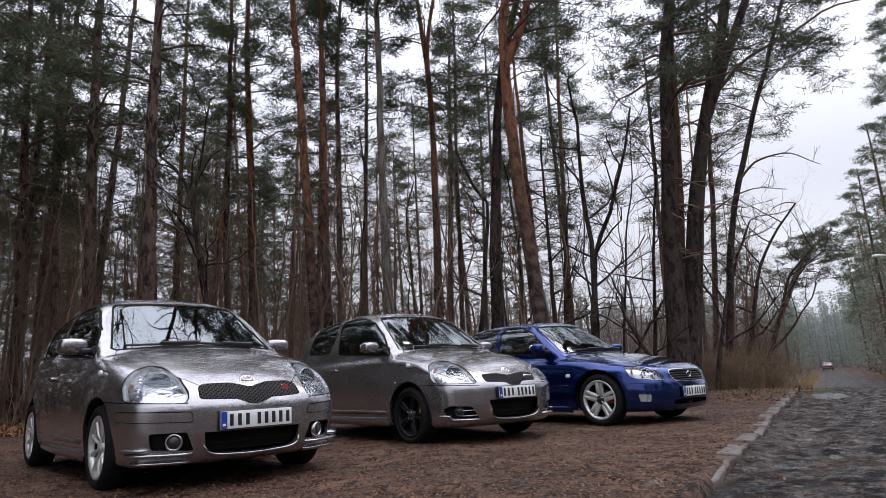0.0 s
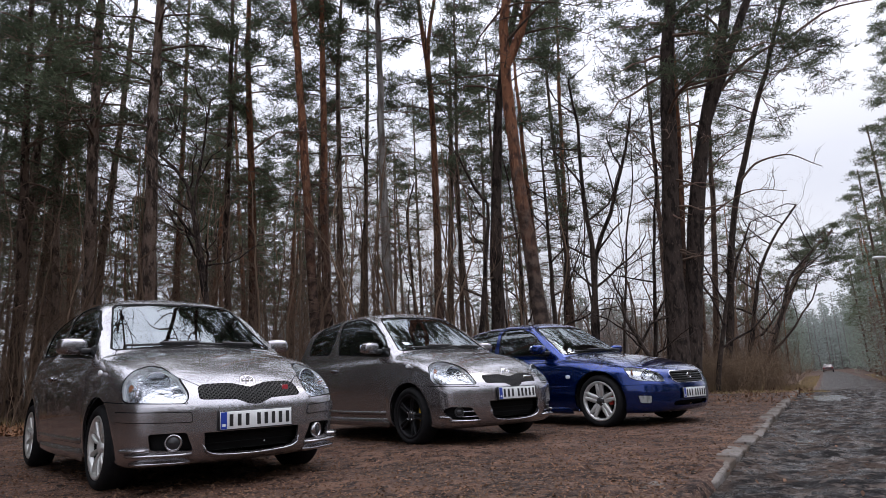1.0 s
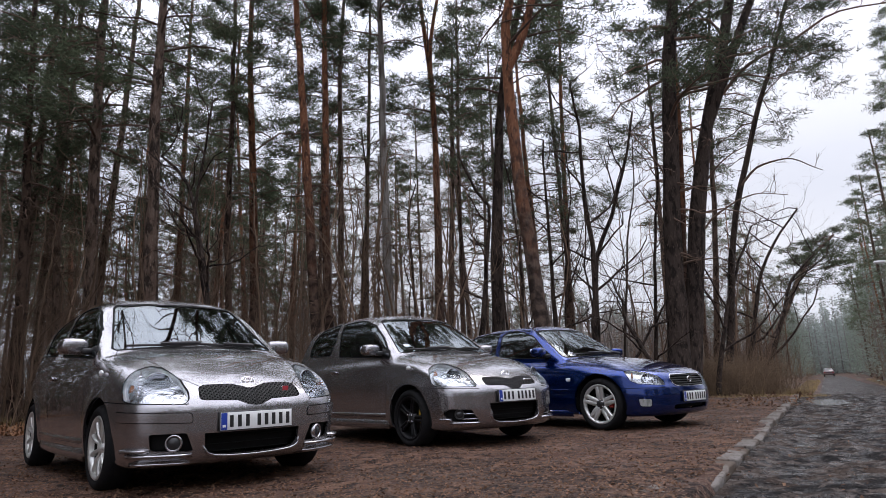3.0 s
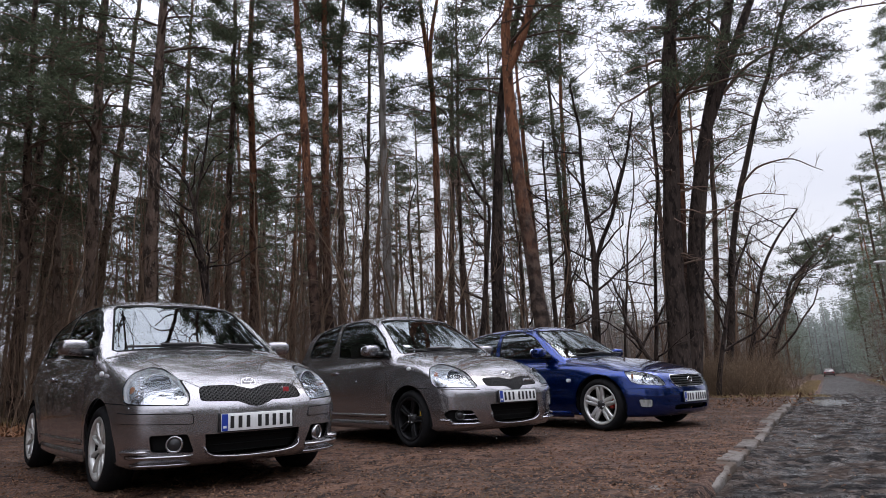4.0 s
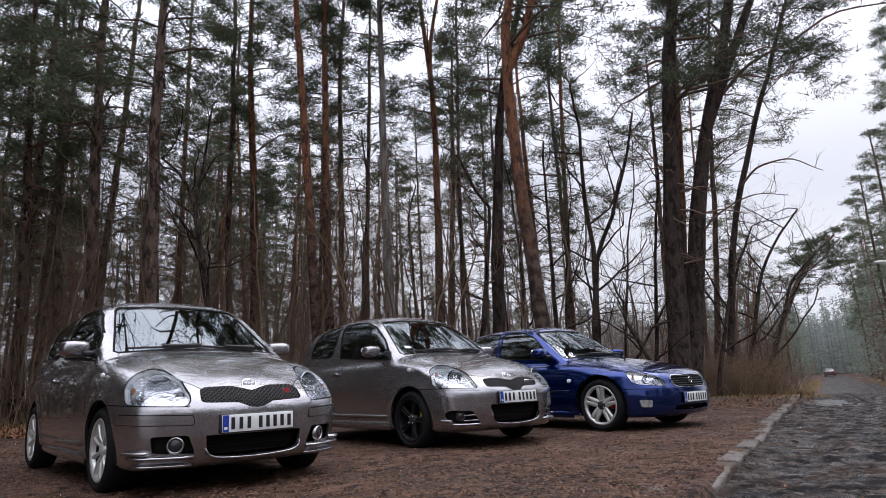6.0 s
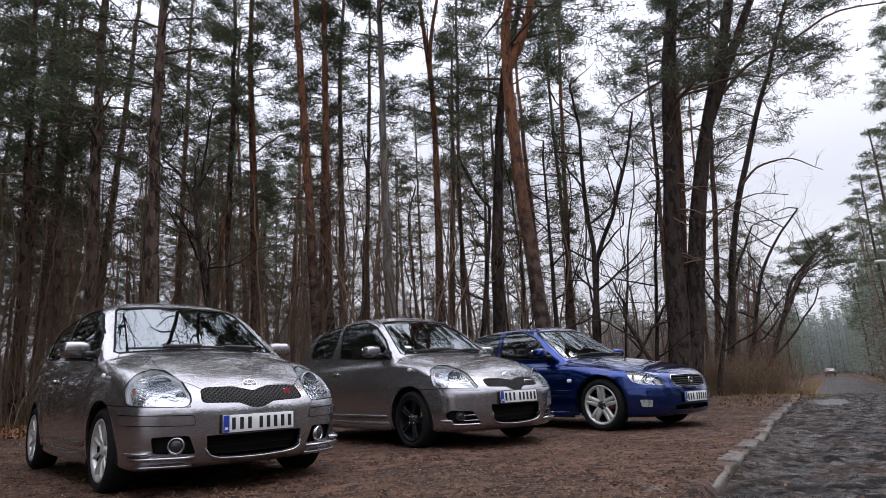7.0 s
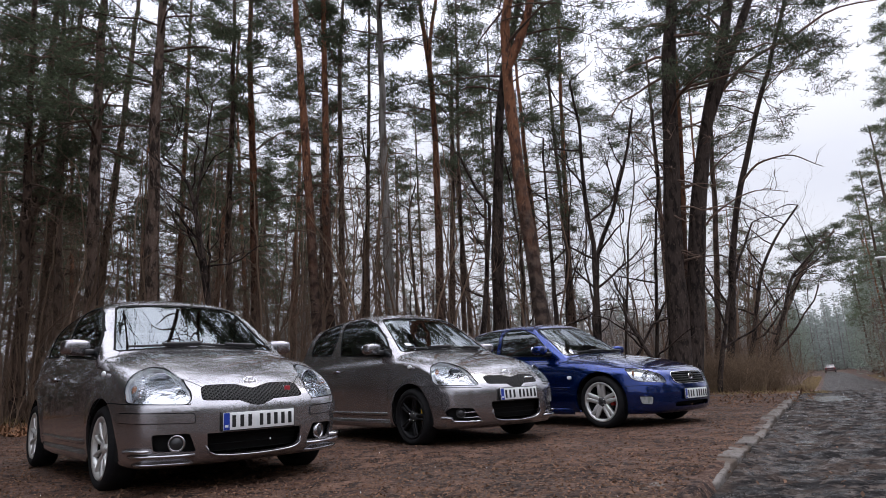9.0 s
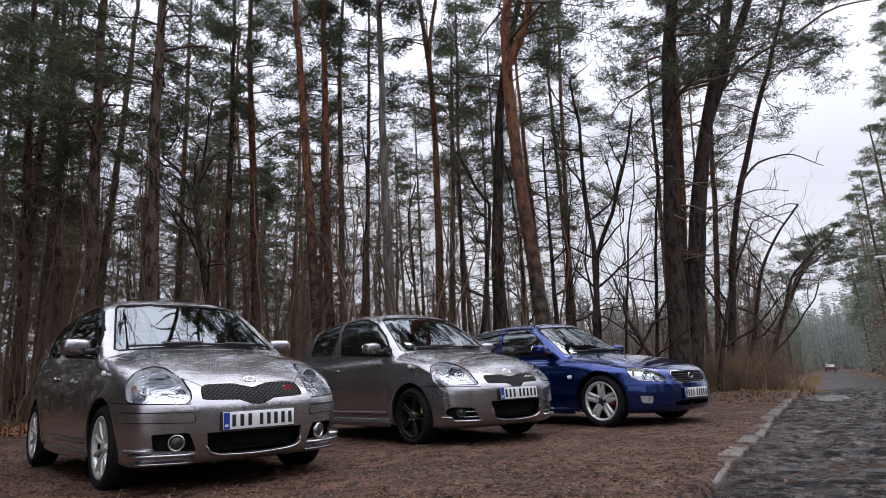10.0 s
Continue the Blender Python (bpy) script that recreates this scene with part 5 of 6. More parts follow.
        bm, lay, k = bmesh.new(), self.kind, self.kinds.index(name)
        made = {}
        for f in self.bm.faces:
            if f[lay] == k:
                vs = []
                for v in f.verts:
                    if v not in made:
                        made[v] = bm.verts.new(v.co + v.normal * push)
                    vs.append(made[v])
                bm.faces.new(vs).smooth = True
        if other:
            bmesh.ops.scale(bm, vec=(1, -1, 1), verts=bm.verts)
            bmesh.ops.reverse_faces(bm, faces=bm.faces[:])
        if mirror:
            twin = bmesh.ops.duplicate(bm, geom=bm.verts[:] + bm.edges[:] + bm.faces[:])["geom"]
            bmesh.ops.scale(bm, vec=(1, -1, 1), verts=[g for g in twin if isinstance(g, bmesh.types.BMVert)])
            bmesh.ops.reverse_faces(bm, faces=[g for g in twin if isinstance(g, bmesh.types.BMFace)])
            bmesh.ops.remove_doubles(bm, verts=bm.verts[:], dist=2e-4)
        if thick:
            face = bm.faces[:]
            rimmed = [e for e in bm.edges if e.is_boundary]
            for e in rimmed:
                e.smooth = False
            out = bmesh.ops.extrude_edge_only(bm, edges=rimmed)["geom"]
            bm.normal_update()
            nv = [g for g in out if isinstance(g, bmesh.types.BMVert)]
            for v in nv:
                old = [e.other_vert(v) for e in v.link_edges if e.other_vert(v) not in nv]
                src = old[0] if old else v
                n = Vector((0, 0, 0))
                for f in src.link_faces:
                    if not any(w in nv for w in f.verts):
                        n += f.normal
                v.co = src.co - (n.normalized() if n.length else src.normal) * thick
            if walls:
                bmesh.ops.delete(bm, geom=face, context="FACES")
        return bm


def pair_of(car, sh, kind, name, mat, thick=0.0, push=0.0, label=""):
    """The right and the left one of a piece that a car has on both sides."""
    return [part(name, sh.take(kind, thick, push, mirror=False, other=o), M[mat], car, label) for o in (False, True)]


def rounded(poly, r=0.03, n=4):
    """A convex outline with its corners rounded."""
    out = []
    k = len(poly)
    for i in range(k):
        p, a, b = Vector(poly[i]), Vector(poly[i - 1]), Vector(poly[(i + 1) % k])
        ra = min(r, (a - p).length * 0.45, (b - p).length * 0.45)
        s, e = p + (a - p).normalized() * ra, p + (b - p).normalized() * ra
        for j in range(n + 1):
            t = j / n
            out.append((s * (1 - t) ** 2 + p * 2 * t * (1 - t) + e * t * t)[:])
    return out


def circle(x, z, r, n=28):
    return [(x + r * math.cos(i * 2 * math.pi / n), z + r * math.sin(i * 2 * math.pi / n)) for i in range(n)]


def shrink(poly, w):
    """The convex outline moved inwards by w (outwards where w is negative)."""
    pts = [Vector(p) for p in poly]
    pts = [p for k, p in enumerate(pts) if (p - pts[k - 1]).length > 1e-4]
    area = sum(p.x * q.y - q.x * p.y for p, q in zip(pts, pts[1:] + pts[:1]))
    if area < 0:
        pts.reverse()
    out = []
    for k, p in enumerate(pts):
        a, b = (p - pts[k - 1]).normalized(), (pts[(k + 1) % len(pts)] - p).normalized()
        na, nb = Vector((-a.y, a.x)), Vector((-b.y, b.x))
        n = (na + nb)
        n = n / max(n.dot(na), 0.3)
        out.append((p + n * w)[:])
    return out


R2 = math.sqrt(0.5)
SIDE, FRONT, TOP, DIAG = ((1, 0, 0), (0, 0, 1)), ((0, 1, 0), (0, 0, 1)), ((1, 0, 0), (0, 1, 0)), ((R2, R2, 0), (0, 0, 1))
flank = lambda c, n: c.y < -0.35 and n.y < -0.3
ahead = lambda c, n: c.x > 0.1 and n.x > 0.12
corner = lambda c, n: c.x > 0.05 and c.y < -0.2 and n.x - n.y > 0.3


def ball(size, at, turn=None, seg=16, ring=10, power=1.0):
    """A rounded lump; power under 1 makes it boxier."""
    bm = bmesh.new()
    bmesh.ops.create_uvsphere(bm, u_segments=seg, v_segments=ring, radius=1.0)
    for v in bm.verts:
        v.co = Vector([math.copysign(abs(c) ** power, c) for c in v.co])
        v.co = Vector((v.co.x * size[0], v.co.y * size[1], v.co.z * size[2]))
    if turn:
        bmesh.ops.transform(bm, matrix=turn, verts=bm.verts)
    bmesh.ops.translate(bm, vec=at, verts=bm.verts)
    for f in bm.faces:
        f.smooth = True
    return bm


def wheel(car, x, side, spec, front):
    """One wheel: the rim as a part with its tyre, spokes, hub, disc and caliper."""
    rt, rr, w = spec["tyre_r"], spec["rim_r"], 0.095
    at = pose(x, side * spec["track"], rt, 0, 0, 0 if side < 0 else 180)
    rim_h = Heap()
    lathe(rim_h, [(rr - 0.026, -w + 0.035), (rr - 0.022, -w + 0.02), (rr - 0.012, -w + 0.004), (rr + 0.004, -w - 0.002), (rr + 0.010, -w + 0.006)], 40)
    rim = part("wheel", rim_h, M[spec["rim"]], car)
    rim.matrix_basis = at
    h = Heap()
    lathe(h, [(rr + 0.006, -w + 0.008), (rr + 0.02, -w - 0.004), ((rr + rt) / 2, -w - 0.010), (rt - 0.025, -w - 0.002), (rt - 0.008, -w + 0.016), (rt, -w + 0.04), (rt + 0.002, 0), (rt, w - 0.04),
              (rt - 0.008, w - 0.016), (rt - 0.025, w + 0.002), (rr + 0.006, w)], 48)
    part("tyre", h, M["tyre"], rim, "black rubber tyre")
    # barrel and disc are toned dark, standing in for shade behind the spokes
    h = Heap()
    lathe(h, [(0.05, 0.03), (rr - 0.04, 0.03), (rr - 0.03, -0.02), (rr - 0.026, -w + 0.034)], 36)
    part("barrel", h, M["under"], rim, "inner barrel, near-black for the shade behind the spokes")
    n = spec["spokes"]
    for k in range(n):
        bm = bmesh.new()
        a0, a1 = spec["spoke_w"]
        prof = [(0.045, a0, -w + 0.030), (rr * 0.45, (a0 * 0.8 + a1 * 0.2), -w + 0.012), (rr * 0.8, a1 * 0.9, -w + 0.008), (rr - 0.012, a1 * 1.15, -w + 0.010)]
        split = spec.get("split", 0)
        for sgn in ((1, -1) if split else (0,)):
            rows = []
            for q, (r, hw, y) in enumerate(prof):
                off = sgn * (spec.get("gap", 0.011) + split * q)
                ww = hw * (0.5 if split else 1)
                rows.append([bm.verts.new((off - ww, y + 0.010, r)), bm.verts.new((off - ww * 0.6, y, r)), bm.verts.new((off + ww * 0.6, y, r)), bm.verts.new((off + ww, y + 0.010, r)),
                             bm.verts.new((off + ww, y + 0.04, r)), bm.verts.new((off - ww, y + 0.04, r))])
            for p, q in zip(rows, rows[1:]):
                for i in range(6):
                    bm.faces.new((p[i], p[(i + 1) % 6], q[(i + 1) % 6], q[i])).smooth = i != 4
        bmesh.ops.recalc_face_normals(bm, faces=bm.faces[:])
        bmesh.ops.rotate(bm, cent=(0, 0, 0), matrix=Matrix.Rotation(2 * math.pi * (k + spec.get("phase", 0.1) + 0.07 * x) / n, 3, "Y"), verts=bm.verts)
        part("spoke", bm, M[spec["rim"]], rim)
    h = Heap()
    lathe(h, [(0.0, -w + 0.012), (0.026, -w + 0.013), (0.032, -w + 0.020), (0.062, -w + 0.030), (0.066, -w + 0.06)], 20)
    part("hub", h, M[spec.get("hub", spec["rim"])], rim)
    for k in range(spec.get("nuts", 0)):
        a = 2 * math.pi * (k + 0.5) / spec["nuts"]
        h = Heap()
        lathe(h, [(0.0, -0.018), (0.007, -0.018), (0.009, -0.012), (0.009, 0.02)], 8, Matrix.Translation(Vector((0.045 * math.cos(a), -w + 0.022, 0.045 * math.sin(a)))))
        part("wheel_nut", h, M["chrome"], rim)
    h = Heap()
    lathe(h, [(0.05, -0.012), (0.128, -0.012), (0.128, 0.012), (0.05, 0.012)], 28)
    part("brake_disc", h, M["steel"], rim, "bare steel brake disc")
    if front and spec.get("caliper"):
        bm = box_bm((0.055, 0.07, 0.13), (0.125, -0.005, 0.02), 0.012)
        if side > 0:
            bmesh.ops.scale(bm, vec=(-1, 1, 1), verts=bm.verts)
            bmesh.ops.reverse_faces(bm, faces=bm.faces[:])
        part("caliper", bm, M[spec["caliper"]], rim, spec["caliper"] + " brake caliper")


def number_plate(car, x, z, lean, label):
    """White plate with a blue band; its characters are plain bars."""
    base = part("plate_holder", box_bm((0.014, 0.535, 0.128), (0, 0, 0), 0.004), M["trim"], car)
    base.matrix_basis = pose(x, 0, z, 0, -lean, 0)
    part("number_plate", box_bm((0.006, 0.52, 0.114), (0.008, 0, 0), 0.002), M["plate"], base, label)
    part("plate_band", box_bm((0.002, 0.042, 0.110), (0.012, -0.237, 0)), M["plate_blue"], base, "blue band of the plate")
    part("plate_bar", box_bm((0.002, 0.022, 0.016), (0.0135, -0.237, -0.03)), M["plate"], base)
    for y in (-0.185, -0.128, -0.071, 0.012, 0.066, 0.120, 0.174, 0.228):
        part("plate_bar", box_bm((0.002, 0.026, 0.078), (0.0122, y, 0)), M["letters"], base)


def lattice(sh, polys, pitch, push, diag=True, r=0.005):
    """Bars over a front opening, following the skin."""
    full = [Vector((a * s, b)) for q in polys for a, b in q for s in (1, -1)]
    z0, z1 = min(p.y for p in full), max(p.y for p in full)
    y1 = max(abs(p.x) for p in full)

    def inside(y, z):
        return any(within([Vector(p) for p in q], -abs(y), z) for q in polys)

    def within(pts, y, z):
        s = 0
        k = len(pts)
        for i in range(k):
            a, b = pts[i], pts[(i + 1) % k]
            c = (b.x - a.x) * (z - a.y) - (b.y - a.y) * (y - a.x)
            if c * s < -1e-9:
                return False
            s = c if abs(c) > 1e-9 else s
        return True
    h = Heap()
    lines = []
    if diag:
        slope = 0.62
        for k in range(-60, 60):
            for sg in (1, -1):
                lines.append([(y, z0 + sg * slope * (y - k * pitch)) for y in np.arange(-y1, y1, 0.012)])
    else:
        zz = z0 + pitch * 0.7
        while zz < z1:
            lines.append([(y, zz) for y in np.arange(-y1, y1, 0.02)])
            zz += pitch
    for ln in lines:
        run = []
        for y, z in ln + [(9, 9)]:
            if abs(y) < 2 and inside(y, z):
                run.append((sh.x_at(y, z) + push, y, z))
            else:
                if len(run) > 1:
                    h.tube(np.array(run), np.full(len(run), r), 4)
                run = []
    return h


def ledge(sh, path, out, thick, other=False):
    """A thin lip that stands out from the front skin along (y, z) points, tapered at its ends."""
    q = np.array(path, float)
    n = len(q) * 5
    t = np.linspace(0, 1, n)
    k = np.linspace(0, 1, len(q))
    ys, zs = curve(*zip(k, q[:, 0]))(t), curve(*zip(k, q[:, 1]))(t)
    p = np.array([(sh.x_at(y, z, -0.1), y, z) for y, z in zip(ys, zs)])
    d = np.gradient(p, axis=0)
    nrm = np.column_stack([-d[:, 1], d[:, 0], np.zeros(n)])
    nrm *= np.where(nrm[:, :1] < 0, -1, 1)
    nrm /= np.linalg.norm(nrm, axis=1)[:, None] + 1e-9
    o = out * np.clip(np.minimum(t, 1 - t) * 9, 0.15, 1)[:, None]
    up = np.array([0, 0, thick / 2])
    ring = np.stack([p - nrm * 0.012 + up * 1.6, p + nrm * o * 0.8 + up, p + nrm * o, p + nrm * o * 0.8 - up, p - nrm * 0.012 - up * 1.6], 1)
    v = ring.reshape(-1, 3)
    if other:
        v = v * [1, -1, 1]
    h = Heap()
    i, j = np.meshgrid(np.arange(n - 1), np.arange(4), indexing="ij")
    h.add(v, np.stack([i * 5 + j, i * 5 + j + 1, (i + 1) * 5 + j + 1, (i + 1) * 5 + j], -1).reshape(-1, 4))
    return h


def side_ledge(sh, x0, x1, z, out, thick, other=False):
    """A thin rib along the flank."""
    xs = np.linspace(x0, x1, 24)
    p = []
    for x in xs:
        lo, hi = -1.0, -0.5
        for _ in range(24):
            m = (lo + hi) / 2
            if sh.field(np.float64(x), np.float64(m), np.float64(z)) < 0:
                hi = m
            else:
                lo = m
        p.append((x, hi, z))
    p = np.array(p)
    o = np.array([0, -out, 0]) * np.clip(np.minimum(np.linspace(0, 1, 24), np.linspace(1, 0, 24)) * 20, 0.1, 1)[:, None]
    up = np.array([0, 0, thick / 2])
    v = np.stack([p + [0, 0.01, 0] + up * 1.5, p + o + up, p + o - up, p + [0, 0.01, 0] - up * 1.5], 1).reshape(-1, 3)
    if other:
        v = v * [1, -1, 1]
    h = Heap()
    i, j = np.meshgrid(np.arange(23), np.arange(3), indexing="ij")
    h.add(v, np.stack([i * 4 + j, i * 4 + j + 1, (i + 1) * 4 + j + 1, (i + 1) * 4 + j], -1).reshape(-1, 4))
    return h


def seat(car, x, y):
    bm = box_bm((0.50, 0.48, 0.16), (x, y, 0.55), 0.05)
    s = part("seat", bm, M["interior"], car, "dark fabric seat")
    part("backrest", box_bm((0.14, 0.48, 0.60), (0, 0, 0), 0.06, None), M["interior"], s).matrix_basis = pose(x - 0.30, y, 0.86, 0, -14, 0)
    part("headrest", box_bm((0.09, 0.26, 0.18), (x - 0.42, y, 1.22), 0.04), M["interior"], s)


def cabin(car, c):
    """Dashboard, steering wheel and seats seen dimly through the glass."""
    part("dashboard", box_bm((0.42, 1.26, 0.16), (c["dash"], 0, c["dash_z"]), 0.06), M["interior"], car)
    h = Heap()
    a = np.linspace(0, 2 * math.pi, 25)
    ring = np.stack([0.0 * a, 0.18 * np.cos(a), 0.18 * np.sin(a)], 1)
    h.tube(ring, np.full(25, 0.015), 6)
    h.tube(np.array([(0, -0.17, 0), (0.02, 0, 0), (0, 0.17, 0)]), np.full(3, 0.02), 6)
    part("steering_wheel", h, M["interior"], car).matrix_basis = pose(c["dash"] - 0.34, 0.34, c["dash_z"] + 0.03, 0, -24, 0)
    for y in (-0.35, 0.35):
        seat(car, c["seat"], y)
    part("rear_bench", box_bm((0.14, 1.2, 0.60), (c["seat"] - 1.05, 0, 0.84), 0.05), M["interior"], car)
    part("mirror_inside", box_bm((0.02, 0.20, 0.06), (c["dash"] - 0.32, 0, c["dash_z"] + 0.30), 0.02), M["trim"], car)
    part("floor_pan", box_bm((2.2, 1.2, 0.05), (c["seat"] - 0.1, 0, 0.32)), M["interior"], car)


def lamp_unit(car, sh, bowls, amber, ribs=None):
    """Clear lens over a mirror bowl; one for each side."""
    for sgn in (-1, 1):

        def side(bm):
            if sgn > 0:
                bmesh.ops.scale(bm, vec=(1, -1, 1), verts=bm.verts)
                bmesh.ops.reverse_faces(bm, faces=bm.faces[:])
            return bm
        lens = part("headlamp", side(sh.take("lamp", 0.003, 0.001, False)), M["lens"], car, "clear-lensed headlamp")
        part("lamp_housing", side(sh.take("lamp", 0.032, -0.004, mirror=False, walls=True)), M["rim"], lens, "silver lamp housing")
        part("reflector", side(sh.take("lamp", 0.0, -0.030, mirror=False)), M["reflector"], lens, "mirror-bright reflector")
        for k in range(7 if ribs else 0):
            # a ribbed strip between the bowl and the side lamp
            y, z = ribs[0] + 0.008 * k, ribs[1] + 0.022 * k
            part("lamp_rib", side(box_bm((0.030, 0.030, 0.014), (sh.x_at(y, z, -0.1) - 0.022, y, z), 0.004)), M["chrome"], lens)
        for at, r, deep in bowls:
            h = Heap()
            turn = Matrix.Translation(Vector(at)) @ Vector((0.93, -0.32, 0.16)).to_track_quat("-Y", "Z").to_matrix().to_4x4()
            lathe(h, [(r, -0.004), (r * 0.96, -0.010), (r * 0.90, -0.002), (r * 0.84, deep * 0.35), (r * 0.66, deep * 0.75), (r * 0.40, deep), (r * 0.24, deep), (r * 0.22, deep * 0.2), (r * 0.14, deep * 0.05), (0.0, 0.0)], 24, turn)
            bm = bmesh.new()
            bm.from_mesh(h.mesh("bowl"))
            part("lamp_bowl", side(bm), M["bowl"], lens, "chrome lamp bowl")
        if amber:
            part("side_marker", side(ball(amber[1], amber[0], pose(0, 0, 0, 0, 12, -58))), M["amber"], lens, "amber side marker")


def wiper(car, sh, y0, y1, z0, z1):
    h = Heap()
    ys, zs = np.linspace(y0, y1, 10), z0 + (z1 - z0) * np.linspace(0, 1, 10)
    pts = np.array([(sh.x_at(y, z, -1.1, 0.3) + 0.016, y, z + 0.006) for y, z in zip(ys, zs)])
    h.tube(pts, np.full(10, 0.010), 5)
    pts2 = pts[:6].copy()
    pts2[:, 2] += 0.012
    pts2[:, 0] += 0.012
    h.tube(pts2, np.linspace(0.017, 0.010, 6), 5)
    part("wiper", h, M["trim"], car, "black wiper")


def fog_lamp(car, at, aim, r, sgn):
    h = Heap()
    d = Vector(aim)
    turn = Matrix.Translation(Vector(at)) @ d.to_track_quat("-Y", "Z").to_matrix().to_4x4()
    lathe(h, [(r * 1.35, 0.02), (r * 1.35, -0.008), (r * 1.1, -0.012), (r, 0.0), (r * 0.95, 0.02)], 24, turn)
    m = h.mesh("bezel")
    h2 = Heap()
    lathe(h2, [(r, -0.002), (r * 0.7, -0.010), (0.0, -0.014)], 20, turn)
    m2 = h2.mesh("fog_lens")
    out = []
    for me in (m, m2):
        bm = bmesh.new()
        bm.from_mesh(me)
        if sgn > 0:
            bmesh.ops.scale(bm, vec=(1, -1, 1), verts=bm.verts)
            bmesh.ops.reverse_faces(bm, faces=bm.faces[:])
        out.append(bm)
    return out


SCREEN_H = [(0.03, 1.036), (-0.625, 0.988), (-0.642, 0.998), (-0.515, 1.365), (-0.48, 1.392), (-0.25, 1.405), (0.03, 1.408)]
glazed = lambda c, n: -1.1 < c.x < -0.15 and n.x > 0.3 and c.z > 0.93


def hatchback(at, kind):
    """A small three-door hatchback; kind 'a' has the later lamps and a lower bumper lip, kind 'b' the earlier front."""
    car = new("hatchback_car")
    car.matrix_basis = at
    early = kind == "b"
    sh = Shell(HATCH, (-3.05, 0.1), (0.9, 1.6))
    # glass
    sh.panel("screen", SCREEN_H, FRONT, glazed, 0.014, seam_name="frit")
    door_glass = rounded([(-1.515, 0.995), (-1.567, 1.17), (-1.625, 1.40), (-1.40, 1.415), (-1.16, 1.400), (-0.90, 1.325), (-0.65, 1.165), (-0.42, 0.965), (-0.40, 0.930)], 0.03)
    sh.panel("door_glass", door_glass, SIDE, flank, 0.013, seam_name="rubber")
    sh.panel("quarter_glass", rounded([(-2.30, 1.03), (-2.28, 1.19), (-2.19, 1.345), (-2.06, 1.385), (-1.735, 1.405), (-1.685, 1.21), (-1.755, 1.012)], 0.05), SIDE, flank, 0.012, seam_name="rubber")
    # lamps, grille, openings
    if early:
        lamp = [(-0.335, 0.79), (-0.295, 0.635), (-0.25, 0.607), (0.14, 0.597), (0.145, 0.61), (0.06, 0.715), (-0.02, 0.77), (-0.17, 0.825), (-0.27, 0.83)]
    else:
        lamp = [(-0.275, 0.70), (-0.235, 0.605), (-0.18, 0.592), (0.10, 0.577), (0.155, 0.575), (0.172, 0.60), (0.15, 0.645), (0.03, 0.752), (-0.12, 0.815), (-0.22, 0.832), (-0.275, 0.79)]
    sh.panel("lamp", rounded(lamp, 0.03, 3), DIAG, corner, 0.008)
    if early:
        grille = [(0.03, 0.650), (-0.13, 0.683), (-0.33, 0.682), (-0.37, 0.655), (-0.36, 0.605), (-0.33, 0.598), (0.03, 0.588)]
        dip = [(0.03, 0.60), (-0.13, 0.60), (-0.12, 0.588), (-0.05, 0.555), (0.03, 0.548)]
        intake = [(0.03, 0.425), (-0.345, 0.425), (-0.345, 0.32), (-0.31, 0.268), (-0.24, 0.240), (0.03, 0.232)]
        fog = [(-0.18, 0.355), (-0.165, 0.31), (-0.11, 0.268), (0.17, 0.252), (0.10, 0.372), (-0.11, 0.385)]
    else:
        grille = [(0.03, 0.655), (-0.13, 0.695), (-0.32, 0.694), (-0.362, 0.672), (-0.374, 0.600), (-0.345, 0.590), (0.03, 0.576)]
        dip = [(0.03, 0.59), (-0.13, 0.59), (-0.12, 0.579), (-0.05, 0.550), (0.03, 0.540)]
        intake = [(0.03, 0.378), (-0.345, 0.378), (-0.335, 0.28), (-0.30, 0.245), (-0.23, 0.230), (0.03, 0.226)]
        fog = [(-0.03, 0.388), (-0.02, 0.285), (0.215, 0.268), (0.185, 0.388)]
    grille = rounded(grille, 0.015, 2)
    sh.cut("grille", grille, FRONT, ahead)
    sh.cut("grille", dip, FRONT, ahead)
    sh.cut("lip", shrink(intake, -0.024), FRONT, lambda c, n: ahead(c, n) and c.z < (0.40 if early else 0.30))
    sh.cut("intake", intake, FRONT, ahead, ("body", "lip"))
    sh.cut("fog_recess", rounded(fog, 0.02, 3), DIAG, corner)
    if not early:
        sh.panel("bumper_strip", rounded([(-0.305, 0.532), (-0.298, 0.472), (0.212, 0.452), (0.205, 0.512)], 0.015, 2), DIAG, corner, 0.005)
    for wx in (0.0, -2.37):
        sh.cut("arch", circle(wx, 0.30, 0.335, 32), SIDE, lambda c, n: c.y < -0.5, ("body", "bumper_strip"))
    # panels
    sh.panel("bonnet", rounded([(-0.36, 0.03), (-0.36, -0.40), (-0.335, -0.625), (-0.12, -0.690), (0.26, -0.668), (0.50, -0.452), (0.695, -0.40), (0.72, -0.10), (0.72, 0.03)], 0.03, 2), TOP,
             lambda c, n: n.z > 0.25 and -0.5 < c.x < 0.8 and c.z > 0.59, 0.005)
    sh.panel("door", rounded([(-0.47, 0.925), (-0.385, 0.66), (-0.44, 0.30), (-1.48, 0.30), (-1.595, 0.50), (-1.61, 0.80), (-1.585, 0.985), (-1.0, 0.965)], 0.03, 2), SIDE, flank, 0.005)
    sh.cut("gap", [(-0.52, 0.604), (-0.52, 0.598), (0.18, 0.566), (0.18, 0.572)], DIAG, corner)
    sh.cut("front_bumper", [(-0.42, 0.598), (0.6, 0.556), (0.6, 0.10), (-0.42, 0.10)], DIAG, lambda c, n: c.x > 0.2)
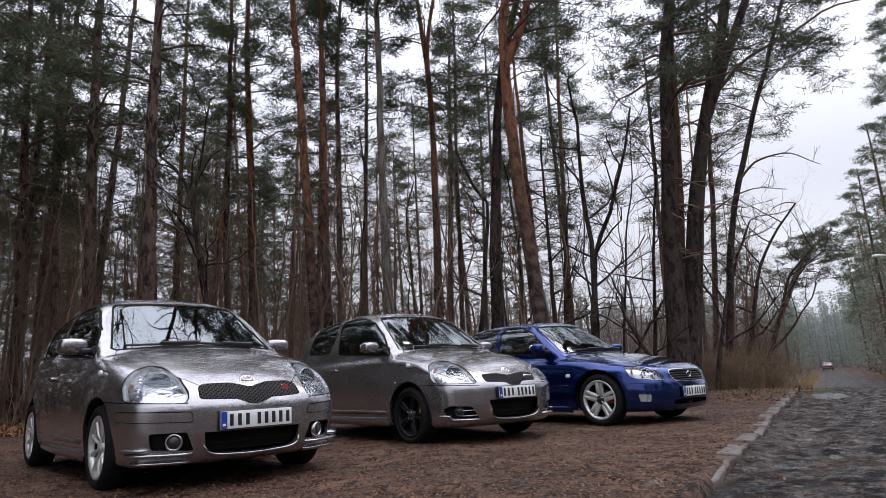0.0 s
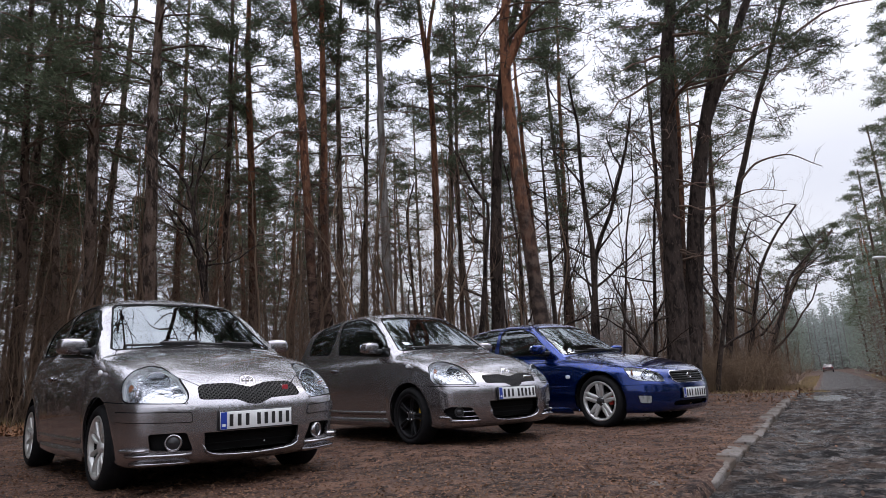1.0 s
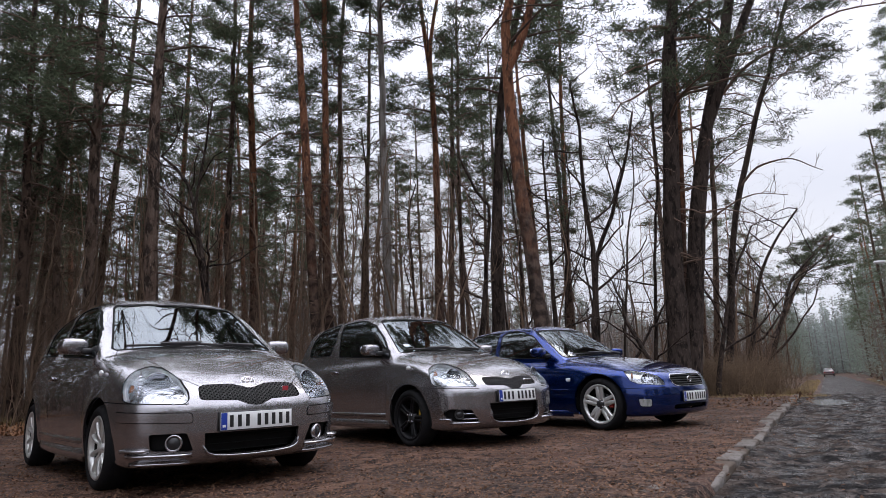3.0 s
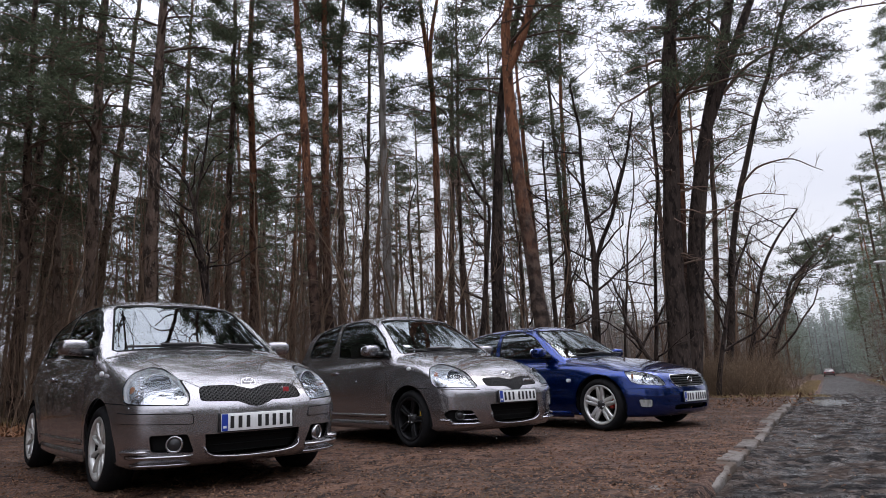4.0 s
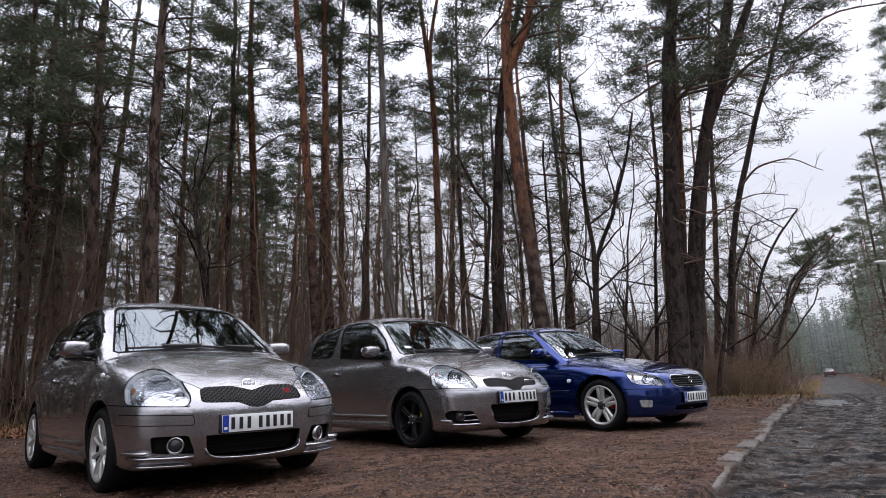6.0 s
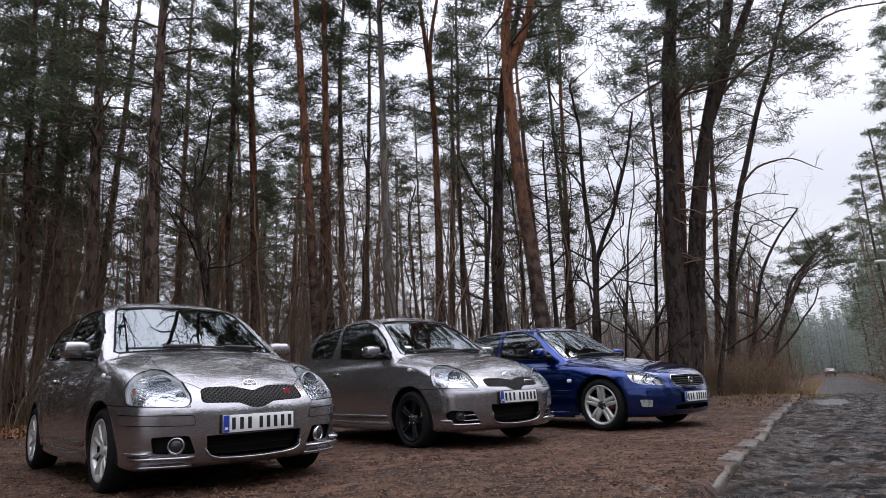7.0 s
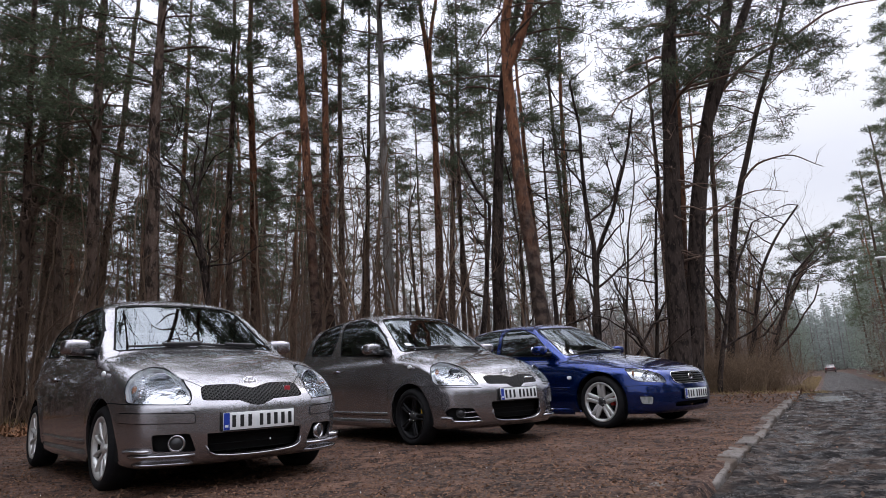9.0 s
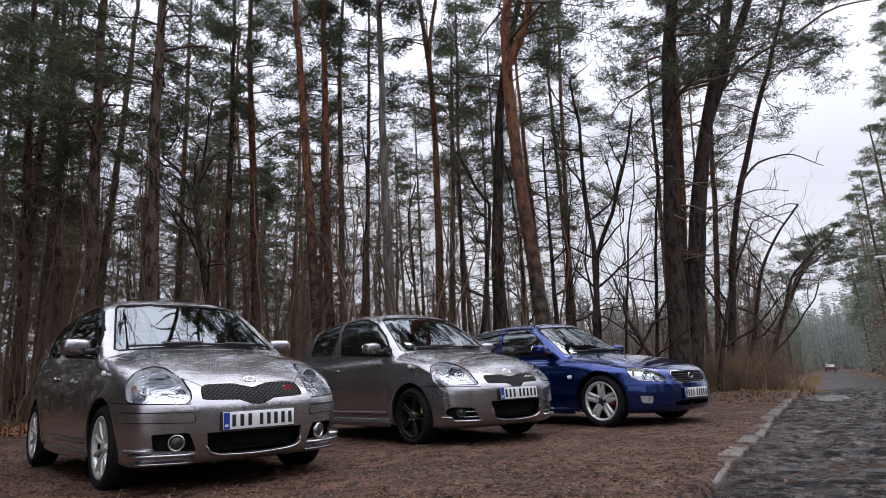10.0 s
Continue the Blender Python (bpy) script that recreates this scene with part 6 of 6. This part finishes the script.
    sh.cut("roof", rounded([(-0.98, 0.03), (-0.98, -0.52), (-2.45, -0.50), (-2.45, 0.03)], 0.03, 2), TOP, lambda c, n: n.z > 0.7 and c.z > 1.3)
    p = M["paint"]
    part("body", sh.take("body", 0.02), p, car)
    for name, push, thick in (("bonnet", 0.0, 0.012), ("front_bumper", 0.001, 0.02), ("roof", 0.001, 0.004), ("lip", 0.003, 0.02)):
        part(name, sh.take(name, thick, push), p, car)
    pair_of(car, sh, "door", "door", "paint", 0.012)
    for o in (False, True):
        part("side_moulding", side_ledge(sh, -0.43, -1.97, 0.318, 0.022, 0.026, o), p, car)
        part("side_skirt", side_ledge(sh, -0.38, -2.01, 0.222, 0.026, 0.07, o), p, car)
    fins = [[(-0.765, 0.287), (-0.745, 0.286), (-0.71, 0.284)], [(-0.72, 0.250), (-0.60, 0.247), (-0.44, 0.244)]] if early else \
        [[(-0.765, 0.292), (-0.73, 0.290), (-0.65, 0.287)], [(-0.755, 0.258), (-0.62, 0.254), (-0.41, 0.249)], [(-0.73, 0.205), (-0.60, 0.202), (-0.41, 0.198)]]
    for path in fins:
        for o in (False, True):
            part("bumper_fin", ledge(sh, path, 0.040 if early else 0.054, 0.020, o), p, car)
    rim = [(-0.352, 0.40), (-0.348, 0.33), (-0.32, 0.272), (-0.24, 0.240), (0.0, 0.226), (0.24, 0.240), (0.32, 0.272), (0.348, 0.33), (0.352, 0.40)] if early else \
        [(-0.352, 0.30), (-0.33, 0.262), (-0.26, 0.232), (0.0, 0.220), (0.26, 0.232), (0.33, 0.262), (0.352, 0.30)]
    part("intake_rim", ledge(sh, rim, 0.030, 0.016), p, car, "bright lip round the lower intake")
    if not early:
        pair_of(car, sh, "bumper_strip", "bumper_strip", "paint", 0.016, 0.012)
    tagged(part("shut_line", sh.take("gap", 0, -0.005), M["gap"], car, "black shut lines"), kind="stuff")
    part("screen_border", sh.take("frit", 0.01, -0.002), M["gap"], car, "black windscreen border")
    pair_of(car, sh, "rubber", "window_rubber", "gap", 0.01, -0.001, "black window rubber")
    ob = part("windscreen", sh.take("screen", 0, -0.005), M["glass"], car, "rain-wet glass reflecting trees")
    ob.visible_shadow = False
    for name in ("door_glass", "quarter_glass"):
        for ob in pair_of(car, sh, name, name, "glass_dark", 0.0, -0.005):
            ob.visible_shadow = False
    # shallow near-black sheets in place of the openings' shaded depth
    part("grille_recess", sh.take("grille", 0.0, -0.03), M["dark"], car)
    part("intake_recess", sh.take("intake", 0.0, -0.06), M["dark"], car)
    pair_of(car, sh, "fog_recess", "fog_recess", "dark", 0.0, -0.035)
    part("grille", lattice(sh, [grille, dip], 0.034 if not early else 0.026, -0.006, True, 0.0038 if not early else 0.0024), M["trim" if early else "mesh_black"], car, "black diamond-mesh grille")
    part("intake_mesh", lattice(sh, [intake], 0.045, -0.045, False, 0.0035), M["dark"], car)
    # lamps
    if early:
        lamp_unit(car, sh, [((0.475, -0.585, 0.700), 0.082, 0.05)], ((0.33, -0.70, 0.70), (0.035, 0.022, 0.06)))
    else:
        lamp_unit(car, sh, [((0.462, -0.570, 0.695), 0.092, 0.06), ((0.602, -0.478, 0.632), 0.034, 0.03)], ((0.41, -0.712, 0.660), (0.026, 0.012, 0.045)), (-0.705, 0.625))
    for sgn in (-1, 1):
        a = (0.60, -0.635, 0.330) if early else (0.685, -0.525, 0.328)
        bez, lens = fog_lamp(car, a, (0.85, -0.5, 0.0), 0.036 if early else 0.040, sgn)
        f = part("fog_lamp", bez, M["trim"] if early else p, car, "round fog lamp")
        part("fog_lens", lens, M["fog_glass"], f)
        if early:
            for z in (0.335, 0.285):
                h = Heap()
                ys = np.linspace(-0.62, -0.46, 6)
                h.tube(np.array([(sh.x_at(y, z) - 0.008, y * -sgn, z) for y in ys]), np.linspace(0.004, 0.011, 6), 5)
                part("fog_fin", h, p, car)
    # badges
    bx = sh.x_at(0.0, 0.705) + 0.004
    h = Heap()
    a = np.linspace(0, 2 * math.pi, 29)
    h.tube(np.stack([-0.5 * 0.032 * np.sin(a), 0.052 * np.cos(a), 0.034 * np.sin(a)], 1), np.full(29, 0.006), 5)
    h.tube(np.stack([-0.5 * 0.016 * np.sin(a) + 0.0, 0.018 * np.cos(a), 0.030 * np.sin(a)], 1), np.full(29, 0.005), 5)
    h.tube(np.stack([-0.5 * 0.012 * np.sin(a) - 0.008, 0.036 * np.cos(a), 0.012 * np.sin(a) + 0.014], 1), np.full(29, 0.005), 5)
    part("bonnet_badge", h, M["chrome"], car, "oval chrome badge").matrix_basis = pose(bx, 0, 0.705)
    gy = 0.265
    if early:
        part("grille_badge", box_bm((0.008, 0.120, 0.024), (sh.x_at(gy, 0.64) + 0.006, gy - 0.01, 0.645), 0.004), M["chrome"], car, "small chrome grille badge").rotation_euler = (0, 0, 0)
    else:
        part("grille_badge", box_bm((0.008, 0.045, 0.034), (sh.x_at(gy, 0.645) + 0.002, gy, 0.650), 0.003), M["badge_red"], car, "small red and silver grille badge")
        part("grille_badge_bar", box_bm((0.008, 0.040, 0.014), (sh.x_at(gy, 0.655) + 0.005, gy - 0.012, 0.660), 0.003), M["chrome"], car)
    number_plate(car, 0.776, 0.492 if early else 0.447, 4 if early else 2, "white number plate with plain dark bars")
    # mirrors, handles, side repeaters
    for sgn in (-1, 1):
        m = part("door_mirror", ball((0.072, 0.108, 0.064), (-0.63, sgn * 0.865, 1.025), pose(0, 0, 0, 0, 0, sgn * -12), 20, 12, 0.62), p, car, "body-coloured door mirror")
        part("mirror_stalk", box_bm((0.08, 0.10, 0.05), (-0.60, sgn * 0.765, 0.985), 0.015), M["trim"], m)
        part("mirror_glass", ball((0.006, 0.09, 0.052), (-0.70, sgn * 0.865, 1.025), None, 16, 8, 0.62), M["chrome"], m)
        part("mirror_base", box_bm((0.15, 0.02, 0.09), (-0.50, sgn * 0.735, 0.975), 0.008), M["trim"], car)
        part("door_handle", ball((0.075, 0.022, 0.020), (-1.515, sgn * 0.828, 0.795), None, 16, 10, 0.7), p, car)
        # black disc on the skin stands in for shade in the handle's hollow
        part("handle_recess", ball((0.060, 0.006, 0.028), (-1.515, sgn * 0.815, 0.785), None, 16, 8), M["gap"], car)
        part("side_repeater", ball((0.040, 0.012, 0.020), (0.01, sgn * 0.812, 0.800), None, 16, 8), M["paper"], car, "pale side indicator")
    for y0, y1, z0, z1 in ((-0.02, -0.56, 1.020, 1.010), (0.46, -0.04, 1.004, 1.026)):
        wiper(car, sh, y0, y1, z0, z1)
    for k, wx in enumerate((0.0, -2.37)):
        for sgn in (-1, 1):
            spec = dict(tyre_r=0.292, rim_r=0.207, track=0.715, spokes=9, spoke_w=(0.011, 0.0145), rim="rim", phase=0.3)
            if early:
                spec = dict(tyre_r=0.292, rim_r=0.213, track=0.715, spokes=5, spoke_w=(0.030, 0.030), split=0.004, rim="rim_black", hub="trim", nuts=4, caliper="yellow", phase=0.25)
            wheel(car, wx, sgn, spec, k == 0)
            h = Heap()
            t = np.linspace(-0.25, math.pi + 0.25, 18)
            v = np.stack([np.stack([wx + 0.338 * np.cos(t), np.full(18, y), 0.30 + 0.338 * np.sin(t)], 1) for y in (sgn * 0.80, sgn * 0.45)]).reshape(-1, 3)
            i = np.arange(17)
            h.add(v, np.stack([i, i + 1, i + 19, i + 18], 1))
            part("arch_liner", h, M["under"], car)
            part("arch_back", box_bm((0.66, 0.01, 0.50), (wx, sgn * 0.45, 0.42)), M["under"], car)
    cabin(car, dict(dash=-0.52, dash_z=0.92, seat=-1.15))
    if early:
        part("sticker", box_bm((0.003, 0.11, 0.045), (0, 0, 0)), M["paper"], car, "white paper sticker").matrix_basis = pose(sh.x_at(-0.50, 1.065, -1.1, 0) + 0.002, -0.50, 1.065, 0, -53, 10)
        h = Heap()
        h.tube(np.array([(-1.05, 0.0, 1.47), (-1.10, 0.0, 1.53)]), np.array([0.006, 0.003]), 6)
        part("aerial", h, M["trim"], car, "short black roof aerial")
    return car


SCREEN_S = [(0.03, 0.955), (-0.665, 0.908), (-0.682, 0.925), (-0.545, 1.255), (-0.50, 1.290), (-0.25, 1.305), (0.03, 1.308)]


def sedan(at):
    car = new("saloon_car")
    car.matrix_basis = at
    sh = Shell(SEDAN, (-3.75, 0.08), (0.95, 1.5))
    sh.panel("screen", SCREEN_S, FRONT, lambda c, n: -1.4 < c.x < -0.3 and n.x > 0.3 and c.z > 0.86, 0.014, seam_name="frit")
    sh.panel("door_glass", rounded([(-1.72, 0.945), (-1.74, 1.10), (-1.76, 1.275), (-1.62, 1.315), (-1.40, 1.295), (-1.14, 1.20), (-0.80, 0.935), (-0.79, 0.905)], 0.025), SIDE, flank, 0.012, seam_name="rubber")
    sh.panel("rear_door_glass", rounded([(-1.83, 0.95), (-1.83, 1.10), (-1.845, 1.305), (-2.10, 1.320), (-2.35, 1.275), (-2.60, 1.12), (-2.62, 0.98)], 0.03), SIDE, flank, 0.012, seam_name="rubber")
    lamp = [(-0.304, 0.690), (-0.25, 0.578), (-0.17, 0.545), (0.12, 0.522), (0.15, 0.526), (0.13, 0.57), (0.078, 0.622), (-0.078, 0.672), (-0.22, 0.694)]
    sh.panel("lamp", rounded(lamp, 0.02, 3), DIAG, corner, 0.006)
    grille = rounded([(0.03, 0.638), (-0.33, 0.634), (-0.375, 0.600), (-0.345, 0.520), (-0.29, 0.502), (0.03, 0.498)], 0.02, 3)
    sh.cut("surround", shrink(grille, -0.005), FRONT, ahead)
    sh.cut("grille", grille, FRONT, ahead, ("surround",))
    intake = rounded([(0.03, 0.295), (-0.36, 0.290), (-0.40, 0.262), (-0.37, 0.236), (0.03, 0.232)], 0.02, 2)
    sh.cut("intake", intake, FRONT, ahead)
    sh.panel("fog", rounded([(-0.184, 0.368), (-0.165, 0.285), (-0.045, 0.280), (-0.035, 0.362)], 0.02, 3), DIAG, corner, 0.005)
    for wx in (0.0, -2.67):
        sh.cut("arch", circle(wx, 0.32, 0.355, 32), SIDE, lambda c, n: c.y < -0.5)
    sh.panel("bonnet", rounded([(-0.54, 0.03), (-0.54, -0.40), (-0.53, -0.66), (-0.42, -0.735), (0.0, -0.742), (0.31, -0.735), (0.50, -0.62), (0.66, -0.47), (0.69, -0.30), (0.71, 0.03)], 0.03, 2), TOP,
             lambda c, n: n.z > 0.25 and c.z > 0.63 and c.x > -0.7, 0.004)
    sh.panel("door", rounded([(-0.72, 0.885), (-0.745, 0.62), (-0.80, 0.24), (-1.70, 0.24), (-1.785, 0.50), (-1.785, 0.93), (-1.2, 0.915)], 0.03, 2), SIDE, flank, 0.004)
    sh.panel("rear_door", rounded([(-1.80, 0.935), (-1.80, 0.30), (-2.25, 0.26), (-2.45, 0.55), (-2.62, 0.96), (-2.2, 0.945)], 0.03, 2), SIDE, flank, 0.004)
    sh.cut("gap", [(-0.52, 0.494), (-0.52, 0.489), (0.145, 0.489), (0.145, 0.494)], DIAG, corner)
    sh.cut("front_bumper", [(-0.42, 0.488), (0.7, 0.488), (0.7, 0.05), (-0.42, 0.05)], DIAG, lambda c, n: c.x > 0.25)
    p = M["blue"]
    part("body", sh.take("body", 0.02), p, car)
    for name, push, thick in (("bonnet", 0.0, 0.012), ("front_bumper", 0.001, 0.02)):
        part(name, sh.take(name, thick, push), p, car)
    pair_of(car, sh, "door", "front_door", "blue", 0.012)
    pair_of(car, sh, "rear_door", "rear_door", "blue", 0.012)
    for o in (False, True):
        part("side_skirt", side_ledge(sh, -0.42, -2.25, 0.20, 0.022, 0.06, o), p, car)
    tagged(part("shut_line", sh.take("gap", 0, -0.005), M["gap"], car, "black shut lines"), kind="stuff")
    pair_of(car, sh, "rubber", "window_rubber", "gap", 0.01, -0.001, "black window rubber")
    part("screen_border", sh.take("frit", 0.01, -0.002), M["gap"], car, "black windscreen border")
    ob = part("windscreen", sh.take("screen", 0, -0.005), M["glass"], car, "rain-wet glass reflecting trees")
    ob.visible_shadow = False
    for name in ("door_glass", "rear_door_glass"):
        for ob in pair_of(car, sh, name, name, "glass_dark", 0.0, -0.005):
            ob.visible_shadow = False
    part("grille_surround", sh.take("surround", 0.02, 0.006), M["chrome"], car, "chrome grille surround")
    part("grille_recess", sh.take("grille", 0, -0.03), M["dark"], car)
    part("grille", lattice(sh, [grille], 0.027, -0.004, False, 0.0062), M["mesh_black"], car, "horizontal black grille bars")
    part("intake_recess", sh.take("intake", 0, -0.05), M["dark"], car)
    pair_of(car, sh, "fog", "fog_lamp", "fog_pale", 0.02, 0.0, "pale fog lamp lens")
    lamp_unit(car, sh, [((0.545, -0.650, 0.605), 0.055, 0.04), ((0.620, -0.560, 0.580), 0.042, 0.03)], ((0.42, -0.735, 0.635), (0.03, 0.012, 0.035)))
    h = Heap()
    a = np.linspace(0, 2 * math.pi, 25)
    h.tube(np.stack([0 * a, 0.046 * np.cos(a), 0.036 * np.sin(a)], 1), np.full(25, 0.006), 5)
    h.tube(np.array([(0, -0.012, 0.026), (0, -0.016, -0.016), (0, 0.028, -0.016)]), np.full(3, 0.006), 5)
    part("grille_badge", h, M["chrome"], car, "oval chrome badge").matrix_basis = pose(sh.x_at(0, 0.575) + 0.008, 0, 0.575)
    number_plate(car, 0.792, 0.378, 0, "white number plate with plain dark bars")
    for sgn in (-1, 1):
        m = part("door_mirror", ball((0.080, 0.105, 0.062), (-0.86, sgn * 0.885, 0.985), pose(0, 0, 0, 0, 0, sgn * -14), 20, 12, 0.62), p, car, "blue door mirror")
        part("mirror_stalk", box_bm((0.08, 0.10, 0.04), (-0.82, sgn * 0.785, 0.935), 0.012), M["trim"], m)
        part("mirror_glass", ball((0.006, 0.088, 0.05), (-0.938, sgn * 0.885, 0.985), None, 16, 8, 0.62), M["chrome"], m)
        part("door_handle", ball((0.09, 0.022, 0.018), (-1.60, sgn * 0.850, 0.80), None, 16, 10, 0.7), p, car)
        part("side_repeater", ball((0.034, 0.010, 0.022), (-0.43, sgn * 0.858, 0.612), None, 16, 8, 0.6), M["paper"], car, "pale side indicator")
        part("side_moulding", box_bm((0.28, 0.012, 0.012), (-0.58, sgn * 0.858, 0.490), 0.004), p, car)
    for y0, y1, z0, z1 in ((-0.04, -0.56, 0.948, 0.938), (0.44, 0.0, 0.938, 0.958)):
        wiper(car, sh, y0, y1, z0, z1)
    for k, wx in enumerate((0.0, -2.67)):
        for sgn in (-1, 1):
            wheel(car, wx, sgn, dict(tyre_r=0.312, rim_r=0.228, track=0.745, spokes=5, spoke_w=(0.060, 0.048), gap=0.013, split=0.0085, rim="rim", hub="trim", nuts=5, caliper="red", phase=0.0), k == 0)
            h = Heap()
            t = np.linspace(-0.25, math.pi + 0.25, 18)
            v = np.stack([np.stack([wx + 0.358 * np.cos(t), np.full(18, y), 0.32 + 0.358 * np.sin(t)], 1) for y in (sgn * 0.82, sgn * 0.47)]).reshape(-1, 3)
            i = np.arange(17)
            h.add(v, np.stack([i, i + 1, i + 19, i + 18], 1))
            part("arch_liner", h, M["under"], car)
            part("arch_back", box_bm((0.70, 0.01, 0.52), (wx, sgn * 0.47, 0.44)), M["under"], car)
    cabin(car, dict(dash=-0.72, dash_z=0.84, seat=-1.40))
    return car


AT_A, AT_B, AT_C = pose(-1.842, 5.168, 0, 0, 0, -48.15), pose(0.215, 7.378, 0, 0, 0, -50.59), pose(2.458, 8.623, 0, 0, 0, -48.29)
tagged(hatchback(AT_A, "a"), "grey-beige metallic hatchback with silver wheels, parked on earth", "car", "parked cars")
tagged(hatchback(AT_B, "b"), "grey-beige metallic hatchback with black wheels, parked on earth", "car", "parked cars")
tagged(sedan(AT_C), "deep blue metallic saloon car with star-spoke silver wheels", "car", "parked cars")


def far_car():
    """A small red saloon seen from behind, far down the road."""
    x, y = road_point(128, 0.85)
    car = new("distant_car")
    car.matrix_basis = pose(x, y, float(fall(np.float64(x), np.float64(y))) - 0.035, 0, 0, 60)
    sec = [(-2.0, 0.35, 0.80, 0.78), (-1.9, 0.30, 0.92, 0.82), (-1.2, 0.28, 0.98, 0.84), (1.0, 0.28, 0.92, 0.84), (1.9, 0.30, 0.80, 0.78)]
    h = Heap()
    rows = [np.array([(sx, -w, z0), (sx, -w - 0.02, (z0 + z1) / 2), (sx, -w + 0.06, z1), (sx, w - 0.06, z1), (sx, w + 0.02, (z0 + z1) / 2), (sx, w, z0)]) for sx, z0, z1, w in sec]
    i, j = np.meshgrid(np.arange(4), np.arange(6), indexing="ij")
    h.add(np.concatenate(rows), np.stack([i * 6 + j, i * 6 + (j + 1) % 6, (i + 1) * 6 + (j + 1) % 6, (i + 1) * 6 + j], -1).reshape(-1, 4))
    h.add(rows[0], [[0, 1, 4, 5], [1, 2, 3, 4]])
    h.add(rows[-1], [[5, 4, 1, 0], [4, 3, 2, 1]])
    part("body", h, M["tail_red"], car)
    h = Heap()
    top = [(-1.75, 0.95, 0.70), (-1.1, 1.36, 0.58), (0.1, 1.40, 0.58), (0.9, 0.92, 0.70)]
    v = np.array([(a, s * w, z) for a, z, w in top for s in (-1, 1)])
    h.add(v, [[0, 1, 3, 2], [2, 3, 5, 4], [4, 5, 7, 6], [0, 2, 4, 6], [7, 5, 3, 1]])
    part("roof", h, M["tail_red"], car)
    # pale grey pane colour stands in for the sky mirrored in the window
    part("rear_window", box_bm((0.01, 1.12, 0.42), (0, 0, 0), 0.0), M["fog_pale"], car, "rear window, its sky reflection painted as pale grey").matrix_basis = pose(-1.46, 0, 1.16, 0, 57 - 24, 0)
    for s in (-1, 1):
        part("tail_lamp", box_bm((0.05, 0.26, 0.14), (-2.01, s * 0.62, 0.68), 0.02), M["badge_red"], car)
        for wx in (-1.3, 1.3):
            h = Heap()
            lathe(h, [(0.0, -0.09), (0.2, -0.09), (0.30, -0.08), (0.31, 0.0), (0.30, 0.08), (0.0, 0.09)], 20, pose(wx, s * 0.72, 0.31))
            part("wheel", h, M["tyre"], car)
    part("rear_bumper", box_bm((0.10, 1.56, 0.18), (-2.02, 0, 0.42), 0.04), M["tail_red"], car)
    tagged(car, "small dull red saloon car standing far down the road", "car")


far_car()

def street_lamp():
    lamp = new("street_lamp")
    lamp.matrix_basis = pose(29.6, 40.0, -0.8)
    h = Heap()
    h.tube(np.array([(0, 0, 0), (0, 0, 4), (0, 0, 7.2), (-0.25, 0, 7.62), (-0.9, 0, 7.72), (-1.8, 0, 7.74)]), np.array([0.09, 0.075, 0.06, 0.05, 0.045, 0.04]), 8)
    part("pole", h, M["grey_metal"], lamp)
    part("lamp_head", ball((0.42, 0.13, 0.09), (-2.2, 0, 7.76), None, 16, 8, 0.7), M["paper"], lamp, "pale street lamp head")
    tagged(lamp, "grey steel street lamp beside the road", "street lamp")


street_lamp()

FLAKES = []


def snow():
    """Single wet flakes that drift down in front of the wood."""
    rng = np.random.default_rng(77)
    for k in range(70):
        y = rng.uniform(2.2, 12)
        x = rng.uniform(-0.68, 0.68) * y
        r = rng.uniform(0.0015, 0.0032)
        bm = bmesh.new()
        bmesh.ops.create_icosphere(bm, subdivisions=1, radius=r)
        for v in bm.verts:
            v.co *= 1 + 0.3 * noise.noise(v.co * 400 + Vector((k, 0, 0)))
            v.co.z *= 1.5
        flake = tagged(part("snowflake", bm, M["snow"], None), "single white wet snowflake falling", "snowflake", "snowflakes")
        FLAKES.append((flake, x, y, rng.uniform(0.3, 0.75 * y + 9), rng.uniform(0.9, 1.15), rng.uniform(-0.15, 0.15), rng.uniform(0, 6)))


snow()


def motions():
    """The flakes sink at a steady pace and sway a little."""
    for flake, x, y, top, pace, drift, phase in FLAKES:
        rows = []
        for k in range(11):
            z = top - pace * k
            rows.append((float(k), pose(x + drift * k + 0.06 * math.sin(phase + k * 1.3), y + 0.05 * math.cos(phase + k), max(z, 0.02), 0, 0, 0)))
        walk(flake, rows)


motions()
